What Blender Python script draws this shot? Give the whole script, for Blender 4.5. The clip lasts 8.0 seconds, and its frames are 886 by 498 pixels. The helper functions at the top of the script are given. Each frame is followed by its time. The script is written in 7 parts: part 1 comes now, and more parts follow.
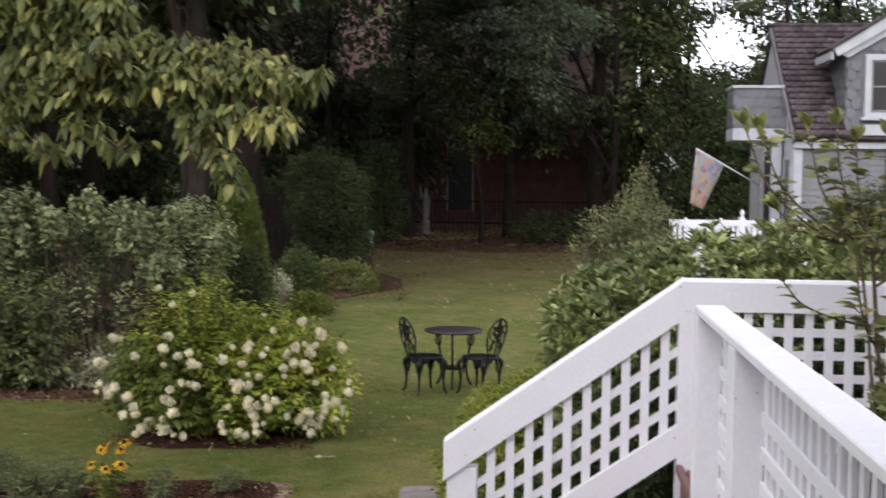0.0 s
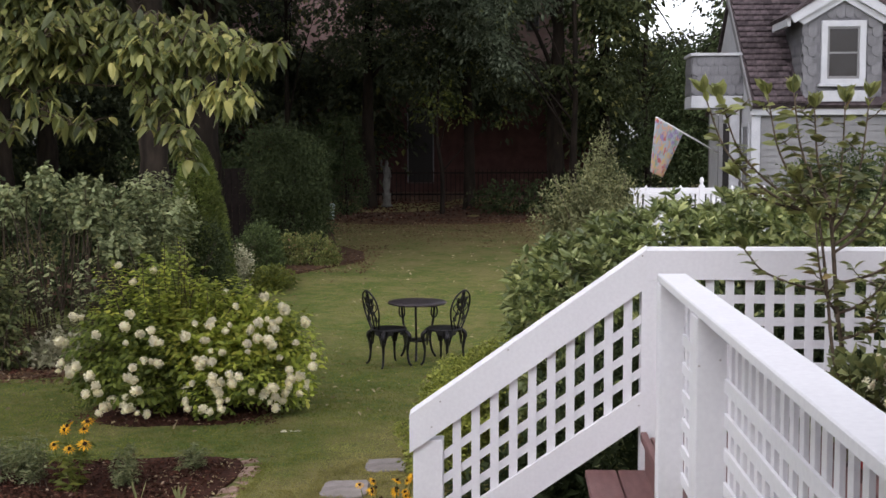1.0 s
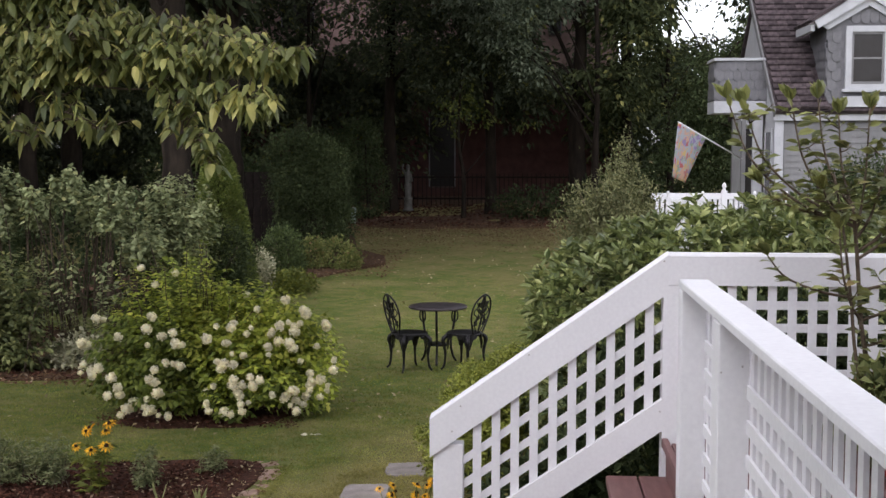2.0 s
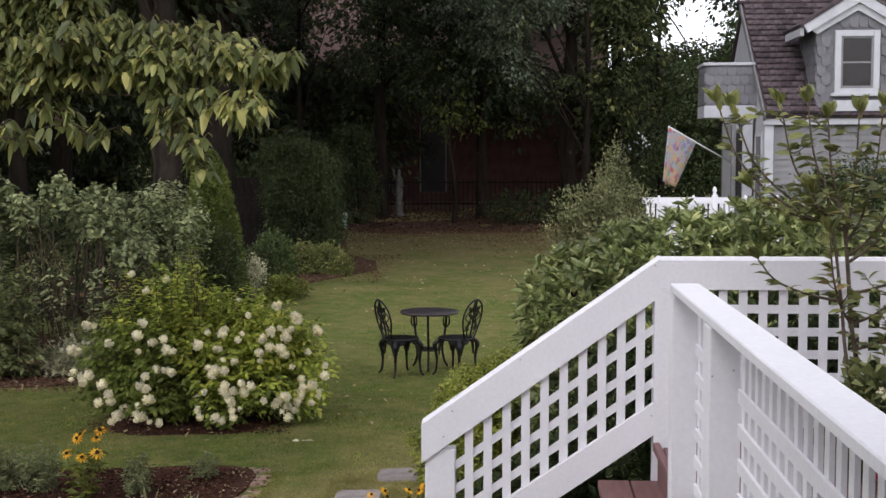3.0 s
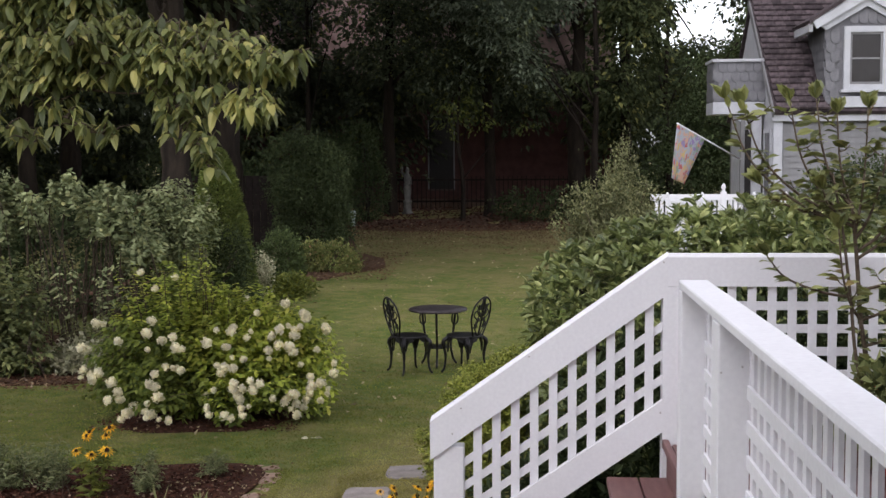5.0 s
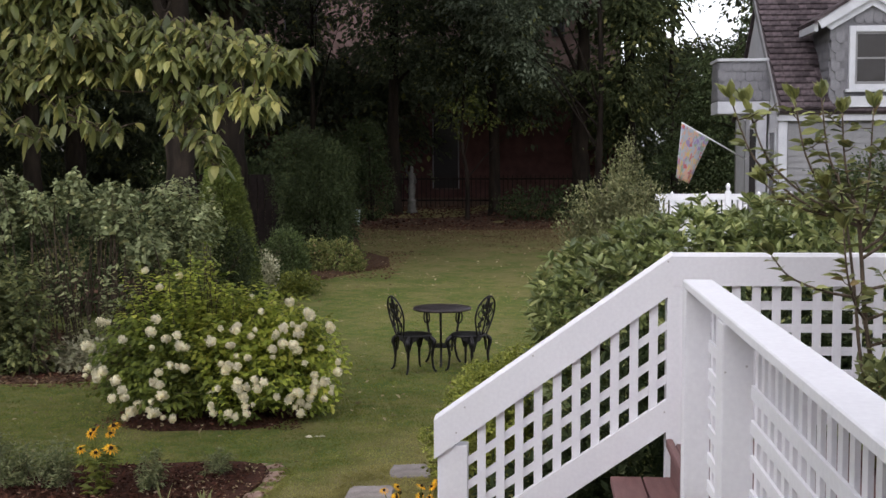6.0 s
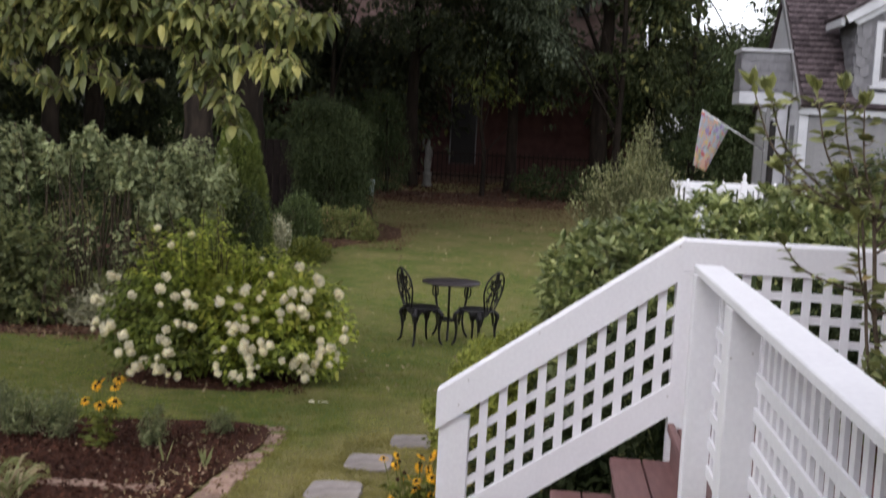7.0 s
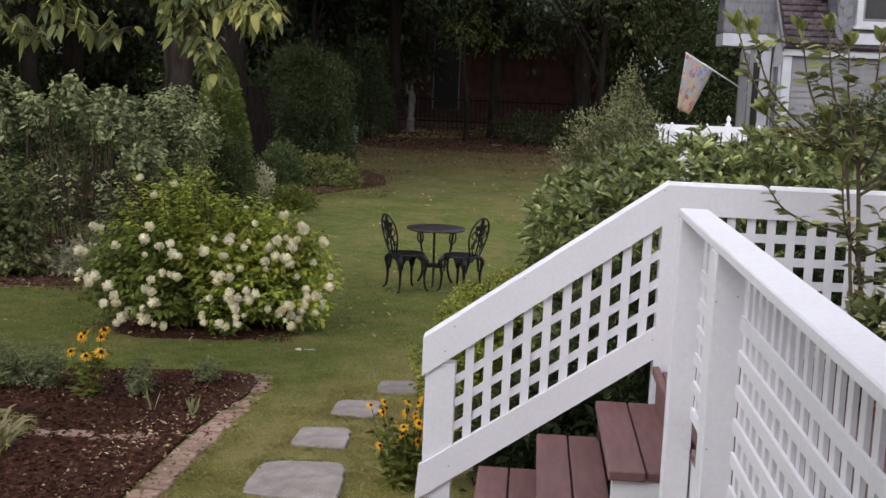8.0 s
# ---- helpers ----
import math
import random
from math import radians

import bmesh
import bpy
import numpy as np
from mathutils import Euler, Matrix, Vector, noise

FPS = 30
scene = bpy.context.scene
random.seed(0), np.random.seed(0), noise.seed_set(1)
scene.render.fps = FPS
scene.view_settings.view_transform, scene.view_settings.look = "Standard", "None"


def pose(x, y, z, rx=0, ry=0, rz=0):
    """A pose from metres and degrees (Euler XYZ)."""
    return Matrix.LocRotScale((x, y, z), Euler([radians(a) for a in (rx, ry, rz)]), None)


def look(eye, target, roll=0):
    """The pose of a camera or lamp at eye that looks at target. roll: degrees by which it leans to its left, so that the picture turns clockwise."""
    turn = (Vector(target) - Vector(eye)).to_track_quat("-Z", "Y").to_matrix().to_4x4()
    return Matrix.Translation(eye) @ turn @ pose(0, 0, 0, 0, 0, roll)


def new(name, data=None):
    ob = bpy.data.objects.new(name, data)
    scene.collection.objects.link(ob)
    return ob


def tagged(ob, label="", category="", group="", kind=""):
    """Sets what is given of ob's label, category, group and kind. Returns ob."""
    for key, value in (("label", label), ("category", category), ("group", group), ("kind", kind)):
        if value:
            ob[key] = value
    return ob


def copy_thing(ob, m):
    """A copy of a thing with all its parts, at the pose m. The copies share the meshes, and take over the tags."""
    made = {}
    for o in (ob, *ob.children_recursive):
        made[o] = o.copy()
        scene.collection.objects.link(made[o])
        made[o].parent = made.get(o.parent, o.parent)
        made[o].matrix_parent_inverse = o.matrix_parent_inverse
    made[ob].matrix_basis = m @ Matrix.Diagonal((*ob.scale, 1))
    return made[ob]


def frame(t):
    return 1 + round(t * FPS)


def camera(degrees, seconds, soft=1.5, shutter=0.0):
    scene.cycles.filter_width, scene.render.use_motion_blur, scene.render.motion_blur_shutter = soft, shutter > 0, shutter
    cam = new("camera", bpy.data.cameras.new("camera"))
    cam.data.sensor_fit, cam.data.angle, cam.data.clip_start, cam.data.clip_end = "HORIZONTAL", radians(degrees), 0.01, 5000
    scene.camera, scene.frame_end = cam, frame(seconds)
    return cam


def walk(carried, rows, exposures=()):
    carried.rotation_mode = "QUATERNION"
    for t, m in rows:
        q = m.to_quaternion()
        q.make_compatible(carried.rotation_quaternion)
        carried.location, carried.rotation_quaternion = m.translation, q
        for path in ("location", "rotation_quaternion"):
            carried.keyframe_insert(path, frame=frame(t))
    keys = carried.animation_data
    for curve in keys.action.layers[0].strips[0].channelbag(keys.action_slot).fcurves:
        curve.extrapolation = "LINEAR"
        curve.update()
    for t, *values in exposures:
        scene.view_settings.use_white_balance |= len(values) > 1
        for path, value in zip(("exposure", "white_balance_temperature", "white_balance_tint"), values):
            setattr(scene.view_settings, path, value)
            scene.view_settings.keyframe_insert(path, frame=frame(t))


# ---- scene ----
cam = camera(41.12, 8.0, soft=1.5, shutter=0.5)
PATH = [
    (0.0, -0.608, -5.318, 1.877, 5.15, -3.37, -0.62),
    (0.2, -0.610, -5.314, 1.879, 3.88, -3.72, -0.45),
    (0.5, -0.612, -5.308, 1.881, 3.23, -4.07, -0.29),
    (1.0, -0.613, -5.309, 1.881, 3.23, -4.74, 0.22),
    (1.2, -0.613, -5.306, 1.880, 3.55, -4.88, 0.36),
    (1.5, -0.614, -5.301, 1.880, 3.99, -5.01, 0.15),
    (2.0, -0.614, -5.307, 1.881, 4.27, -4.53, 0.00),
    (3.5, -0.613, -5.305, 1.879, 3.68, -4.26, 0.24),
    (4.0, -0.614, -5.308, 1.877, 3.91, -4.24, 0.26),
    (4.5, -0.612, -5.305, 1.879, 4.24, -4.33, 0.35),
    (5.8, -0.612, -5.306, 1.878, 4.22, -4.42, 0.32),
    (6.0, -0.612, -5.306, 1.878, 4.45, -4.44, 0.23),
    (6.5, -0.613, -5.303, 1.875, 4.90, -4.66, -1.01),
    (6.7, -0.613, -5.304, 1.871, 5.17, -4.63, -2.79),
    (6.8, -0.613, -5.306, 1.869, 5.21, -4.65, -2.90),
    (6.9, -0.613, -5.307, 1.866, 5.24, -4.85, -2.85),
    (7.0, -0.613, -5.308, 1.864, 5.30, -5.67, -2.92),
    (7.2, -0.612, -5.304, 1.865, 5.17, -6.84, -2.45),
    (7.3, -0.612, -5.302, 1.865, 4.98, -7.20, -2.33),
    (7.5, -0.611, -5.298, 1.865, 4.82, -7.79, -2.31),
    (8.0, -0.614, -5.295, 1.865, 4.48, -8.25, -2.32),
]
walk(cam, [(t, pose(x, y, z, 90 + p, r, w)) for t, x, y, z, w, p, r in PATH],
     exposures=[(0.0, 0.40, 6200, 15), (1.0, 0.28, 6200, 15), (4.0, 0.23, 6200, 15), (6.5, 0.23, 6200, 15), (8.0, 0.24, 6200, 15)])

# ---- sky and sun: a dull evening sky ----
world = bpy.data.worlds.new("sky")
scene.world = world
world.use_nodes = True
wn, wl = world.node_tree.nodes, world.node_tree.links
sky = wn.new("ShaderNodeTexSky")
sky.sky_type, sky.sun_disc = "NISHITA", False
sky.sun_elevation, sky.sun_rotation = radians(60), radians(213)
sky.dust_density, sky.air_density = 4.0, 1.0
pale = wn.new("ShaderNodeHueSaturation")
pale.inputs["Saturation"].default_value = 0.15
wl.new(sky.outputs[0], pale.inputs["Color"])
# an overcast evening dome, brighter towards the horizon than overhead
dome_co, dome_sep, dome = wn.new("ShaderNodeTexCoord"), wn.new("ShaderNodeSeparateXYZ"), wn.new("ShaderNodeMapRange")
dome.inputs["From Min"].default_value, dome.inputs["From Max"].default_value = 0.0, 1.0
dome.inputs["To Min"].default_value, dome.inputs["To Max"].default_value = 4.6, 0.45
wl.new(dome_co.outputs["Generated"], dome_sep.inputs[0])
wl.new(dome_sep.outputs["Z"], dome.inputs["Value"])
cloud = wn.new("ShaderNodeVectorMath")
cloud.operation = "SCALE"
wl.new(pale.outputs[0], cloud.inputs[0])
wl.new(dome.outputs[0], cloud.inputs["Scale"])
wl.new(cloud.outputs[0], wn["Background"].inputs["Color"])
wn["Background"].inputs["Strength"].default_value = 0.13
sun_data = bpy.data.lights.new("sun", "SUN")
sun_data.energy, sun_data.angle, sun_data.color = 0.25, radians(45), (1.0, 0.97, 0.94)
sun = new("sun", sun_data)
sun.matrix_world = look((-3.1, -4.8, 10), (0, 0, 0))


# ---- materials ----
def tree_of(name):
    m = bpy.data.materials.new(name)
    m.use_nodes = True
    nt = m.node_tree
    return m, nt, nt.nodes["Principled BSDF"], nt.nodes["Material Output"]


def surface(name, a, b, scale=8.0, rough=0.7, bump=0.2, fine=60.0, stain=None, stain_amount=0.35, metal=0.0, each=0.0,
            stretch=(1, 1, 1)):
    """Two tones mixed by a broad noise, a fine grain in tone and relief, optional stains and variation from piece to piece."""
    m, nt, bsdf, out = tree_of(name)
    N, L = nt.nodes, nt.links
    co = N.new("ShaderNodeTexCoord")
    mp = N.new("ShaderNodeMapping")
    mp.inputs["Scale"].default_value = stretch
    L.new(co.outputs["Object"], mp.inputs["Vector"])
    n1 = N.new("ShaderNodeTexNoise")
    n1.inputs["Scale"].default_value, n1.inputs["Detail"].default_value = scale, 6
    n2 = N.new("ShaderNodeTexNoise")
    n2.inputs["Scale"].default_value, n2.inputs["Detail"].default_value = fine, 4
    for n in (n1, n2):
        L.new(mp.outputs[0], n.inputs["Vector"])
    ramp = N.new("ShaderNodeValToRGB")
    ramp.color_ramp.elements[0].position, ramp.color_ramp.elements[1].position = 0.35, 0.65
    ramp.color_ramp.elements[0].color, ramp.color_ramp.elements[1].color = (*a, 1), (*b, 1)
    L.new(n1.outputs["Fac"], ramp.inputs["Fac"])
    mix = N.new("ShaderNodeMixRGB")
    mix.blend_type = "OVERLAY"
    mix.inputs["Fac"].default_value = 0.25
    L.new(ramp.outputs[0], mix.inputs[1])
    L.new(n2.outputs["Fac"], mix.inputs[2])
    col = mix.outputs[0]
    if stain:
        n3 = N.new("ShaderNodeTexNoise")
        n3.inputs["Scale"].default_value, n3.inputs["Detail"].default_value = scale * 0.45, 8
        L.new(mp.outputs[0], n3.inputs["Vector"])
        r3 = N.new("ShaderNodeValToRGB")
        r3.color_ramp.elements[0].position, r3.color_ramp.elements[1].position = 0.5, 0.72
        L.new(n3.outputs["Fac"], r3.inputs["Fac"])
        k = N.new("ShaderNodeMath")
        k.operation = "MULTIPLY"
        k.inputs[1].default_value = stain_amount
        L.new(r3.outputs[0], k.inputs[0])
        m3 = N.new("ShaderNodeMixRGB")
        m3.inputs[2].default_value = (*stain, 1)
        L.new(k.outputs[0], m3.inputs["Fac"])
        L.new(col, m3.inputs[1])
        col = m3.outputs[0]
    if each:
        oi = N.new("ShaderNodeObjectInfo")
        hs = N.new("ShaderNodeHueSaturation")
        mr = N.new("ShaderNodeMapRange")
        mr.inputs["To Min"].default_value, mr.inputs["To Max"].default_value = 1 - each, 1 + each
        L.new(oi.outputs["Random"], mr.inputs["Value"])
        L.new(mr.outputs[0], hs.inputs["Value"])
        L.new(col, hs.inputs["Color"])
        col = hs.outputs[0]
    L.new(col, bsdf.inputs["Base Color"])
    bsdf.inputs["Roughness"].default_value, bsdf.inputs["Metallic"].default_value = rough, metal
    bsdf.inputs["Specular IOR Level"].default_value = 0.5 if rough < 0.65 else 0.15
    if bump:
        bp = N.new("ShaderNodeBump")
        bp.inputs["Strength"].default_value, bp.inputs["Distance"].default_value = bump, 0.01
        L.new(n2.outputs["Fac"], bp.inputs["Height"])
        L.new(bp.outputs[0], bsdf.inputs["Normal"])
    return m


def dry_mix(N, L, co, col, colour, most):
    """Dry patches in the lawn: frequent along the worn way to the stairs and at the far end under the trees, few elsewhere."""
    sep = N.new("ShaderNodeSeparateXYZ")
    L.new(co.outputs["Object"], sep.inputs[0])

    def ramp(axis, a, b, top):
        n = N.new("ShaderNodeMapRange")
        n.inputs["From Min"].default_value, n.inputs["From Max"].default_value = a, b
        n.inputs["To Min"].default_value, n.inputs["To Max"].default_value = 0.0, top
        L.new(sep.outputs[axis], n.inputs["Value"])
        return n.outputs[0]

    def both(op, a, b):
        n = N.new("ShaderNodeMath")
        n.operation = op
        for i, q in enumerate((a, b)):
            if isinstance(q, float):
                n.inputs[i].default_value = q
            else:
                L.new(q, n.inputs[i])
        return n.outputs[0]
    way = both("MULTIPLY", ramp("X", -3.0, -1.6, 1.0), ramp("Y", 5.5, 2.0, 1.0))
    worn = both("ADD", both("MULTIPLY", way, 0.33), ramp("Y", 11.0, 22.0, 0.26))
    spots = N.new("ShaderNodeTexNoise")
    spots.inputs["Scale"].default_value, spots.inputs["Detail"].default_value = 1.3, 7
    spots.inputs["Roughness"].default_value = 0.62
    L.new(co.outputs["Object"], spots.inputs["Vector"])
    lim = N.new("ShaderNodeMapRange")
    lim.inputs["From Min"].default_value, lim.inputs["From Max"].default_value = 0.5, 0.78
    lim.inputs["To Max"].default_value = most
    L.new(both("ADD", spots.outputs["Fac"], worn), lim.inputs["Value"])
    mix = N.new("ShaderNodeMixRGB")
    mix.inputs[2].default_value = (*colour, 1)
    L.new(lim.outputs[0], mix.inputs["Fac"])
    L.new(col, mix.inputs[1])
    return mix.outputs[0]


def foliage(name, dark, light, rough=0.5, through_light=0.25, odd=None, odd_share=0.0, gloss=0.3, patch=1.2, dry=None):
    """Leaves: a tone for each leaf and broader patches of tone, some light coming through; odd: the colour of a share of leaves."""
    m, nt, bsdf, out = tree_of(name)
    N, L = nt.nodes, nt.links
    geo = N.new("ShaderNodeNewGeometry")
    ramp = N.new("ShaderNodeValToRGB")
    ramp.color_ramp.elements[0].color, ramp.color_ramp.elements[1].color = (*dark, 1), (*light, 1)
    if odd:
        e = ramp.color_ramp.elements.new(1 - odd_share)
        e.color = (*light, 1)
        ramp.color_ramp.elements[-1].color = (*odd, 1)
    L.new(geo.outputs["Random Per Island"], ramp.inputs["Fac"])
    co = N.new("ShaderNodeTexCoord")
    n1 = N.new("ShaderNodeTexNoise")
    n1.inputs["Scale"].default_value, n1.inputs["Detail"].default_value = patch, 3
    L.new(co.outputs["Object"], n1.inputs["Vector"])
    mr = N.new("ShaderNodeMapRange")
    mr.inputs["From Min"].default_value, mr.inputs["From Max"].default_value = 0.3, 0.7
    mr.inputs["To Min"].default_value, mr.inputs["To Max"].default_value = 0.65, 1.35
    if dry:
        mr.inputs["To Min"].default_value, mr.inputs["To Max"].default_value = 0.5, 1.5
        n1.inputs["Detail"].default_value, n1.inputs["Roughness"].default_value = 7, 0.72
    L.new(n1.outputs["Fac"], mr.inputs["Value"])
    hs = N.new("ShaderNodeHueSaturation")
    col = ramp.outputs[0]
    if dry:
        col = dry_mix(N, L, co, col, *dry)
    L.new(col, hs.inputs["Color"])
    L.new(mr.outputs[0], hs.inputs["Value"])
    L.new(hs.outputs[0], bsdf.inputs["Base Color"])
    bsdf.inputs["Roughness"].default_value = rough
    bsdf.inputs["Specular IOR Level"].default_value = gloss
    tr = N.new("ShaderNodeBsdfTranslucent")
    L.new(hs.outputs[0], tr.inputs["Color"])
    mx = N.new("ShaderNodeMixShader")
    mx.inputs["Fac"].default_value = through_light
    L.new(bsdf.outputs[0], mx.inputs[1])
    L.new(tr.outputs[0], mx.inputs[2])
    L.new(mx.outputs[0], out.inputs["Surface"])
    return m


M_WHITE = surface("white_paint", (0.725, 0.711, 0.735), (0.75, 0.737, 0.76), 3, 0.6, 0.025, 60, stain=(0.64, 0.62, 0.6), stain_amount=0.12)
# Cottage white, greyed in its base colour for the weaker light there.
M_TRIM = surface("dimmed_white_trim", (0.37, 0.37, 0.393), (0.435, 0.435, 0.458), 5, 0.55, 0.12, 90, stain=(0.38, 0.37, 0.36), stain_amount=0.3)
M_TREAD = surface("brown_stain", (0.122, 0.057, 0.053), (0.162, 0.081, 0.075), 9, 0.6, 0.3, 70, stain=(0.12, 0.07, 0.06), each=0.12, stretch=(4, 0.6, 4))
M_BARK = surface("bark", (0.011, 0.008, 0.006), (0.029, 0.021, 0.0155), 7, 0.9, 1.0, 24, stretch=(1, 1, 0.25))
M_DRYSTEM = surface("old_stem", (0.05, 0.037, 0.026), (0.10, 0.075, 0.052), 20, 0.85, 0.4, 90)
M_TWIG = surface("twig_bark", (0.075, 0.055, 0.04), (0.135, 0.103, 0.074), 20, 0.8, 0.4, 90)
M_IRON = surface("dark_metal", (0.012, 0.011, 0.012), (0.03, 0.027, 0.028), 30, 0.42, 0.25, 160, metal=0.6)
M_TOP = surface("dark_metal_top", (0.04, 0.032, 0.035), (0.075, 0.06, 0.062), 14, 0.42, 0.15, 160, metal=0.4)
M_STONE = surface("bluestone", (0.25, 0.218, 0.205), (0.375, 0.328, 0.31), 9, 0.85, 0.6, 80, stain=(0.2, 0.175, 0.14), stain_amount=0.55, each=0.08)
M_BRICK = surface("old_paver", (0.27, 0.175, 0.135), (0.40, 0.28, 0.222), 12, 0.85, 0.4, 70, stain=(0.19, 0.13, 0.09), stain_amount=0.4, each=0.22)
M_MULCH = surface("mulch", (0.034, 0.0135, 0.009), (0.082, 0.035, 0.023), 22, 0.95, 1.0, 90)
M_CHIP = foliage("mulch_chips", (0.028, 0.0115, 0.0078), (0.115, 0.05, 0.032), 0.9, 0.0, odd=(0.34, 0.26, 0.18), odd_share=0.06, gloss=0.1)
M_PINEMULCH = surface("orange_mulch", (0.062, 0.034, 0.021), (0.125, 0.072, 0.046), 20, 0.95, 1.0, 70)
M_SHINGLE = surface("roof_shingle", (0.034, 0.026, 0.028), (0.078, 0.06, 0.063), 9, 0.85, 0.5, 60, each=0.42)
M_GREY = surface("grey_shingle", (0.13, 0.127, 0.134), (0.178, 0.172, 0.181), 7, 0.75, 0.3, 60, each=0.10)
M_CLAP = surface("grey_clapboard", (0.145, 0.141, 0.143), (0.18, 0.175, 0.177), 5, 0.6, 0.2, 60, each=0.05)
M_REDWALL = surface("red_brick_wall", (0.05, 0.024, 0.021), (0.08, 0.039, 0.033), 3, 0.85, 0.5, 40)
M_PINK = surface("pale_brick_wall", (0.25, 0.168, 0.15), (0.33, 0.23, 0.208), 3, 0.85, 0.4, 40)
M_STATUE = surface("cast_stone", (0.095, 0.09, 0.08), (0.16, 0.15, 0.135), 9, 0.85, 0.4, 60, stain=(0.13, 0.13, 0.11))
M_TERRA = surface("red_pot", (0.09, 0.03, 0.025), (0.13, 0.045, 0.035), 9, 0.6, 0.2, 60)
M_REDPOT = surface("red_glazed_pot", (0.36, 0.03, 0.03), (0.45, 0.045, 0.04), 9, 0.35, 0.1, 60)
M_SIDING = surface("house_siding", (0.55, 0.55, 0.55), (0.62, 0.61, 0.6), 4, 0.7, 0.2, 40)
M_PLASTIC = surface("pale_green_plastic", (0.22, 0.27, 0.25), (0.28, 0.33, 0.31), 6, 0.5, 0.1, 50)
# Near-black brown, for the board fence and the far picket fence.
M_DARKBOARD = surface("black_brown_board", (0.011, 0.008, 0.007), (0.024, 0.017, 0.015), 9, 0.9, 0.3, 50)
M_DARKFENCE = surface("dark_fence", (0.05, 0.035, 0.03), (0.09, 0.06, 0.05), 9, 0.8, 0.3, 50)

G_LAWN = foliage("grass", (0.165, 0.202, 0.04), (0.268, 0.284, 0.066), 0.7, 0.45, odd=(0.42, 0.35, 0.16), odd_share=0.07, gloss=0.2, patch=1.1, dry=((0.42, 0.37, 0.15), 0.8))
G_DOG = foliage("dogwood_leaf", (0.076, 0.097, 0.032), (0.24, 0.25, 0.08), 0.45, 0.45, odd=(0.44, 0.40, 0.13), odd_share=0.22, gloss=0.4, patch=2.2)
G_BUSH = foliage("viburnum_leaf", (0.165, 0.208, 0.037), (0.52, 0.575, 0.095), 0.5, 0.45, odd=(0.63, 0.6, 0.13), odd_share=0.28, patch=1.6)
# Deeper green: older leaves, and shade painted into the flowering bush's lower left.
G_BUSHDEEP = foliage("deep_viburnum_leaf", (0.08, 0.112, 0.025), (0.3, 0.345, 0.066), 0.5, 0.4, patch=1.6)
G_RHODO = foliage("rhododendron_leaf", (0.066, 0.09, 0.028), (0.225, 0.258, 0.085), 0.45, 0.25, odd=(0.44, 0.45, 0.18), odd_share=0.24, gloss=0.5, patch=2)
G_BOX = foliage("boxwood_leaf", (0.085, 0.105, 0.02), (0.23, 0.245, 0.045), 0.5, 0.25)
G_BOXWOOD = foliage("boxwood_spray", (0.15, 0.18, 0.036), (0.38, 0.4, 0.08), 0.5, 0.35, odd=(0.42, 0.42, 0.1), odd_share=0.2, patch=3)
G_POT = foliage("bay_leaf", (0.10, 0.118, 0.036), (0.275, 0.285, 0.09), 0.45, 0.25, odd=(0.25, 0.17, 0.07), odd_share=0.07, gloss=0.5)
G_SHARON = foliage("grey_green_leaf", (0.128, 0.152, 0.073), (0.32, 0.35, 0.178), 0.65, 0.3, odd=(0.29, 0.28, 0.12), odd_share=0.2, gloss=0.1, patch=2.2)
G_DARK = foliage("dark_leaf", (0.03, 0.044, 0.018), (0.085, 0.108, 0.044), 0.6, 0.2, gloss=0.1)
G_CYPRESS = foliage("cypress_leaf", (0.09, 0.122, 0.027), (0.2, 0.232, 0.055), 0.6, 0.2, patch=3)
G_ROUND = foliage("holly_leaf", (0.04, 0.062, 0.018), (0.12, 0.155, 0.05), 0.5, 0.2)
G_ARB = foliage("arborvitae_leaf", (0.028, 0.04, 0.018), (0.09, 0.11, 0.044), 0.75, 0.15, gloss=0.1, patch=1.3)
G_CONIFER = foliage("pale_conifer_leaf", (0.092, 0.1, 0.045), (0.265, 0.262, 0.12), 0.6, 0.2, patch=2)
# Yellow odd leaves in the wood tones stand for lit patches.
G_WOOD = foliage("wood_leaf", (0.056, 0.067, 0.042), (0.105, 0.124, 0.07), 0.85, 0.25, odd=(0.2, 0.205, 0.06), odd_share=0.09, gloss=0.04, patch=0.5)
# Yellower copy of the wood leaf: light on the leaves put into colour.
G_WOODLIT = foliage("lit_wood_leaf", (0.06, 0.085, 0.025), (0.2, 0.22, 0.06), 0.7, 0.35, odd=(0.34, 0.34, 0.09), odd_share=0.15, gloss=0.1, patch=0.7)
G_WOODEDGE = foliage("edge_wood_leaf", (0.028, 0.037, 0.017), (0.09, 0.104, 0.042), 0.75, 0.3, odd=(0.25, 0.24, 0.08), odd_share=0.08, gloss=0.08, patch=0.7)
# Paler, greyer copy: light and haze put into the leaf colour.
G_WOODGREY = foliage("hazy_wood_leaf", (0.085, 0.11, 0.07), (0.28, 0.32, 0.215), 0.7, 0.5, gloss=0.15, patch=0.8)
G_BORDERDARK = foliage("garden_bush_leaf", (0.065, 0.082, 0.03), (0.2, 0.215, 0.08), 0.55, 0.25, odd=(0.24, 0.24, 0.08), odd_share=0.12, patch=2)
G_WHITELEAF = foliage("cream_edged_leaf", (0.25, 0.245, 0.13), (0.62, 0.59, 0.42), 0.6, 0.2)
G_BORDER = foliage("border_leaf", (0.1, 0.125, 0.035), (0.3, 0.31, 0.1), 0.6, 0.25, odd=(0.3, 0.2, 0.1), odd_share=0.1)
G_BED = foliage("bed_leaf", (0.12, 0.138, 0.052), (0.36, 0.375, 0.16), 0.6, 0.25, odd=(0.36, 0.28, 0.14), odd_share=0.08)
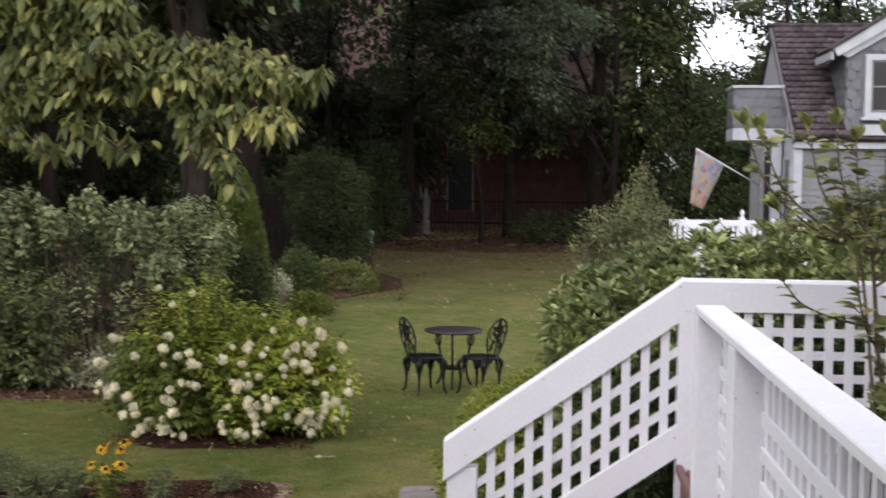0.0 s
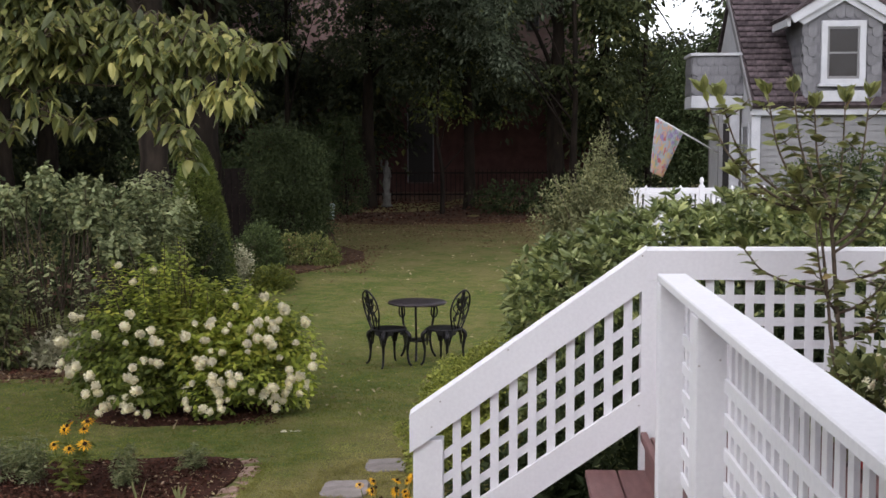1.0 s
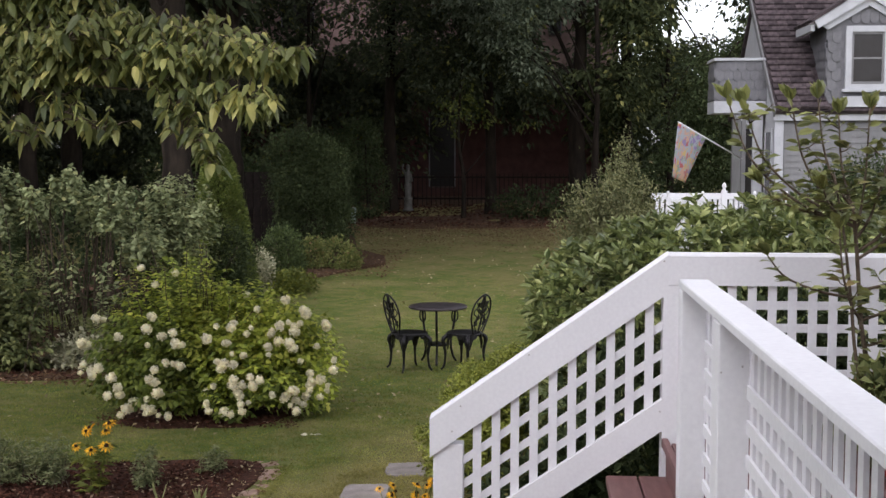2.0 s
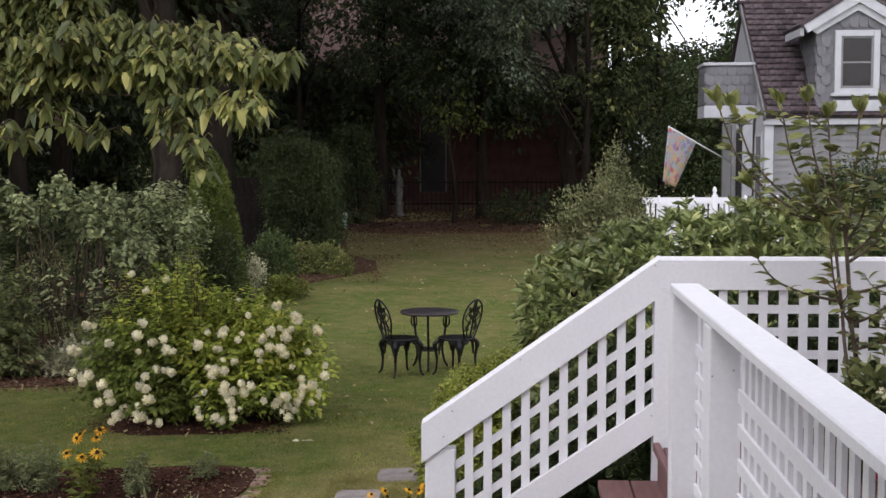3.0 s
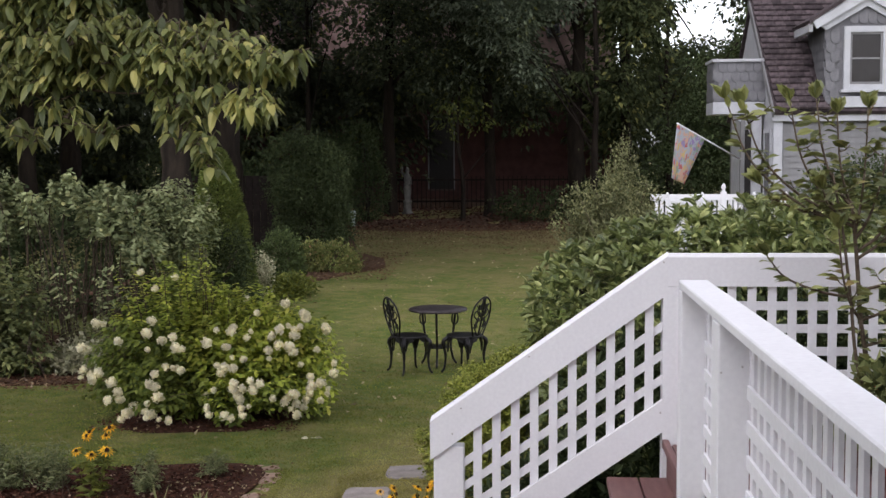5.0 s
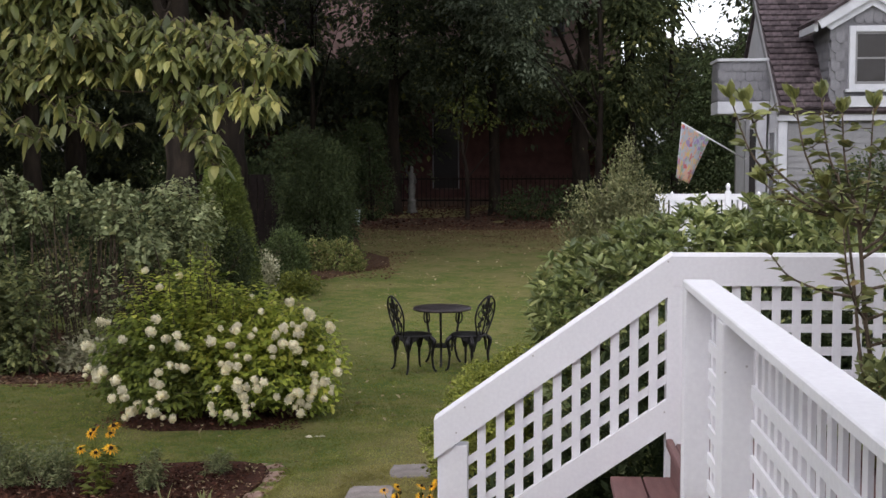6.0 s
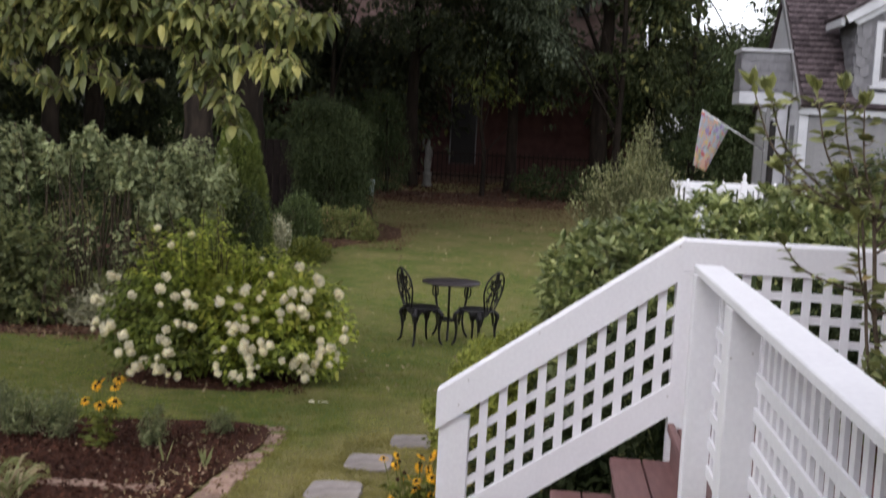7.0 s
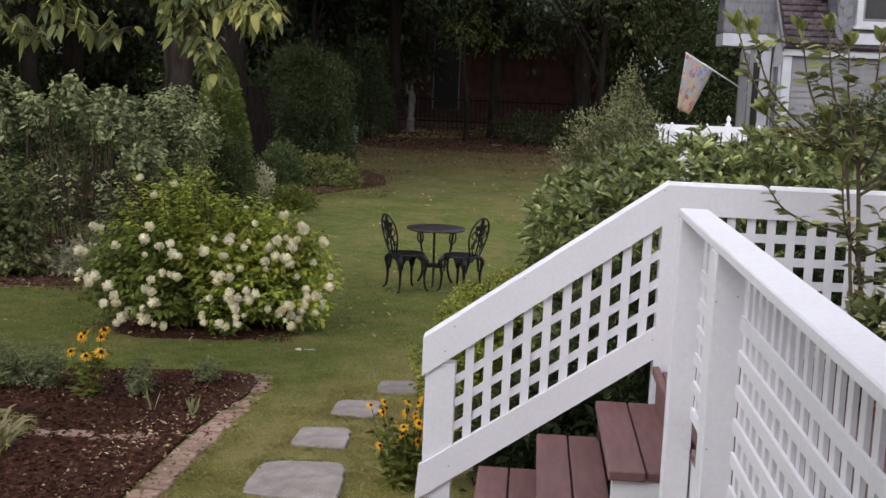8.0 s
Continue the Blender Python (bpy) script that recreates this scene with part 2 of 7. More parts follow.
G_BEDGREY = foliage("feathery_leaf", (0.11, 0.128, 0.056), (0.3, 0.325, 0.155), 0.6, 0.3, odd=(0.3, 0.27, 0.14), odd_share=0.08)
G_PETAL = foliage("white_petal", (0.82, 0.76, 0.55), (0.93, 0.87, 0.69), 0.6, 0.4, patch=3)
G_YELLOW = foliage("yellow_petal", (0.75, 0.36, 0.01), (0.9, 0.5, 0.02), 0.6, 0.2)
G_RED = foliage("red_petal", (0.55, 0.02, 0.02), (0.75, 0.05, 0.06), 0.6, 0.2)
G_LITTER = foliage("brown_litter", (0.1, 0.06, 0.034), (0.2, 0.125, 0.074), 0.9, 0.1, odd=(0.36, 0.28, 0.17), odd_share=0.12, gloss=0.1)
G_DRY = foliage("dry_leaf", (0.22, 0.16, 0.08), (0.5, 0.42, 0.25), 0.8, 0.2)
M_NAIL = surface("nail_head", (0.36, 0.33, 0.32), (0.48, 0.44, 0.42), 40, 0.6, 0.1, 200)
M_CONE = surface("flower_eye", (0.03, 0.015, 0.008), (0.06, 0.03, 0.015), 60, 0.9, 0.3, 200)


def lawn_ground():
    m, nt, bsdf, out = tree_of("lawn_ground")
    N, L = nt.nodes, nt.links
    co = N.new("ShaderNodeTexCoord")
    noises = []
    for s, d in ((0.5, 6), (6.5, 8), (55.0, 3)):
        n = N.new("ShaderNodeTexNoise")
        n.inputs["Scale"].default_value, n.inputs["Detail"].default_value = s, d
        L.new(co.outputs["Object"], n.inputs["Vector"])
        noises.append(n)
    ramp = N.new("ShaderNodeValToRGB")
    ramp.color_ramp.elements[0].position, ramp.color_ramp.elements[1].position = 0.41, 0.62
    ramp.color_ramp.elements[0].color, ramp.color_ramp.elements[1].color = (0.095, 0.13, 0.028, 1), (0.19, 0.18, 0.062, 1)
    mixn = N.new("ShaderNodeMixRGB")
    mixn.inputs["Fac"].default_value = 0.6
    L.new(noises[0].outputs["Fac"], mixn.inputs[1])
    L.new(noises[1].outputs["Fac"], mixn.inputs[2])
    L.new(mixn.outputs[0], ramp.inputs["Fac"])
    ov = N.new("ShaderNodeMixRGB")
    ov.blend_type = "OVERLAY"
    ov.inputs["Fac"].default_value = 0.5
    L.new(ramp.outputs[0], ov.inputs[1])
    L.new(noises[2].outputs["Fac"], ov.inputs[2])
    L.new(dry_mix(N, L, co, ov.outputs[0], (0.25, 0.2, 0.09), 0.7), bsdf.inputs["Base Color"])
    bsdf.inputs["Roughness"].default_value = 0.9
    bsdf.inputs["Specular IOR Level"].default_value = 0.15
    bp = N.new("ShaderNodeBump")
    bp.inputs["Strength"].default_value, bp.inputs["Distance"].default_value = 0.6, 0.03
    L.new(noises[2].outputs["Fac"], bp.inputs["Height"])
    L.new(bp.outputs[0], bsdf.inputs["Normal"])
    return m


M_LAWN = lawn_ground()


def flag_cloth():
    """Pale blue-grey cloth with printed flower patches."""
    m, nt, bsdf, out = tree_of("flag_cloth")
    N, L = nt.nodes, nt.links
    co = N.new("ShaderNodeTexCoord")
    vo = N.new("ShaderNodeTexVoronoi")
    vo.inputs["Scale"].default_value = 11.0
    nz = N.new("ShaderNodeTexNoise")
    nz.inputs["Scale"].default_value, nz.inputs["Detail"].default_value = 9, 3
    L.new(co.outputs["Object"], nz.inputs["Vector"])
    wob = N.new("ShaderNodeMixRGB")
    wob.blend_type = "ADD"
    wob.inputs["Fac"].default_value = 0.3
    L.new(co.outputs["Object"], wob.inputs[1])
    L.new(nz.outputs["Color"], wob.inputs[2])
    L.new(wob.outputs[0], vo.inputs["Vector"])
    ramp = N.new("ShaderNodeValToRGB")
    ramp.color_ramp.interpolation = "CONSTANT"
    stops = ((0.0, (0.58, 0.60, 0.66)), (0.34, (0.66, 0.2, 0.2)), (0.46, (0.78, 0.60, 0.28)), (0.58, (0.40, 0.48, 0.38)),
             (0.68, (0.44, 0.34, 0.6)), (0.80, (0.78, 0.52, 0.40)))
    for i, (p, c) in enumerate(stops):
        e = ramp.color_ramp.elements[i] if i < 2 else ramp.color_ramp.elements.new(p)
        e.position, e.color = p, (*c, 1)
    sp = N.new("ShaderNodeSeparateColor")
    L.new(vo.outputs["Color"], sp.inputs[0])
    L.new(sp.outputs[0], ramp.inputs["Fac"])
    lt = N.new("ShaderNodeMath")
    lt.operation = "LESS_THAN"
    lt.inputs[1].default_value = 0.78
    L.new(vo.outputs["Distance"], lt.inputs[0])
    mx = N.new("ShaderNodeMixRGB")
    mx.inputs[1].default_value = (0.54, 0.57, 0.64, 1)
    L.new(lt.outputs[0], mx.inputs["Fac"])
    L.new(ramp.outputs[0], mx.inputs[2])
    L.new(mx.outputs[0], bsdf.inputs["Base Color"])
    bsdf.inputs["Roughness"].default_value = 0.8
    tr = N.new("ShaderNodeBsdfTranslucent")
    L.new(mx.outputs[0], tr.inputs["Color"])
    ms = N.new("ShaderNodeMixShader")
    ms.inputs["Fac"].default_value = 0.35
    L.new(bsdf.outputs[0], ms.inputs[1])
    L.new(tr.outputs[0], ms.inputs[2])
    L.new(ms.outputs[0], out.inputs["Surface"])
    return m


M_FLAG = flag_cloth()
M_GLASS, _nt, _b, _o = tree_of("window_glass")
_b.inputs["Base Color"].default_value = (0.03, 0.027, 0.026, 1)
_b.inputs["Roughness"].default_value = 0.16
_b.inputs["Specular IOR Level"].default_value = 0.22
_wave = _nt.nodes.new("ShaderNodeTexNoise")
_wave.inputs["Scale"].default_value, _wave.inputs["Detail"].default_value = 3.0, 2
_tilt = _nt.nodes.new("ShaderNodeBump")
_tilt.inputs["Strength"].default_value, _tilt.inputs["Distance"].default_value = 0.25, 0.03
_nt.links.new(_wave.outputs["Fac"], _tilt.inputs["Height"])
_nt.links.new(_tilt.outputs[0], _b.inputs["Normal"])


# ---- mesh helpers ----
def ground_z(y):
    return float(np.interp(y, [-60, 1, 7.5, 28, 60, 400], [-0.25, -0.25, -0.40, 0.30, 0.9, 3.0]))


def part(name, data, material, parent=None, label=""):
    """Links a bmesh or mesh as one mesh object under a thing or a part."""
    if isinstance(data, bmesh.types.BMesh):
        me = bpy.data.meshes.new(name)
        data.to_mesh(me)
        data.free()
    else:
        me = data
    if material and not me.materials:
        me.materials.append(material)
    ob = new(name, me)
    ob.parent = parent
    if label:
        ob["label"] = label
    return ob


def thing(name, at, label, category, group="", kind=""):
    ob = new(name)
    ob.location = at
    ob.empty_display_size = 0.1
    return tagged(ob, label, category, group, kind)


def tri_mesh(name, verts, faces, material, smooth=False):
    verts, faces = np.asarray(verts, np.float32), np.asarray(faces, np.int32)
    me = bpy.data.meshes.new(name)
    n, k = faces.shape
    me.vertices.add(len(verts))
    me.vertices.foreach_set("co", verts.ravel())
    me.loops.add(n * k)
    me.loops.foreach_set("vertex_index", faces.ravel())
    me.polygons.add(n)
    me.polygons.foreach_set("loop_start", np.arange(0, n * k, k, dtype=np.int32))
    me.polygons.foreach_set("use_smooth", np.full(n, smooth))
    me.update(calc_edges=True)
    me.materials.append(material)
    return me


def box(bm, x0, x1, y0, y1, z0, z1, bevel=0.004):
    """An edged block; its edges are slightly rounded."""
    r = bmesh.ops.create_cube(bm, size=1)
    for v in r["verts"]:
        v.co = ((x0 + x1) / 2 + v.co.x * (x1 - x0), (y0 + y1) / 2 + v.co.y * (y1 - y0), (z0 + z1) / 2 + v.co.z * (z1 - z0))
    if bevel:
        es = {e for v in r["verts"] for e in v.link_edges}
        bmesh.ops.bevel(bm, geom=list(es), offset=bevel, segments=1, affect="EDGES")
    return bm


def block(x0, x1, y0, y1, z0, z1, bevel=0.004):
    return box(bmesh.new(), x0, x1, y0, y1, z0, z1, bevel)


def prism(outline, y0, y1, bm=None):
    """A board cut to an outline of (x, z) corners, between two depths."""
    bm = bm or bmesh.new()
    a = [bm.verts.new((x, y0, z)) for x, z in outline]
    b = [bm.verts.new((x, y1, z)) for x, z in outline]
    bm.faces.new(a)
    bm.faces.new(b[::-1])
    for i in range(len(a)):
        j = (i + 1) % len(a)
        bm.faces.new((a[j], a[i], b[i], b[j]))
    bmesh.ops.recalc_face_normals(bm, faces=bm.faces)
    return bm


def tube(bm, points, radii, seg=6):
    """A tapered tube along points."""
    pts = [Vector(p) for p in points]
    rings = []
    side = Vector((0.3, 0.8, 0.52)).normalized()
    for i, p in enumerate(pts):
        d = (pts[min(i + 1, len(pts) - 1)] - pts[max(i - 1, 0)]).normalized()
        u = d.cross(side)
        if u.length < 0.1:
            u = d.cross(Vector((1, 0, 0)))
        u.normalize()
        w = d.cross(u)
        r = radii[i] if isinstance(radii, (list, tuple)) else radii
        rings.append([bm.verts.new(p + (u * math.cos(a) + w * math.sin(a)) * r) for a in [2 * math.pi * k / seg for k in range(seg)]])
    for a, b in zip(rings, rings[1:]):
        for k in range(seg):
            f = bm.faces.new((a[k], a[(k + 1) % seg], b[(k + 1) % seg], b[k]))
            f.smooth = True
    bm.faces.new(rings[0][::-1])
    bm.faces.new(rings[-1])
    return bm


def spline(points, n=8):
    """Catmull-Rom points through the given ones."""
    p = [Vector(q) for q in points]
    p = [2 * p[0] - p[1]] + p + [2 * p[-1] - p[-2]]
    out = []
    for i in range(1, len(p) - 2):
        for k in range(n):
            t = k / n
            a, b, c, d = p[i - 1], p[i], p[i + 1], p[i + 2]
            out.append(0.5 * ((2 * b) + (c - a) * t + (2 * a - 5 * b + 4 * c - d) * t * t + (3 * b - a - 3 * c + d) * t ** 3))
    out.append(p[-2])
    return out


def lathe(bm, profile, seg=24, at=(0, 0, 0)):
    rings = []
    for r, z in profile:
        rings.append([bm.verts.new((at[0] + r * math.cos(2 * math.pi * k / seg), at[1] + r * math.sin(2 * math.pi * k / seg), at[2] + z)) for k in range(seg)])
    for a, b in zip(rings, rings[1:]):
        for k in range(seg):
            f = bm.faces.new((a[k], a[(k + 1) % seg], b[(k + 1) % seg], b[k]))
            f.smooth = True
    bm.faces.new(rings[0][::-1])
    bm.faces.new(rings[-1])
    return bm


def unit(v):
    return v / np.maximum(np.linalg.norm(v, axis=1, keepdims=True), 1e-9)


def leaves(name, P, D, L, W, material, rng, droop=0.0, fine=False, up=None):
    """One mesh of leaves, from their feet P, directions D, lengths L and widths W. fine: a bent blade with a midrib ('oval': rounder, rolled down at its edges), else a folded one."""
    n = len(P)
    D = unit(D)
    L = np.broadcast_to(np.asarray(L, float), (n,))[:, None]
    W = np.broadcast_to(np.asarray(W, float), (n,))[:, None]
    ref = rng.normal(size=(n, 3)) * 0.6 + (np.array([0, 0, 1.0]) if up is None else up)
    S = unit(np.cross(D, ref))
    N = np.cross(S, D)
    Z = np.array([0, 0, -1.0])
    if fine == "oval":
        def at(t, s, f):
            return P + D * L * t + S * W * s + N * W * f + Z * L * droop * t * t
        V = np.stack([at(0, 0, 0)] + [at(a, s * w, abs(s) * u) for a, w, u in ((.2, .34, -.06), (.48, .5, -.1), (.77, .36, -.04)) for s in (-1, 0, 1)] + [at(1, 0, .05)], 1)
        F = np.array([[0, 2, 1], [0, 3, 2], [1, 2, 5], [1, 5, 4], [2, 3, 6], [2, 6, 5], [4, 5, 8], [4, 8, 7], [5, 6, 9], [5, 9, 8], [7, 8, 10], [8, 9, 10]])
    elif fine:
        def at(t, s, f):
            return P + D * L * t + S * W * s + N * W * f + Z * L * droop * t * t
        V = np.stack([at(0, 0, 0), at(.28, -.42, .12), at(.3, 0, 0), at(.28, .42, .12), at(.62, -.45, .14), at(.64, 0, 0), at(.62, .45, .14), at(1, 0, 0)], 1)
        F = np.array([[0, 2, 1], [0, 3, 2], [1, 2, 5], [1, 5, 4], [2, 3, 6], [2, 6, 5], [4, 5, 7], [5, 6, 7]])
    else:
        def at(t, s, f):
            return P + D * L * t + S * W * s + N * W * f + Z * L * droop * t * t
        V = np.stack([at(0, 0, 0), at(.5, -.5, .18), at(1, 0, 0), at(.5, .5, .18)], 1)
        F = np.array([[0, 2, 1], [0, 3, 2]])
    k = V.shape[1]
    faces = (F[None] + (np.arange(n) * k)[:, None, None]).reshape(-1, 3)
    return tri_mesh(name, V.reshape(-1, 3), faces, material)


def crown_points(blobs, clumps, per, spread, rng, hollow=0.62, low_cut=None):
    """Clumps spread through blobs (x, y, z, rx, ry, rz), thick near their skin. Returns leaf feet and outward ways."""
    B = np.array(blobs, float)
    w = (B[:, 3] * B[:, 4] * B[:, 5]) ** 0.66
    pick = rng.choice(len(B), clumps, p=w / w.sum())
    d = unit(rng.normal(size=(clumps, 3)))
    wob = 1 + 0.16 * np.sin(d[:, :1] * 7 + pick[:, None]) * np.cos(d[:, 2:] * 6 + 2 * pick[:, None])
    r = (hollow + (1 - hollow) * rng.random((clumps, 1)) ** 0.6) * wob
    C = B[pick, :3] + d * r * B[pick, 3:]
    out = np.repeat(d, per, 0)
    P = np.repeat(C, per, 0) + rng.normal(size=(clumps * per, 3)) * spread
    if low_cut is not None:
        keep = P[:, 2] > low_cut
        P, out = P[keep], out[keep]
    return P, out


def shoot_crown(blobs, shoots, per, rng, base=(0, 0, 0), arch=.22, bare=.45, base_r=.12, hollow=.75, noise=.25, fall=0.0, low_cut=.03, follow=0.0):
    """Arching shoots from a foot to the skin of blobs, with leaves in crossed pairs along their outer part.
    Returns leaf feet, leaf ways, leaf normals, and the shoots' middles and ends."""
    E, O = crown_points(blobs, shoots, 1, 0.0, rng, hollow)
    B = np.array(base) + rng.normal(size=(shoots, 3)) * np.array([base_r, base_r, 0]) + E * np.array([follow, follow * .7, 0])
    reach = np.linalg.norm(E - B, axis=1, keepdims=True)
    C = B + (E - B) * np.array([.38, .38, .62]) + np.array([0, 0, 1.0]) * arch * reach + rng.normal(size=(shoots, 3)) * .05 * reach
    t = bare + (1 - bare) * ((np.arange(per) // 2 + .9) / ((per + 1) // 2)) ** .85
    t = np.minimum(t[None, :, None] + rng.normal(size=(shoots, per, 1)) * .015, 1.0)
    P = (1 - t) ** 2 * B[:, None] + 2 * t * (1 - t) * C[:, None] + t * t * E[:, None]
    T = 2 * (1 - t) * (C - B)[:, None] + 2 * t * (E - C)[:, None]
    T = T / np.maximum(np.linalg.norm(T, axis=2, keepdims=True), 1e-6)
    up = np.array([0, 0, 1.0]) + O[:, None] * .5 + rng.normal(size=(shoots, per, 3)) * .22
    S = np.cross(T, up)
    S = S / np.maximum(np.linalg.norm(S, axis=2, keepdims=True), 1e-6)
    sign = np.where(np.arange(per) % 2, 1.0, -1.0)[None, :, None]
    D = S * sign * .85 + T * .55 + rng.normal(size=P.shape) * noise + np.array([0, 0, -fall])
    P, D, up = P.reshape(-1, 3), D.reshape(-1, 3), up.reshape(-1, 3)
    if low_cut is not None:
        k = P[:, 2] > low_cut
        P, D, up = P[k], D[k], up[k]
    return P, D, up, (B, C, E)


def spray_crown(blobs, count, per, radius, rng, hollow=.3, flat=.16, tilt=.35, holes=(), hang=.15):
    """Level fans of leaves spread through blobs, as on the boughs of wood trees; holes: balls (x, y, z, r) left open."""
    C, O = crown_points(blobs, count, 1, 0.0, rng, hollow)
    for hx, hy, hz, hr in holes:
        k = np.linalg.norm(C - np.array([hx, hy, hz]), axis=1) > hr * (.8 + .4 * rng.random(len(C)))
        C, O = C[k], O[k]
    n = len(C)
    N = unit(np.array([0, 0, 1.0]) + O * tilt + rng.normal(size=(n, 3)) * .25)
    U = unit(np.cross(N, O + rng.normal(size=(n, 3)) * .3))
    W = np.cross(N, U)
    a = rng.random((n, per, 1)) * 2 * np.pi
    r = radius * (.55 + .9 * rng.random((n, 1, 1))) * rng.random((n, per, 1)) ** .5
    way = U[:, None] * np.cos(a) * .75 + W[:, None] * np.sin(a) * 1.3
    P = C[:, None] + way * r + N[:, None] * rng.normal(size=(n, per, 1)) * flat * radius - np.array([0, 0, hang]) * r * r / radius
    D = way + rng.normal(size=P.shape) * .35 + np.array([0, 0, -.25])
    up = np.broadcast_to(N[:, None], P.shape) + rng.normal(size=P.shape) * .35
    return P.reshape(-1, 3), D.reshape(-1, 3), up.reshape(-1, 3)


# ---- ground ----
def build_ground():
    xs = np.concatenate([[-400, -150, -60, -30], np.arange(-16, 16.1, 0.5), [30, 60, 150, 400]])
    ys = np.concatenate([[-300, -80, -30, -12], np.arange(-8, 40.1, 0.5), [50, 60, 100, 200, 400]])
    V = []
    for y in ys:
        for x in xs:
            lump = 0.018 * math.sin(x * 1.3 + 0.5) * math.cos(y * 0.9) if abs(x) < 17 and -8 < y < 40 else 0
            V.append((x, y, ground_z(y) + lump))
    nx = len(xs)
    F = [(j * nx + i, j * nx + i + 1, (j + 1) * nx + i + 1, (j + 1) * nx + i) for j in range(len(ys) - 1) for i in range(nx - 1)]
    ob = part("ground", tri_mesh("ground", V, F, M_LAWN, True), None)
    tagged(ob, "mown green lawn with dry brownish patches", "lawn", kind="structure")


build_ground()


def patch(name, outline, lift, material, label, category, rim=0.0):
    """A raised flat bed over the lawn; rim: how far its low edge runs out under the grass."""
    bm = bmesh.new()
    cx, cy = sum(x for x, y in outline) / len(outline), sum(y for x, y in outline) / len(outline)
    top = [bm.verts.new((x + (cx - x) * rim, y + (cy - y) * rim, ground_z(y) + lift)) for x, y in outline]
    foot = [bm.verts.new((x, y, ground_z(y) - (0.03 if rim else 0.08))) for x, y in outline]
    bm.faces.new(top)
    for i in range(len(top)):
        j = (i + 1) % len(top)
        bm.faces.new((top[i], foot[i], foot[j], top[j]))
    bmesh.ops.recalc_face_normals(bm, faces=bm.faces)
    ob = part(name, bm, material)
    return tagged(ob, label, category, kind="structure")


BED = [(-2.52, -1.5), (-2.55, 0.2), (-2.52, 1.4), (-2.42, 2.2), (-2.43, 2.55), (-2.5, 2.72), (-2.66, 2.81), (-2.9, 2.82), (-3.6, 2.62), (-4.4, 2.5), (-5.6, 2.5), (-6.4, 1.0), (-6.4, -1.5)]
patch("mulch_bed", BED, 0.02, M_MULCH, "flower bed of dark brown shredded mulch", "flower bed")
patch("back_mulch", [(-5.0, 23.6), (-3.6, 22.8), (-1.5, 22.9), (1.2, 23.6), (4.5, 24), (5, 36), (-8, 36), (-8, 24)], 0.03, M_PINEMULCH,
      "reddish leaf mulch under the trees at the lawn's end", "mulch", 0.04)
patch("side_mulch", [(-4.35, 13.7), (-3.8, 14.9), (-3.25, 16.0), (-3.4, 17.0), (-4.1, 18.2), (-4.6, 21), (-8.5, 21), (-8.5, 11), (-5.6, 10.5), (-4.8, 12.2)], 0.05,
      M_PINEMULCH, "orange-brown mulch strip along the shrub border", "mulch")
patch("left_mulch", [(-4.95, 6.3), (-4.8, 7.2), (-4.9, 9.0), (-9, 9.5), (-9, 5.6), (-6.5, 5.9), (-5.7, 6.05), (-5.3, 6.1)], 0.012, M_PINEMULCH, "brown mulch under the tall shrubs", "mulch")
patch("bush_mulch", [(-3.34 + (.98 + .07 * math.sin(3 * a) + .05 * math.sin(7 * a)) * math.cos(a), 4.52 + (.70 + .06 * math.sin(5 * a)) * math.sin(a)) for a in [i * 0.1256637 for i in range(50)]], 0.014, M_MULCH,
      "dark bare soil under the flowering bush", "soil", 0.35)


# ---- stepping stones ----
def stepping_stone(cx, cy, w, d, turn, label):
    bm = bmesh.new()
    rng = random.Random(int(cx * 100))
    skew = rng.uniform(-.09, .09)
    ring = []
    for k in range(24):
        a = 2 * math.pi * k / 24
        c, s = math.cos(a), math.sin(a)
        q = (abs(c) ** 7 + abs(s) ** 7) ** (1 / 7)
        ring.append((w / 2 * c / q * (1 + skew * s) + rng.uniform(-.009, .009), d / 2 * s / q * (1 - skew * c) + rng.uniform(-.009, .009)))
    lo = [bm.verts.new((x, y, -0.05)) for x, y in ring]
    mi = [bm.verts.new((x, y, 0.014)) for x, y in ring]
    hi = [bm.verts.new((x * .965, y * .965, 0.022 + rng.uniform(-.002, .002))) for x, y in ring]
    for a, b in ((lo, mi), (mi, hi)):
        for i in range(24):
            bm.faces.new((a[i], a[(i + 1) % 24], b[(i + 1) % 24], b[i]))
    bm.faces.new(hi)
    ob = part("stepping_stone", bm, M_STONE)
    ob.matrix_world = pose(cx, cy, ground_z(cy) + 0.018 * math.sin(cx * 1.3 + 0.5) * math.cos(cy * 0.9) - 0.003, rng.uniform(-.8, .8), rng.uniform(-.8, .8), turn)
    return tagged(ob, label, "stepping stone", "stepping stones across the lawn")


stepping_stone(-1.76, 0.61, 0.49, 0.55, 3, "large square grey bluestone stepping stone in the grass")
stepping_stone(-1.76, 1.345, 0.32, 0.37, 2, "square grey stepping stone in the grass")
stepping_stone(-1.66, 2.01, 0.30, 0.37, 0, "small grey stepping stone set in grass")
stepping_stone(-1.46, 2.60, 0.27, 0.31, 4, "small grey stepping stone by the boxwood")
stepping_stone(-1.84, -0.15, 0.50, 0.55, 2, "square grey bluestone stepping stone in the grass")


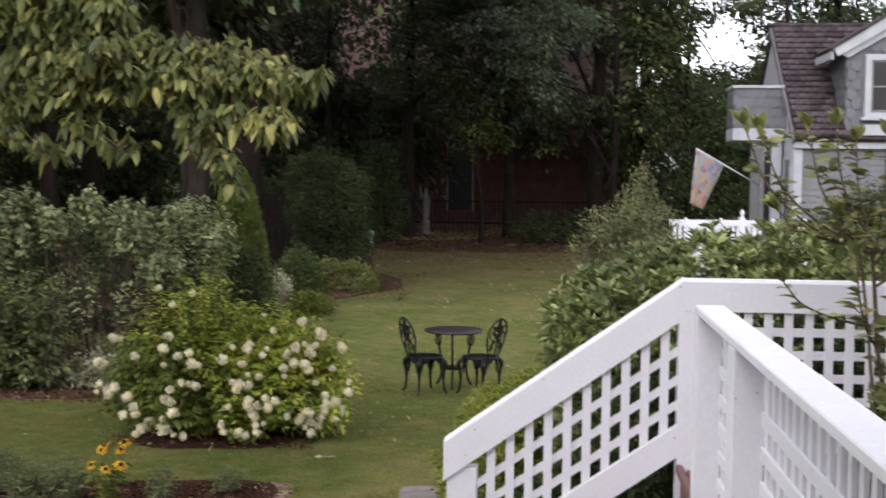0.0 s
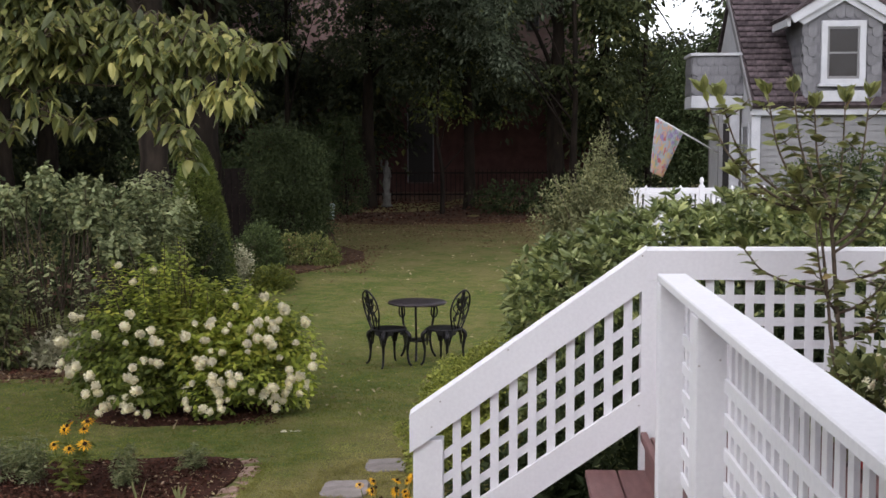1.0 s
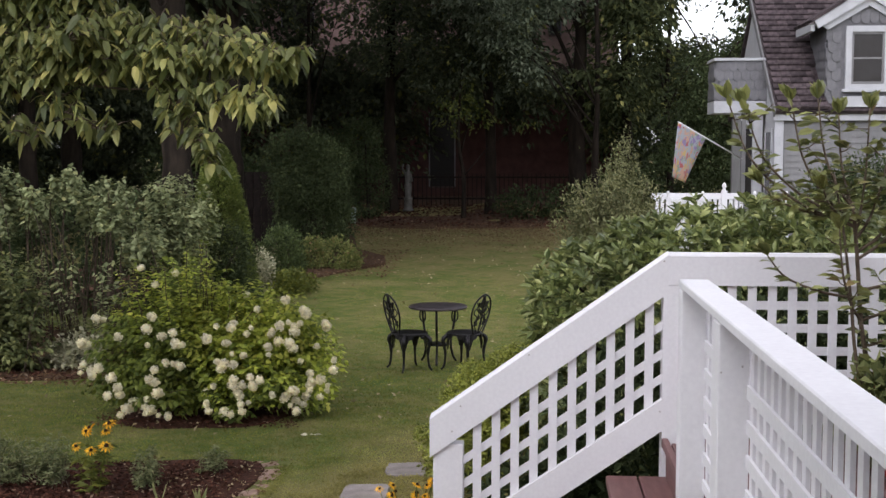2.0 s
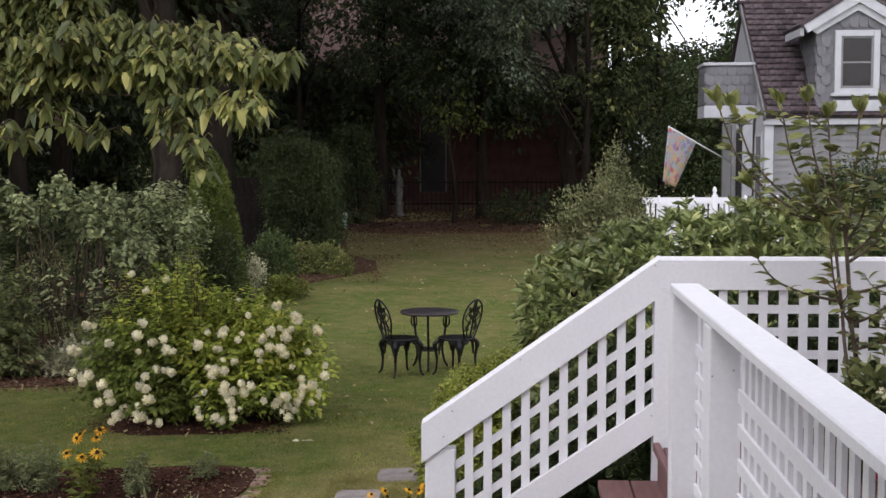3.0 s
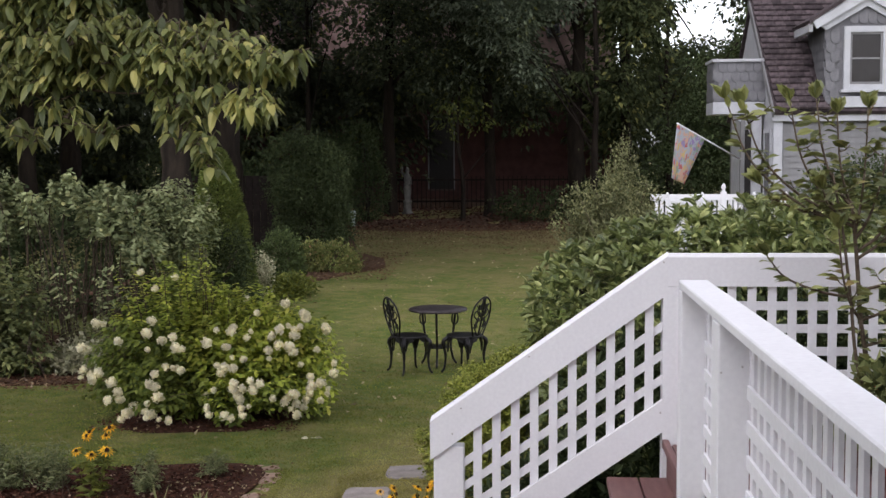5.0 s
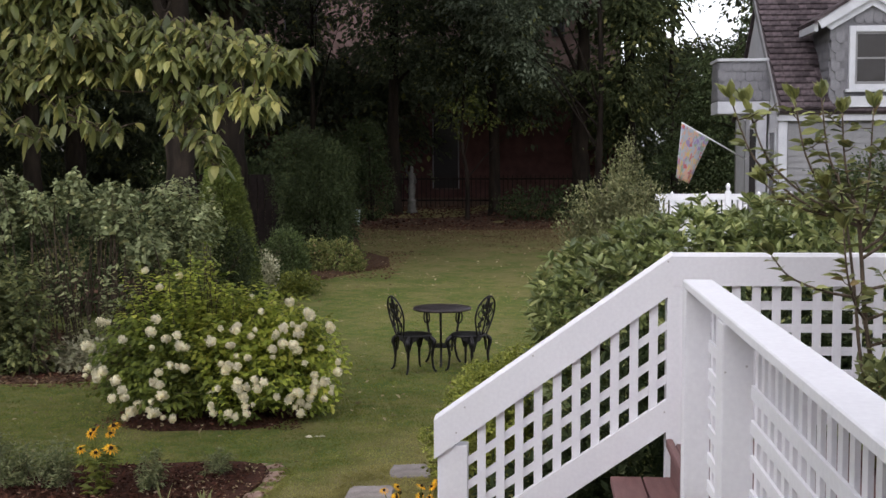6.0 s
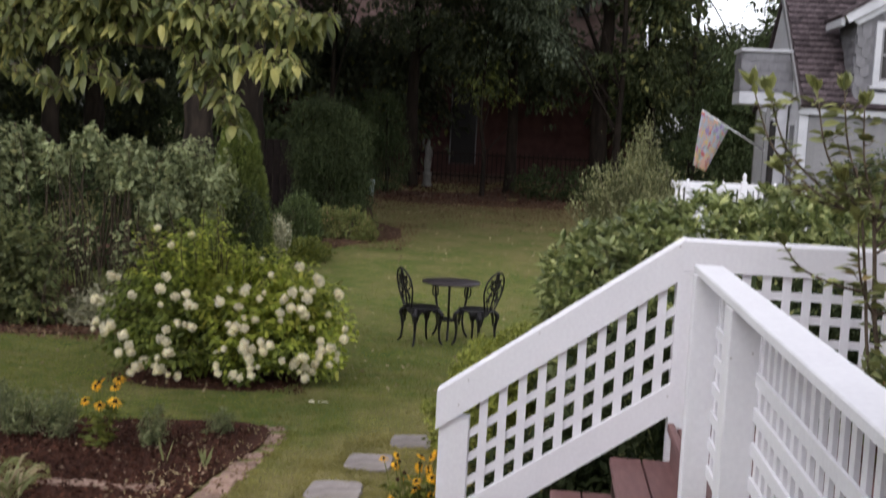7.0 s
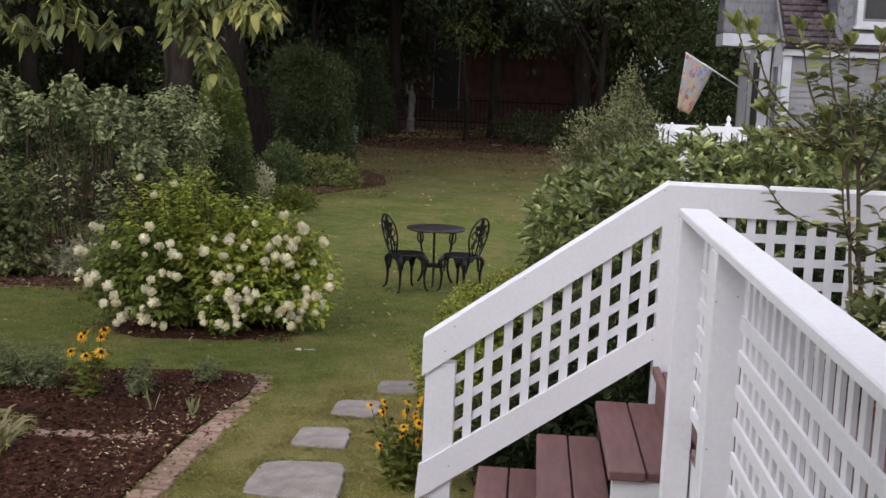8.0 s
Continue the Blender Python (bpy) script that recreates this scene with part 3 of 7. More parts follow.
# ---- brick edging ----
def edging():
    owner = thing("brick_edging", (-2.45, 1.0, ground_z(1.0)), "weathered pinkish brick edging round the mulch bed", "edging", kind="structure")
    mesh = bpy.data.meshes.new("brick")
    bm = block(-0.078, 0.078, -0.044, 0.044, -0.05, 0.012, 0.008)
    bm.to_mesh(mesh)
    bm.free()
    mesh.materials.append(M_BRICK)
    rng = random.Random(4)
    line = spline([(-2.47, -1.5, 0), (-2.45, 0.3, 0), (-2.425, 1.2, 0), (-2.40, 2.0, 0), (-2.385, 2.5, 0), (-2.46, 2.72, 0), (-2.66, 2.76, 0), (-3.0, 2.72, 0)], 60)
    gone = 0.0
    for a, b in zip(line, line[1:]):
        gone += (b - a).length
        if gone > 0.093:
            gone = 0
            d = b - a
            ob = new("brick", mesh)
            ob.matrix_world = pose(b.x + rng.uniform(-.012, .012), b.y, ground_z(b.y) - 0.003 + rng.uniform(-.009, .007), rng.uniform(-3, 3), rng.uniform(-4, 4), math.degrees(math.atan2(d.y, d.x)) + 90 + rng.uniform(-6, 6))
            m = ob.matrix_world.copy()
            ob.parent = owner
            ob.matrix_basis = Matrix.Translation(-owner.location) @ m
    row = thing("brick_row", (-3.0, 1.1, ground_z(1.1)), "half-buried row of pale bricks across the mulch", "edging", kind="structure")
    for i in range(6):
        ob = new("brick", mesh)
        ob.parent = row
        t = i / 5
        ob.matrix_basis = pose(0.27 - t * 0.62, -0.02 - 0.05 * t + rng.uniform(-.02, .02), 0.016 + rng.uniform(-.012, .006), rng.uniform(-4, 4), rng.uniform(-5, 5), 6 + rng.uniform(-14, 14))


edging()

# ---- white stair railing, deck and stairs ----
DECK = 0.61
Y0 = 0.0


def lattice_board(bm, x0, x1, z0, z1, y0, y1):
    return box(bm, x0, x1, y0, y1, z0, z1, 0)


def slope_top(x):
    return 1.452 + 0.711 * x


def slope_under(x):
    return 1.266 + 0.716 * x


def slope_low(x):
    return 0.80 + 0.682 * x


def bolt_head(bm, x, y, z, r=0.0042):
    """A sunk screw head in a board that faces -y."""
    ring = [bm.verts.new((x + r * math.cos(k * math.pi / 4), y - 0.0012, z + r * math.sin(k * math.pi / 4))) for k in range(8)]
    back = [bm.verts.new((v.co.x, y + 0.004, v.co.z)) for v in ring]
    bm.faces.new(ring[::-1])
    for k in range(8):
        bm.faces.new((ring[k], ring[(k + 1) % 8], back[(k + 1) % 8], back[k]))


def stair_railing():
    t = thing("stair_railing", (-0.5, Y0, ground_z(0)), "white-painted wooden stair railing with square lattice infill", "railing")
    inv = Matrix.Translation((0.5, -Y0, -ground_z(0)))

    def put(name, bm, label="", mat=None):
        bm.transform(inv)
        return part(name, bm, mat or M_WHITE, t, label)
    x0 = -1.072
    put("top_rail", prism([(x0, slope_top(x0) - .014), (0.0, 1.438), (0.0, 1.302), (-0.021, slope_under(-0.021)), (x0, slope_under(x0))], Y0, Y0 + 0.04))
    cap = prism([(x0, slope_top(x0) - .013), (0.0, 1.439), (0.0, 1.452), (x0 + .003, slope_top(x0 + .003))], Y0, Y0 + 0.06)
    for v in cap.verts:
        if v.co.y < Y0 + .01 and v.co.z > slope_top(v.co.x) - .006:
            v.co.y += .012
    put("rail_cap", cap)
    put("bottom_rail", prism([(x0, slope_low(x0)), (0.012, 0.808), (0.012, 0.663), (-1.085, slope_low(-1.078) - 0.168)], Y0, Y0 + 0.04))
    put("newel", block(-1.057, -0.918, Y0 + 0.012, Y0 + 0.10, ground_z(0) - 0.1, 0.56, 0.004))
    put("newel", block(-0.021, 0.10, Y0 + 0.0003, Y0 + 0.095, ground_z(0) - 0.1, 1.30, 0))
    for i in range(10):
        x = -0.080 - i * 0.0861
        bm = bmesh.new()
        z0, z1 = slope_low(x) - 0.05, slope_under(x) + 0.05
        lattice_board(bm, x - 0.0195, x + 0.0195, z0, z1, Y0 + 0.016, Y0 + 0.024)
        put("slat", bm)
    for lo, hi in ((.084, .091), (.197, .203), (.309, .334)):
        a0, a1 = slope_low(-0.93) + lo, slope_low(-0.015) + hi
        put("cross_slat", prism([(-0.93, a0 - .021), (-0.015, a1 - .021), (-0.015, a1 + .021), (-0.93, a0 + .021)], Y0 + 0.026, Y0 + 0.034))
    for x, z in ((-.93, slope_top(-.93) - .05), (-.97, slope_top(-.97) - .14), (-.62, slope_top(-.62) - .03), (-.02, 1.41), (-.03, .73), (-.93, slope_low(-.93) - .09)):
        screw = bmesh.new()
        bolt_head(screw, x, Y0, z)
        put("screw", screw, "small grey nail head", M_NAIL)


stair_railing()


def deck_railing():
    t = thing("deck_railing", (1.5, Y0, DECK), "white-painted deck railing with lattice panel below a broad rail", "railing")
    inv = Matrix.Translation((-1.5, -Y0, -DECK))

    def put(name, bm):
        bm.transform(inv)
        return part(name, bm, M_WHITE, t)
    put("top_rail", block(0.0, 3.6, Y0, Y0 + 0.04, 1.302, 1.432, 0))
    cap = prism([(0.0, 1.433), (3.6, 1.433), (3.6, 1.447), (0.0, 1.447)], Y0, Y0 + 0.06)
    for v in cap.verts:
        if v.co.y < Y0 + .01 and v.co.z > 1.442:
            v.co.y += .012
    put("rail_cap", cap)
    put("bottom_rail", block(0.104, 3.6, Y0 + 0.002, Y0 + 0.04, 0.68, 0.78, 0.003))
    put("post", block(1.75, 1.84, Y0 + 0.045, Y0 + 0.135, DECK, 1.43, 0.004))
    put("post", block(3.5, 3.59, Y0 + 0.045, Y0 + 0.135, DECK, 1.43, 0.004))
    for i in range(38):
        x = 0.195 + i * 0.0885
        put("slat", lattice_board(bmesh.new(), x - .019, x + .019, 0.74, 1.36, Y0 + 0.014, Y0 + 0.022))
    for i in range(5):
        z = 1.213 - i * 0.102
        put("cross_slat", lattice_board(bmesh.new(), 0.104, 3.6, z - .019, z + .019, Y0 + 0.024, Y0 + 0.032))


deck_railing()


def near_railing():
    t = thing("near_railing", (-0.044, -3.0, DECK), "white-painted lattice railing along the deck's open side", "railing")
    inv = Matrix.Translation((0.044, 3.0, -DECK))

    def put(name, bm, label="", mat=None):
        bm.transform(inv)
        return part(name, bm, mat or M_WHITE, t, label)
    put("rail_cap", block(-0.0945, 0.0085, -5.55, -1.132, 1.419, 1.448, 0.004))
    for y0, y1 in ((-1.225, -1.137), (-2.032, -1.925), (-3.95, -3.86)):
        put("post", block(-0.096, -0.0085, y0, y1, -0.35 if y0 > -1.5 else 0.0, 1.417, 0.003))
    for ya, yb in ((-1.925, -1.225), (-3.86, -2.032), (-5.55, -3.95)):
        n = int((yb - ya) / 0.0885)
        for i in range(n):
            y = yb - 0.03 - i * 0.0885
            put("slat", block(-0.0075, 0.0035, y - .019, y + .019, 0.72, 1.417, 0))
        for i in range(6 if ya > -2 else 7):
            z = 1.229 - i * 0.0975
            put("cross_slat", block(-0.017, -0.008, ya, yb, z - .019, z + .019, 0))
        if ya < -2:
            put("bottom_rail", block(-0.02, 0.006, ya, yb, 0.615, 0.70, 0.002))
    nails = bmesh.new()
    for x, z in ((-.088, 1.283), (-.03, 1.30), (-.084, .86)):
        bolt_head(nails, x, -2.032, z, .0032)
    put("nail", nails, "small rusty nail heads", M_NAIL)


near_railing()


def stairs():
    t = thing("stairs", (-0.5, -0.5, ground_z(0)), "wooden stairs with brown-stained treads and white stringers", "stairs")
    inv = Matrix.Translation((0.5, 0.5, -ground_z(0)))

    def put(name, bm, mat, label=""):
        bm.transform(inv)
        return part(name, bm, mat, t, label)
    for i in range(4):
        z, x = 0.436 - i * 0.172, -0.27 - i * 0.26
        for k in range(2):
            put("tread_board", block(x + k * 0.146, x + k * 0.146 + 0.139, -1.0 + 0.01 * k, -0.012, z - 0.038, z, 0.004), M_TREAD, "worn brown-stained board")
    saw = []
    for i in range(4):
        z, x = 0.436 - i * 0.172 - 0.041, -0.255 - i * 0.26
        saw += [(x + 0.26, z), (x, z)]
    saw += [(-1.035, -0.35), (-0.75, -0.35), (0.005, 0.12)]
    put("stringer", prism(saw, -0.98, -0.94), M_WHITE, "white-painted stepped stringer")
    # Dark material instead of white: the shade under the treads is its colour.
    put("stringer", prism(saw, -0.07, -0.03), M_DARKFENCE, "inner stringer, darkened by colour for its shade")
    put("riser", block(-0.004, 0.009, -0.93, -0.03, 0.40, 0.568, 0.002), M_TREAD, "brown-stained riser board")
    put("landing_board", block(-0.022, 0.008, -1.13, -0.006, 0.571, 0.61, 0.004), M_TREAD, "worn brown-stained edge board")


stairs()


def deck():
    t = thing("deck", (2, -2.8, 0), "low wooden deck with brown-stained boards", "deck", kind="structure")
    for i in range(26):
        x = 0.012 + i * 0.145
        bm = block(x, x + 0.139, -5.6, -0.004 if x > 0.1 else -0.1, DECK - 0.038, DECK, 0.003)
        bm.transform(Matrix.Translation((-2, 2.8, 0)))
        part("deck_board", bm, M_TREAD, t)
    bm = block(-0.006, 0.009, -5.6, -1.23, DECK - 0.036, DECK + 0.001, 0.002)
    bm.transform(Matrix.Translation((-2, 2.8, 0)))
    part("edge_board", bm, M_TREAD, t)
    bm = block(0.0, 0.026, -5.6, -1.14, DECK - 0.25, DECK - 0.045, 0.002)
    bm.transform(Matrix.Translation((-2, 2.8, 0)))
    part("fascia", bm, M_WHITE, t, "white fascia board")
    bm = block(0.03, 3.7, -5.6, -0.02, DECK - 0.25, DECK - 0.042, 0.002)
    bm.transform(Matrix.Translation((-2, 2.8, 0)))
    part("joist_frame", bm, M_DARKFENCE, t)
    for x, y in ((0.1, -1.4), (0.1, -4.8), (3.5, -0.4), (3.5, -4.8)):
        bm = block(x, x + 0.09, y, y + 0.09, -0.4, DECK - 0.25, 0.002)
        bm.transform(Matrix.Translation((-2, 2.8, 0)))
        part("pier", bm, M_DARKFENCE, t)


deck()


def own_house():
    t = thing("house", (0, -6.6, ground_z(-6)), "pale grey house wall behind the viewpoint", "house", kind="structure")
    part("wall", block(-9, 9, -0.2, 0.75, -0.3, 4.6, 0.01), M_SIDING, t)
    # Unseen overhang, added to keep sky light off the near rail's top.
    part("eave", block(-9, 9, 0.755, 1.7, 3.55, 3.70, 0.01), M_WHITE, t, "white eave board")


own_house()


# ---- bistro set ----
def petal_leaf(bm, base, tip, width, y_thick=0.006):
    """A small cast leaf between two points of a plane x-z."""
    b, e = Vector(base), Vector(tip)
    d = e - b
    s = Vector((-d.z, 0, d.x)).normalized() * width
    ring = [b, b + d * .35 + s, b + d * .7 + s * .8, e, b + d * .7 - s * .8, b + d * .35 - s]
    f = [bm.verts.new((p.x, p.y - y_thick, p.z)) for p in ring]
    g = [bm.verts.new((p.x, p.y + y_thick, p.z)) for p in ring]
    bm.faces.new(f)
    bm.faces.new(g[::-1])
    for i in range(6):
        bm.faces.new((f[(i + 1) % 6], f[i], g[i], g[(i + 1) % 6]))


def bistro_chair():
    """Faces +y; its back stands at -y."""
    t = thing("bistro_chair", (0, 0, 0), "dark cast-metal bistro chair with an openwork floral back", "chair", "chairs at the bistro table")
    seat = lathe(bmesh.new(), [(0.05, 0.400), (0.19, 0.405), (0.205, 0.412), (0.205, 0.425), (0.19, 0.432), (0.12, 0.426), (0.03, 0.424)], 28)
    part("seat", seat, M_IRON, t)
    for k in range(4):
        a = math.pi * (.25 + .5 * k)
        plate = bmesh.new()
        rings = []
        for r in (0.203, 0.191):
            rings.append([plate.verts.new((r * math.cos(a + u), r * math.sin(a + u), z)) for u, z in
                          ((-.62, .408), (-.3, .412), (0, .414), (.3, .412), (.62, .408), (.5, .372), (.3, .36), (.2, .315), (.12, .25), (0, .235), (-.12, .25), (-.2, .315), (-.3, .36), (-.5, .372))])
        f, g = rings
        plate.faces.new(f)
        plate.faces.new(g[::-1])
        for i in range(14):
            plate.faces.new((f[(i + 1) % 14], f[i], g[i], g[(i + 1) % 14]))
        bmesh.ops.recalc_face_normals(plate, faces=plate.faces)
        part("apron", plate, M_IRON, t, "leaf-shaped cast bracket over a leg")
    for sx, sy in ((-1, 1), (1, 1), (-1, -1), (1, -1)):
        bm = tube(bmesh.new(), spline([(sx * .14, sy * .13, .405), (sx * .185, sy * .165, .35), (sx * .165, sy * .15, .2), (sx * .175, sy * .16, .06), (sx * .2, sy * .185, .012)], 5),
                  [.024] * 4 + [.026] * 3 + [.018] * 4 + [.013] * 6 + [.012] * 4, 8)
        part("leg", bm, M_IRON, t)

    def back_at(x, z):
        return (x, -0.175 - (z - 0.42) * 0.22 + 0.35 * x * x, z)
    hoop = [back_at(x, z) for x, z in ((-.09, .42), (-.14, .52), (-.185, .64), (-.17, .76), (-.10, .835), (0, .87), (.10, .835), (.17, .76), (.185, .64), (.14, .52), (.09, .42))]
    part("back_frame", tube(bmesh.new(), spline(hoop, 6), 0.0105, 7), M_IRON, t)
    lace = bmesh.new()
    tube(lace, spline([back_at(0, .42), back_at(.012, .6), back_at(0, .86)], 6), 0.011, 6)
    for s in (-1, 1):
        tube(lace, spline([back_at(s * .03, .43), back_at(s * .1, .55), back_at(s * .05, .68), back_at(s * .12, .79)], 6), 0.0068, 6)
        tube(lace, spline([back_at(s * .13, .52), back_at(s * .06, .6), back_at(s * .15, .68), back_at(s * .04, .78), back_at(s * .02, .86)], 6), 0.0068, 6)
        for x0, z0, x1, z1 in ((.02, .66, .10, .72), (.02, .72, .09, .79), (.05, .52, .12, .58), (.02, .60, .08, .63)):
            petal_leaf(lace, back_at(s * x0, z0), back_at(s * x1, z1), 0.022)
    petal_leaf(lace, back_at(0, .70), back_at(0, .82), 0.04)
    petal_leaf(lace, back_at(0, .62), back_at(0, .71), 0.03)
    part("back_lace", lace, M_IRON, t, "openwork cast flowers")
    return t


def bistro_table():
    t = thing("bistro_table", (-1.625, 7.5, ground_z(7.5) + 0.005), "small round dark metal bistro table on the lawn", "table")
    part("tabletop", lathe(bmesh.new(), [(0.30, 0.612), (0.316, 0.612), (0.32, 0.619), (0.32, 0.630), (0.314, 0.637), (0.15, 0.638), (0.01, 0.638)], 40), M_TOP, t, "dark brown-black disc top")
    part("shelf", lathe(bmesh.new(), [(0.02, 0.205), (0.13, 0.205), (0.136, 0.213), (0.13, 0.221), (0.02, 0.221)], 24), M_IRON, t)
    for k in range(3):
        a = radians(-90 + 120 * k)
        c, s = math.cos(a), math.sin(a)
        bm = tube(bmesh.new(), [(r * c, r * s, z) for r, z in [(p.x, p.z) for p in spline([(.21, 0, .612), (.205, 0, .52), (.185, 0, .38), (.155, 0, .22), (.18, 0, .08), (.22, 0, .012)], 6)]],
                  0.0135, 7)
        ring = spline([(.208, 0, .585), (.238, 0, .555), (.24, 0, .48), (.2, 0, .445), (.172, 0, .48), (.176, 0, .555), (.206, 0, .585)], 4)
        tube(bm, [(p.x * c, p.x * s, p.z) for p in ring], 0.009, 6)
        part("leg", bm, M_IRON, t)


bistro_table()
chair = bistro_chair()
CH_A = pose(-1.89, 7.02, ground_z(7.02) + 0.004, 0, 0, -58) @ Matrix.Scale(0.94, 4)
chair.matrix_world = CH_A
copy_thing(chair, pose(-1.31, 7.08, ground_z(7.08) + 0.004, 0, 0, 60))


# ---- plants ----
def stems(owner, mat, base, tips, r0, r1, rng, bend=0.12):
    for tip in tips:
        bm = bmesh.new()
        b, e = Vector(base), Vector(tip)
        b = b + Vector((rng.uniform(-.1, .1), rng.uniform(-.1, .1), 0))
        mid = b.lerp(e, .5) + Vector((rng.uniform(-bend, bend), rng.uniform(-bend, bend), rng.uniform(0, bend)))
        pts = spline([b, mid, e], 5)
        part("stem", tube(bm, pts, [r0 + (r1 - r0) * i / (len(pts) - 1) for i in range(len(pts))], 5), mat, owner)


def shrub(name, at, blobs, clumps, per, spread, leaf, width, mat, label, category="shrub", seed=1, group="", stem_count=7, droop=0.15, fine=False,
          outward=0.7, lift=0.25, stem_r=0.018, hollow=0.6, stem_mat=None, whorl=False, low=0.02):
    """A bush of stems and a crown; blobs are given round its foot."""
    rng, r2 = np.random.default_rng(seed), random.Random(seed)
    z = ground_z(at[1])
    t = thing(name, (at[0], at[1], z), label, category, group)
    if stem_count:
        tips = [(b[0] + r2.uniform(-.5, .5) * b[3], b[1] + r2.uniform(-.5, .5) * b[4], b[2] + r2.uniform(-.2, .5) * b[5]) for b in (r2.choice(blobs) for _ in range(stem_count))]
        stems(t, stem_mat or M_TWIG, (0, 0, -0.03), tips, stem_r, stem_r * .4, r2)
    P, O = crown_points(blobs, clumps, per, spread, rng, hollow, low_cut=low)
    if whorl:
        n = len(P) // per
        C, axis = P[:n * per:per], unit(O[:n * per:per] * outward + np.array([0, 0, lift]) + rng.normal(size=(n, 3)) * .25)
        ang = np.tile(np.arange(per) * 2 * np.pi * .381966, n)[:, None]
        u = unit(np.cross(np.repeat(axis, per, 0), np.array([.3, .2, .93])))
        w = np.cross(np.repeat(axis, per, 0), u)
        D = (u * np.cos(ang) + w * np.sin(ang)) * rng.uniform(.55, 1.1, (n * per, 1)) + np.repeat(axis, per, 0) * rng.uniform(.3, 1.0, (n * per, 1))
        P = np.repeat(C, per, 0) - np.repeat(axis, per, 0) * (np.tile(np.arange(per), n)[:, None] * .006)
    else:
        D = O * outward + rng.normal(size=P.shape) * 0.6 + np.array([0, 0, lift])
    L = leaf * rng.uniform(.65, 1.25, len(P))
    part("foliage", leaves("foliage", P, D, L, L * width, mat, rng, droop, fine), None, t)
    return t


def leafy_bush(name, at, blobs, shoots, per, leaf, width, mat, label, category="shrub", seed=1, arch=.2, bare=.45, base_r=.15, hollow=.72, noise=.25, fall=.1,
               droop=.3, fine="oval", stem_count=16, stem_r=.012, stem_mat=None, old=None, low=.04, extra=None, follow=0.0):
    """A bush of arching shoots with paired leaves; old: (material, height) of the deeper green leaves low and left,
    whose colour also carries shade.
    """
    rng = np.random.default_rng(seed)
    t = thing(name, (at[0], at[1], ground_z(at[1])), label, category)
    P, D, up, (B, C, E) = shoot_crown(blobs, shoots, per, rng, (0, 0, -.02), arch, bare, base_r, hollow, noise, fall, low, follow)
    for k in range(min(stem_count, shoots)):
        pts = [Vector(B[k] * (1 - u) ** 2 + 2 * u * (1 - u) * C[k] + u * u * E[k]) for u in (0, .2, .4, .6, .8, 1)]
        part("stem", tube(bmesh.new(), pts, [stem_r * (1 - .12 * i) for i in range(6)], 5), stem_mat or M_TWIG, t)
    L = leaf * rng.uniform(.6, 1.25, len(P))
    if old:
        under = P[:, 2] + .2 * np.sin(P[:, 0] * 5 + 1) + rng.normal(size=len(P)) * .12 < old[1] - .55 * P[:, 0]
        part("old_growth", leaves("old_growth", P[under], D[under], L[under], L[under] * width, old[0], rng, droop, fine, up[under] * 1.5), None, t, "deeper green old leaves low and left, shade in their colour")
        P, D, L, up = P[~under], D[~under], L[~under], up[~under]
    if extra:
        P, D, L, up = (np.concatenate(q) for q in zip((P, D, L, up), extra))
    part("foliage", leaves("foliage", P, D, L, L * width, mat, rng, droop, fine, up * 1.5), None, t)
    return t


def blob_mesh(name, n, r, size, mat, seed, squash=0.85):
    """A round flower head: a lumpy core with petals lying on it."""
    rng = np.random.default_rng(seed)
    d = unit(rng.normal(size=(n, 3)))
    side = unit(np.cross(d, rng.normal(size=(n, 3))))
    P = d * r * np.array([1, 1, squash]) * rng.uniform(.86, 1.12, (n, 1))
    me = leaves(name, P - side * size * .5, side + d * .25, size * rng.uniform(.8, 1.2, n), size * 1.0, mat, rng, 0, False, up=None)
    bm = bmesh.new()
    bm.from_mesh(me)
    core = bmesh.ops.create_icosphere(bm, subdivisions=1, radius=r * .93)
    for v in core["verts"]:
        v.co.z *= squash
    bm.to_mesh(me)
    bm.free()
    return me


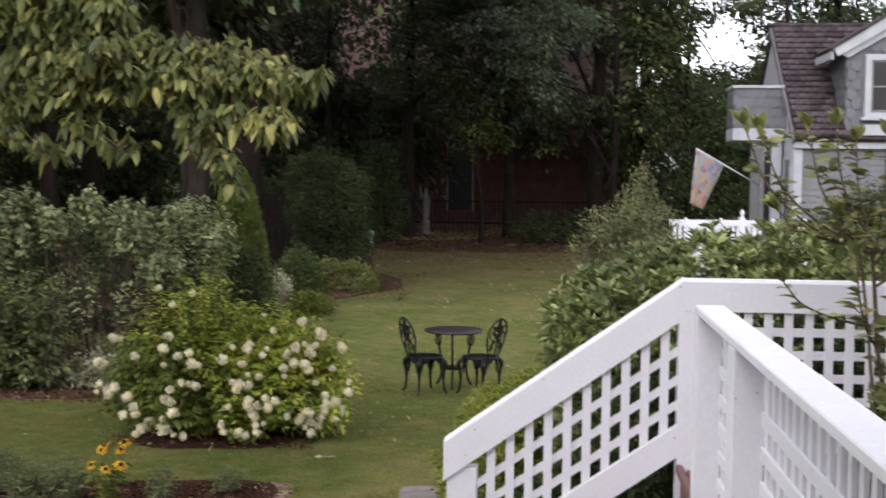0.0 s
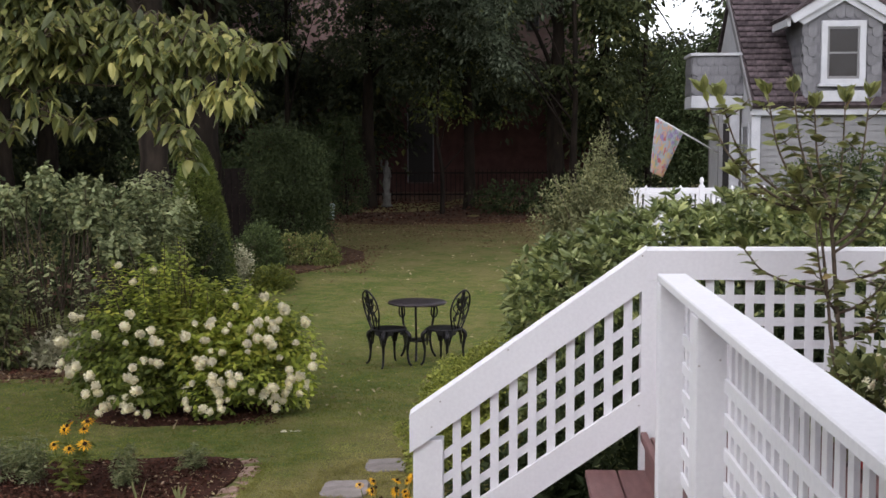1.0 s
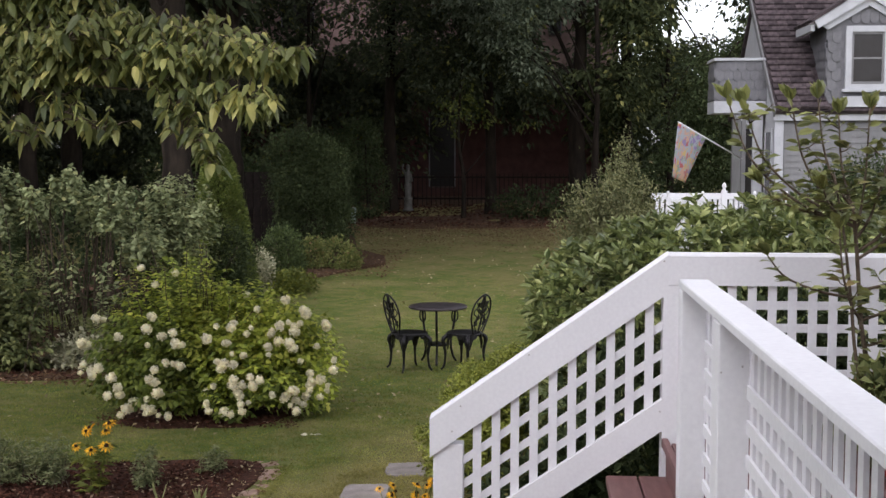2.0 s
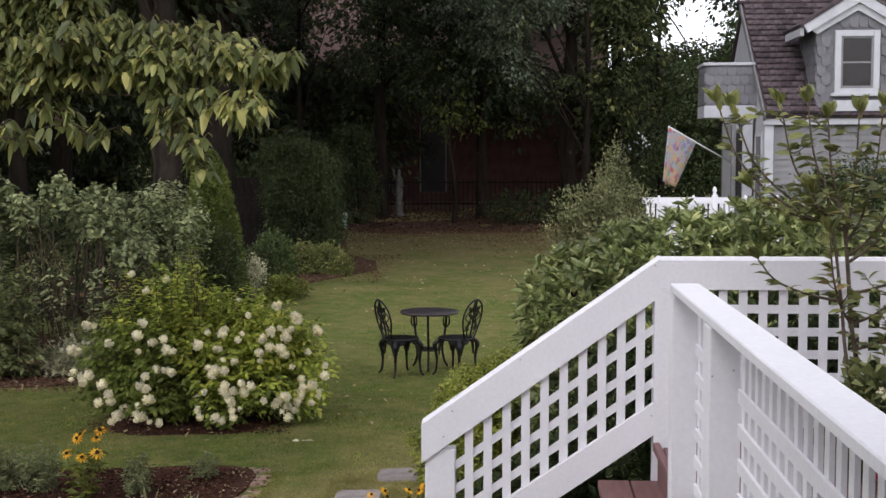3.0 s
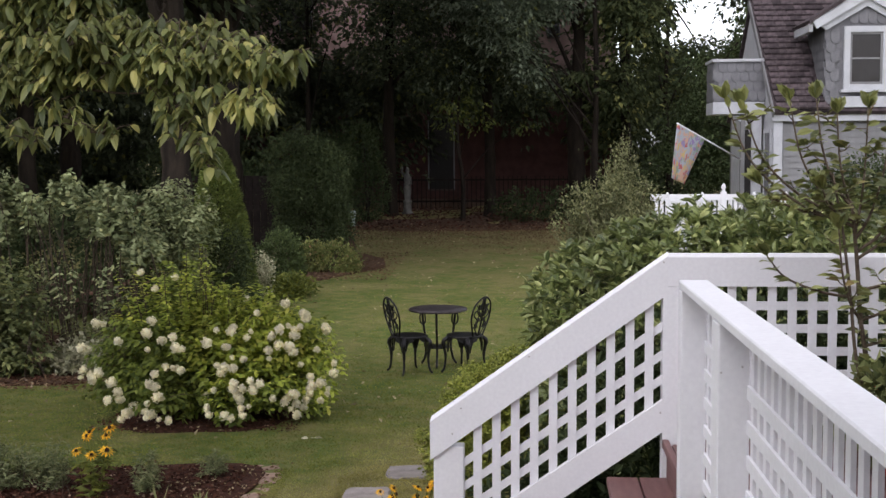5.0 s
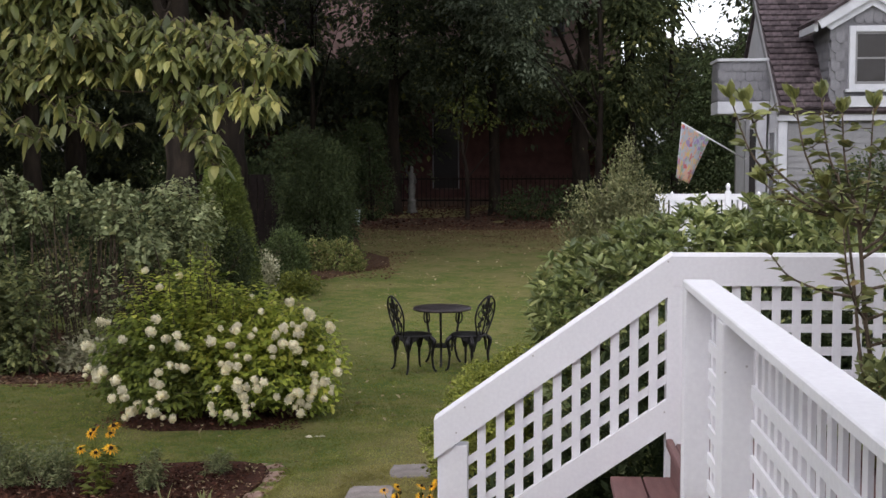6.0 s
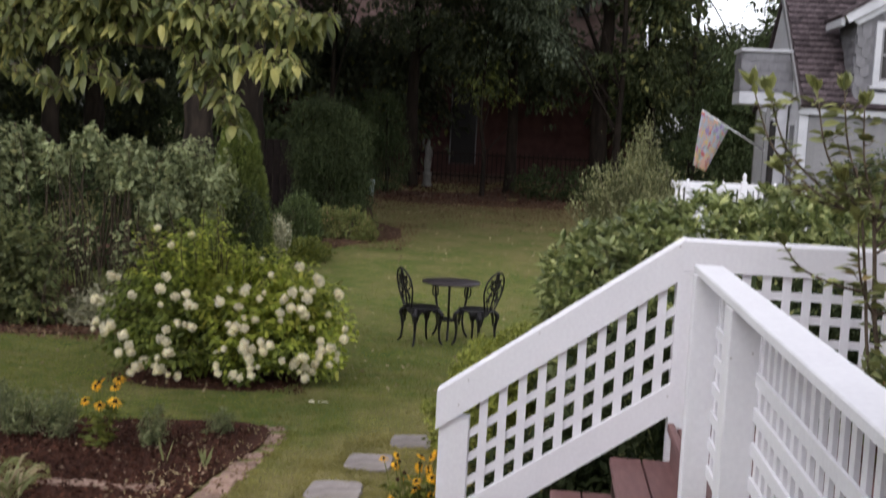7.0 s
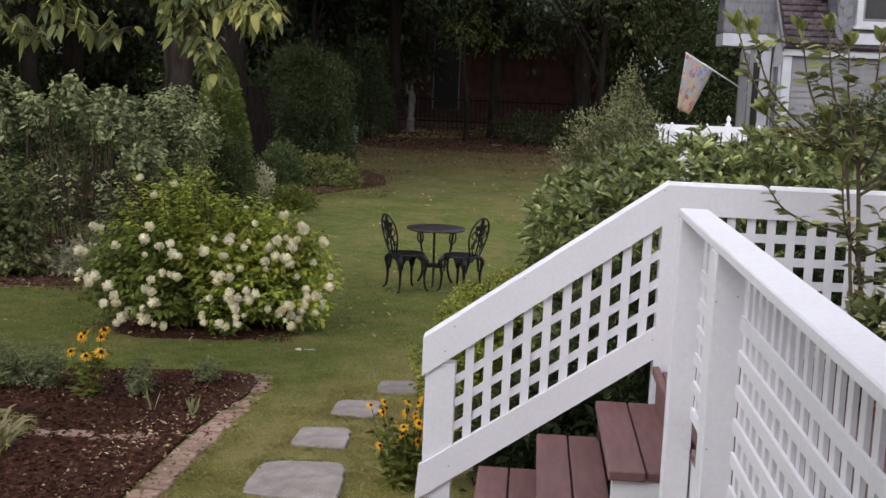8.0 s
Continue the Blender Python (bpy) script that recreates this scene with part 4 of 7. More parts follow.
def flowering_bush():
    blobs = [(-.58, .02, .55, .48, .45, .40), (.08, -.05, .56, .52, .5, .40), (.60, .02, .50, .42, .45, .38), (-.88, .1, .45, .26, .35, .34), (-.35, .15, .80, .34, .3, .22),
             (.90, 0, .44, .18, .25, .3), (.3, .1, .82, .26, .2, .16), (.48, -.36, .33, .40, .32, .24), (-.60, -.32, .34, .34, .3, .22), (.32, -.56, .15, .2, .15, .16), (-.22, -.58, .15, .17, .15, .17), (-.5, -.5, .27, .22, .16, .13), (.92, -.2, .18, .18, .2, .15), (.74, .02, .68, .34, .34, .32),
             (1.0, .0, .5, .18, .28, .3), (-.74, .1, .8, .28, .3, .2), (.5, .1, .88, .3, .28, .2), (.05, .15, .92, .3, .28, .2), (.98, -.15, .26, .16, .2, .2), (-.95, -.1, .3, .22, .25, .22)]
    # upright young shoots rising out of the dome
    r3 = random.Random(19)
    P, D, L, shoots = [], [], [], []
    for k in range(58):
        x = r3.uniform(-.9, .72)
        top = float(np.interp(x, [-.9, -.75, -.55, -.25, -.1, .15, .5, .72], [.95, 1.34, 1.2, 1.5, 1.5, 1.15, 1.15, .92])) - .3 * r3.random() ** 1.5
        y = .12 + r3.uniform(-.3, .25)
        a, b = Vector((x * .75, y * .8, .55)), Vector((x + r3.uniform(-.07, .07), y, top))
        line = spline([a, a.lerp(b, .55) + Vector((r3.uniform(-.05, .05), r3.uniform(-.05, .05), .04)), b], 9)
        shoots.append(line)
        for i, p in enumerate(line):
            for q in (0, 1):
                ang = (i % 2) * 1.57 + q * 3.14 + r3.uniform(-.4, .4)
                P.append(p)
                D.append((math.cos(ang), math.sin(ang), r3.uniform(-.25, .4)))
                L.append(.076 * r3.uniform(.6, 1.2) * (1.1 - .5 * i / 18))
    more = (np.array(P), np.array(D), np.array(L), np.tile([0, 0, 1.2], (len(P), 1)))
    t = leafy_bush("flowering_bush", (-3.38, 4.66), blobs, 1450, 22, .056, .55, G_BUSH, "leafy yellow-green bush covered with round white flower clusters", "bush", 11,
                   arch=.16, bare=.4, base_r=.2, hollow=.78, fall=.12, droop=.28, stem_count=30, stem_r=.009, old=(G_BUSHDEEP, .58), low=.06, extra=more)
    for line in shoots[::2]:
        part("stem", tube(bmesh.new(), line[::3], .0045, 4), M_TWIG, t)
    r2 = random.Random(5)
    meshes = [blob_mesh("bloom", 70, 0.05, 0.026, G_PETAL, 40 + k) for k in range(4)]
    # bunches of flowers: across, up, how many; each sits on the front of the crown
    bunches = [(-1.05, .42, 3), (-.98, .62, 2), (-.85, .83, 2), (-.8, .46, 3), (-.67, .70, 1), (-.6, .32, 2), (-.42, .86, 1), (-.36, .38, 4), (-.1, .66, 3), (-.14, .5, 3),
               (-.22, .28, 3), (.12, .72, 2), (.27, .68, 2), (.25, .52, 4), (.36, .36, 5), (.52, .42, 3), (.42, .74, 2), (.46, .92, 1), (.62, .76, 3), (.7, 1.0, 3),
               (.88, .9, 4), (1.03, .8, 3), (.8, .62, 2), (1.12, .5, 2), (.95, .34, 4), (1.08, .3, 3)]
    spare = [(r2.triangular(-.5, 1.12, .9), r2.uniform(.2, .85), 1) for k in range(34)]
    skirt = [(x + r2.uniform(-.05, .05), r2.uniform(.1, .27), r2.randint(1, 4)) for x in (-.55, -.48, -.36, -.26, -.2, .16, .24, .32, .4, .3, .88, .96)]
    for x, z, count in bunches + skirt + spare:
        front = -.95
        while front < 0 and not any(((x - q[0]) / q[3]) ** 2 + ((front - q[1]) / q[4]) ** 2 + ((z - q[2]) / q[5]) ** 2 < 1.22 for q in blobs):
            front += .03
        for k in range(count):
            ob = part("bloom", r2.choice(meshes), None, t)
            o = Vector((r2.gauss(0, .05), r2.uniform(-.05, .03), r2.gauss(0, .05))) if k else Vector()
            ob.matrix_basis = Matrix.Translation(Vector((x, front, z)) + o) @ pose(0, 0, 0, r2.uniform(0, 360), r2.uniform(0, 360), 0) @ Matrix.Scale(r2.uniform(.4, .85), 4)
    for x, y, z in ((-.62, .05, 1.24), (-.3, .0, 1.2), (-.48, .0, 1.1), (.3, .1, 1.0)):
        ob = part("bloom", meshes[0], None, t)
        ob.matrix_basis = Matrix.Translation((x, y, z)) @ Matrix.Scale(.62, 4)


flowering_bush()

# tall mixed hedge beside the lawn
def clumpy(n, x0, x1, tops, deep, r0, r1, seed, yr=.28):
    """Small leaf clumps hung between an uneven top line and a depth under it."""
    r = random.Random(seed)
    out = []
    for _ in range(n):
        x, q = r.uniform(x0, x1), r.uniform(r0, r1)
        z = float(np.interp(x, [a for a, b in tops], [b for a, b in tops])) - q * .7 - deep * r.random() ** 1.6
        out.append((x, r.uniform(-yr, yr), z, q, q, q * r.uniform(.55, .9)))
    return out


leafy_bush("tall_shrub", (-6.0, 8.7), clumpy(30, -1.3, .72, [(-1.3, 2.1), (-.7, 2.25), (-.3, 2.12), (.1, 2.12), (.4, 1.9), (.72, 1.5)], .5, .12, .25, 5), 470, 18, .075, .6, G_SHARON,
           "tall grey-green shrub with bare lower stems", "shrub", 21, arch=.05, bare=.78, base_r=.14, hollow=.3, fall=.3, droop=.35, noise=.4, stem_count=46, stem_r=.012, stem_mat=M_DRYSTEM, follow=.8)
leafy_bush("tall_shrub", (-7.6, 8.6), [(0, 0, 1.6, .75, .6, .5), (.35, -.1, 1.85, .35, .35, .3), (-.3, 0, .9, .6, .5, .6)], 420, 16, .08, .58, G_SHARON, "tall grey-green shrub with broad leaves", "shrub", 22,
           arch=.12, bare=.4, base_r=.3, hollow=.5, fall=.25, stem_count=14, stem_r=.014)
leafy_bush("tall_shrub", (-5.17, 9.6), clumpy(24, -.36, .42, [(-.36, 1.75), (-.1, 2.12), (.2, 2.1), (.42, 1.8)], 1.35, .13, .24, 6), 480, 18, .065, .5, G_SHARON,
           "upright grey-green shrub beside the cypress", "shrub", 23, arch=.1, bare=.45, base_r=.2, hollow=.66, fall=.3, stem_count=14, stem_r=.012)
leafy_bush("hanging_growth", (-5.75, 8.25), [(-.5, 0, .95, .5, .2, .3), (.1, 0, .8, .4, .2, .3), (-.1, .1, .5, .6, .2, .25)], 34, 12, .065, .55, G_SHARON, "straggling leafy stems hanging under the shrub", "shrub", 29,
           arch=.3, bare=.3, base_r=.1, hollow=.4, fall=.5, stem_count=30, stem_r=.006, stem_mat=M_DRYSTEM, follow=.8)
shrub("back_shrub", (-7.0, 10.5), [(0, 0, .75, 1.3, .6, .8), (1.0, .3, .7, .8, .5, .75), (-1.6, 0, .85, 1.0, .6, .9)], 900, 10, 0.12, 0.1, 0.5, G_DARK, "dark green shrubs behind the hedge", "shrub", 24, stem_count=10)
leafy_bush("low_bush", (-6.05, 6.55), [(0, 0, .85, .42, .4, .42), (.1, -.05, .36, .42, .36, .34), (-.5, 0, .8, .5, .4, .5), (-.45, -.05, .35, .5, .36, .36)], 620, 16, .065, .5, G_BORDERDARK, "dense dark green garden bush", "bush", 25,
           arch=.14, bare=.5, base_r=.25, hollow=.7, stem_count=10)
shrub("low_bush", (-7.4, 7.0), [(0, 0, .7, .8, .5, .6)], 420, 12, 0.08, 0.08, 0.55, G_DARK, "dense dark green garden bush", "bush", 26, stem_count=8)
leafy_bush("grey_perennial", (-5.42, 7.3), [(0, 0, .34, .3, .2, .3), (-.25, .1, .3, .25, .2, .26), (.25, 0, .22, .2, .2, .2)], 90, 14, .06, .3, G_CONIFER, "soft grey-green perennials before the shrubs", "plant", 30,
           arch=.1, bare=.25, base_r=.2, hollow=.5, stem_count=8, stem_r=.004)
leafy_bush("green_shrub", (-4.05, 6.6), [(0, 0, .8, .4, .4, .4), (-.2, 0, 1.1, .2, .25, .3), (.3, .1, .5, .3, .3, .35)], 150, 18, .08, .5, G_BUSHDEEP, "yellow-green shrub behind the flowering bush", "shrub", 27, stem_count=10)
shrub("cream_plant", (-5.45, 6.8), [(0, 0, .15, .26, .2, .17)], 110, 10, 0.05, 0.075, 0.5, G_WHITELEAF, "low plant with cream-white flowers and leaves", "plant", 28, stem_count=0)


def cone_tree(name, at, height, radius, n, leaf, mat, label, seed, power=0.8, foot=0.0, ragged=0.12, category="evergreen"):
    rng = np.random.default_rng(seed)
    z = ground_z(at[1])
    t = thing(name, (at[0], at[1], z), label, category)
    part("trunk", tube(bmesh.new(), [(0, 0, -.05), (0.01, 0, height * .5), (0, 0, height * .96)], [radius * .1 + .02, radius * .06 + .012, .006], 7), M_BARK, t)
    h = rng.random(n) ** 1.25
    lump = 1 + ragged * np.sin(h * 23 + rng.integers(0, 5, n)) + rng.normal(size=n) * ragged * .6
    a = rng.random(n) * 2 * np.pi
    rad = radius * (1 - h) ** power * np.minimum(1, .55 + h * 4) * lump * (0.72 + 0.28 * rng.random(n) ** .5)
    P = np.stack([np.cos(a) * rad, np.sin(a) * rad, foot + h * (height - foot)], 1)
    D = np.stack([np.cos(a), np.sin(a), np.full(n, .55)], 1) + rng.normal(size=(n, 3)) * .45
    L = leaf * rng.uniform(.6, 1.3, n)
    part("crown", leaves("crown", P, D, L, L * .5, mat, rng, 0.05), None, t)
    return t


cone_tree("cypress", (-4.98, 11.0), 2.3, 0.52, 30000, 0.05, G_CYPRESS, "narrow cone-shaped bright green cypress", 31, 0.5, 0.05, 0.09)
shrub("arborvitae", (-4.65, 16.2), [(0, 0, .7, .62, .5, .7), (-.1, 0, 1.4, .64, .5, .6), (.26, -.1, 1.35, .4, .4, .5), (-.16, 0, 2.0, .54, .42, .38), (.24, 0, 1.86, .4, .36, .36), (-.05, -.1, 2.1, .3, .2, .22), (.46, 0, .8, .27, .3, .4)], 330, 80, .095, .07, .42, G_ARB,
      "broad rounded dark green arborvitae", "evergreen", 32, stem_count=3, stem_r=.05, hollow=.7, stem_mat=M_BARK)
shrub("arborvitae", (-4.95, 25.5), [(0, 0, .8, .6, .5, .8), (-.1, 0, 1.8, .52, .4, .9), (-.9, .3, 1.2, .7, .5, 1.1)], 900, 11, .08, .08, .45, G_DARK, "dark green arborvitae in the shade", "evergreen", 38, stem_count=3, stem_r=.05, hollow=.7, stem_mat=M_BARK)
leafy_bush("pale_conifer", (0.56, 12.0), [(.1, 0, .6, .72, .6, .6), (.06, 0, 1.15, .64, .55, .48), (.1, 0, 1.6, .46, .45, .42), (.16, 0, 2.05, .24, .24, .35), (-.45, 0, 1.4, .3, .3, .3), (.46, 0, 1.5, .3, .25, .32), (-.5, 0, 1.6, .24, .25, .2),
           (-.72, 0, 1.15, .22, .2, .24), (.66, 0, 1.1, .2, .2, .3), (.2, 0, 2.4, .07, .08, .2)], 1250, 26, .055, .36, G_CONIFER, "loose pale green conical shrub on the lawn's edge", "evergreen", 33, arch=-.02, bare=.5, base_r=.12, hollow=.78,
           noise=.35, fall=-.15, droop=.05, fine=True, stem_count=14, stem_r=.012)
shrub("blue_green_shrub", (3.55, 10.2), [(0, 0, 1.2, .75, .6, .95), (.7, .1, 1.2, .6, .5, .9), (-.3, 0, .6, .6, .5, .6), (-.25, -.1, 1.5, .4, .4, .45)], 2300, 11, .08, .075, .4, G_DARK, "dark blue-green shrub in front of the cottage", "shrub", 39, stem_count=8)
shrub("round_shrub", (-4.62, 13.3), [(0, 0, .55, .34, .34, .38), (.06, 0, .3, .34, .3, .3)], 420, 12, .05, .055, .55, G_ROUND, "rounded dark green clipped shrub", "shrub", 34, stem_count=6)
shrub("grey_shrub", (-4.8, 12.0), [(0, 0, .34, .32, .3, .28), (.14, 0, .5, .18, .2, .18)], 220, 12, .05, .05, .55, G_WHITELEAF, "small shrub with silvery white-edged leaves", "shrub", 35, stem_count=6)
shrub("round_shrub", (-4.6, 10.05), [(0, 0, .86, .3, .26, .40), (-.1, 0, .4, .34, .28, .4)], 380, 12, .05, .05, .55, G_ARB, "dull dark green shrub before the cypress", "shrub", 95, stem_count=6)
shrub("round_shrub", (-4.43, 10.0), [(0, 0, .34, .24, .24, .26), (-.2, 0, .2, .3, .25, .2)], 200, 12, .05, .05, .55, G_DARK, "low dark shrub among the border plants", "shrub", 96, stem_count=6)
shrub("border_shrub", (-4.18, 15.2), [(-.27, 0, .28, .26, .3, .28), (.18, -.05, .28, .32, .3, .28), (.42, 0, .18, .16, .2, .18)], 380, 12, .05, .06, .55, G_BORDER, "low leafy green border shrub beside the mulch", "shrub", 36, stem_count=8)
shrub("border_plant", (-4.52, 12.3), [(0, 0, .12, .5, .3, .16), (.3, .3, .16, .3, .3, .16)], 260, 10, .05, .07, .5, G_BOX, "low bright green border plants", "plant", 37, stem_count=0)

# rhododendron behind the railing
shrub("rhododendron", (1.2, 2.4), [(-1.30, 0, 1.14, .56, .6, .52), (-.76, .1, 1.40, .6, .62, .42), (0, .2, 1.51, .7, .62, .38), (.9, .1, 1.46, .8, .62, .40), (1.9, 0, 1.42, .9, .62, .42), (2.8, 0, 1.42, .8, .6, .42),
      (-1.3, -.1, .65, .58, .55, .55), (-.2, -.2, .85, .9, .5, .65), (1.2, -.2, .85, 1.0, .5, .65)], 6200, 9, 0.03, 0.080, 0.36, G_RHODO,
      "large glossy-leaved rhododendron behind the railing", "shrub", 41, stem_count=22, droop=0.1, fine=True, lift=.45, stem_r=.025, stem_mat=M_BARK, whorl=True, hollow=.82)
leafy_bush("boxwood", (-0.86, 2.6), [(-.02, -.1, .50, .36, .5, .34), (.36, .1, .58, .36, .5, .38), (-.2, -.3, .25, .30, .4, .26)], 2300, 18, .03, .55, G_BOXWOOD, "low yellow-green boxwood bush beside the stairs", "bush", 42,
           arch=.05, bare=.72, base_r=.2, hollow=.86, noise=.5, fall=-.1, droop=.05, fine=False, stem_count=20, stem_r=.006)
# Dense dark-leaved fill, its colour standing for shade behind the lattice.
shrub("under_plant", (-.2, .62), [(-.3, 0, .3, .4, .25, .3), (.1, 0, .6, .4, .25, .55), (.7, 0, .8, .5, .28, .7), (1.5, 0, .85, .6, .28, .72), (2.4, 0, .85, .6, .28, .72), (3.2, 0, .85, .6, .28, .72)], 2600, 10, .06, .075, .45, G_DARK, "dark green plants beside the stairs, leaf colour darkened for shade", "plant", 43, stem_count=8)


# ---- dogwood boughs reaching in ----
def dogwood():
    rng, r2 = np.random.default_rng(51), random.Random(51)
    ox, oy = -4.75, 1.55
    z = ground_z(oy)
    t = thing("dogwood_tree", (ox, oy, z), "dogwood tree with drooping light green leaves on level boughs", "tree")

    def loc(p):
        return (p[0] - ox, p[1] - oy, p[2] - z)
    trunk = tube(bmesh.new(), [loc(p) for p in spline([(ox, oy, z - .1), (ox + .05, oy, .8), (ox - .02, oy + .05, 1.6), (ox - .1, oy, 3.2), (ox, oy, 4.4)], 6)], [.13 - .004 * i for i in range(25)], 9)
    part("trunk", trunk, M_BARK, t)
    boughs = []

    def bough(start, end, hump, power, thick):
        """A bough from start to end: it rises fast and levels off (power 3) or runs straight (1), with a hump on its way."""
        a, b = Vector(start), Vector(end)
        n = max(12, int((b - a).length * (50 if thick == 0 else 26)))
        pts = []
        for k in range(n + 1):
            u = k / n
            p = a.lerp(b, u)
            p.z = a.z + (b.z - a.z) * (1 - (1 - u) ** power) + hump * math.sin(math.pi * u) + .012 * math.sin(u * 17 + a.x * 9)
            pts.append(p)
        boughs.append((pts, thick))

    bough((ox, oy, 1.9), (-1.98, 1.25, 2.42), .02, 3, 1)
    bough((ox, oy, 2.1), (-2.29, 1.45, 2.53), .10, 3, 1)
    bough((ox, oy, 2.3), (-2.99, 1.50, 2.61), .24, 2, 1)
    bough((ox, oy, 1.8), (-2.84, 1.40, 2.27), .03, 3, 2)
    bough((ox, oy, 2.5), (-3.16, 1.42, 2.84), .16, 2, 1)
    bough((-2.75, 1.40, 2.38), (-2.03, 1.15, 2.15), -.03, 1.3, 0)
    bough((-2.83, 1.40, 2.33), (-2.40, 1.15, 1.85), 0, 1, 0)
    bough((-3.50, 1.45, 2.26), (-2.95, 1.20, 2.00), -.02, 1.2, 0)
    bough((-3.92, 1.40, 2.11), (-3.41, 1.25, 1.98), .02, 1, 0)
    bough((-3.59, 1.50, 2.36), (-3.10, 1.10, 2.55), .03, 1, 0)
    P, D = [], []
    for i, (pts, thick) in enumerate(boughs):
        n = len(pts)
        bm = tube(bmesh.new(), [loc(p) for p in pts], [(.03 if thick else .009) * (1 - .85 * k / (n - 1)) for k in range(n)], 6)
        for k in range(8 if thick else 3, n):
            for _ in range((1 if r2.random() < .8 else 0) if i in (7, 8) else (2, 12 if i in (2, 4) else 9, 0)[thick]):
                p = pts[k]
                d = Vector((r2.uniform(-.2, .7), r2.uniform(-.8, .8), r2.uniform(-.15, .5))).normalized()
                ln = r2.uniform(.05, .19)
                q = p + d * ln
                tube(bm, [loc(p), loc(p.lerp(q, .5) + Vector((0, 0, .015))), loc(q)], [.005, .004, .0025], 4)
                m = r2.randint(4, 7)
                for j in range(m):
                    s = p.lerp(q, .35 + .65 * (j + 1) / m)
                    P.append(loc(s))
                    a = r2.uniform(0, 6.28)
                    D.append((math.cos(a) * .8 + d.x * .4, math.sin(a) * .8 + d.y * .4, r2.uniform(-.55, .3)))
        part("bough", bm, M_TWIG, t)
    P, D = np.array(P), np.array(D) + rng.normal(size=(len(P), 3)) * .3
    L = 0.07 * rng.uniform(.45, 1.35, len(P))
    part("foliage", leaves("foliage", P, D, L, L * .57, G_DOG, rng, 0.9, "oval"), None, t)
    # Unseen upper crown, spread out to shade the left lawn and bed.
    Pc, O = crown_points([(-.9, .4, 5.2, 2.0, 1.9, .8), (-1.2, .3, 4.7, 1.4, 1.2, .6), (-1.8, 2.0, 4.9, 1.6, 1.5, .7), (-1.3, -.9, 4.8, 1.5, 1.2, .6), (.3, 1.3, 4.7, 1.7, 1.5, .6), (-.5, 2.7, 4.9, 1.8, 1.5, .6)], 1500, 12, .16, rng)
    part("crown", leaves("crown", Pc, O + rng.normal(size=Pc.shape), .14, .085, G_DOG, rng, .3), None, t)


dogwood()


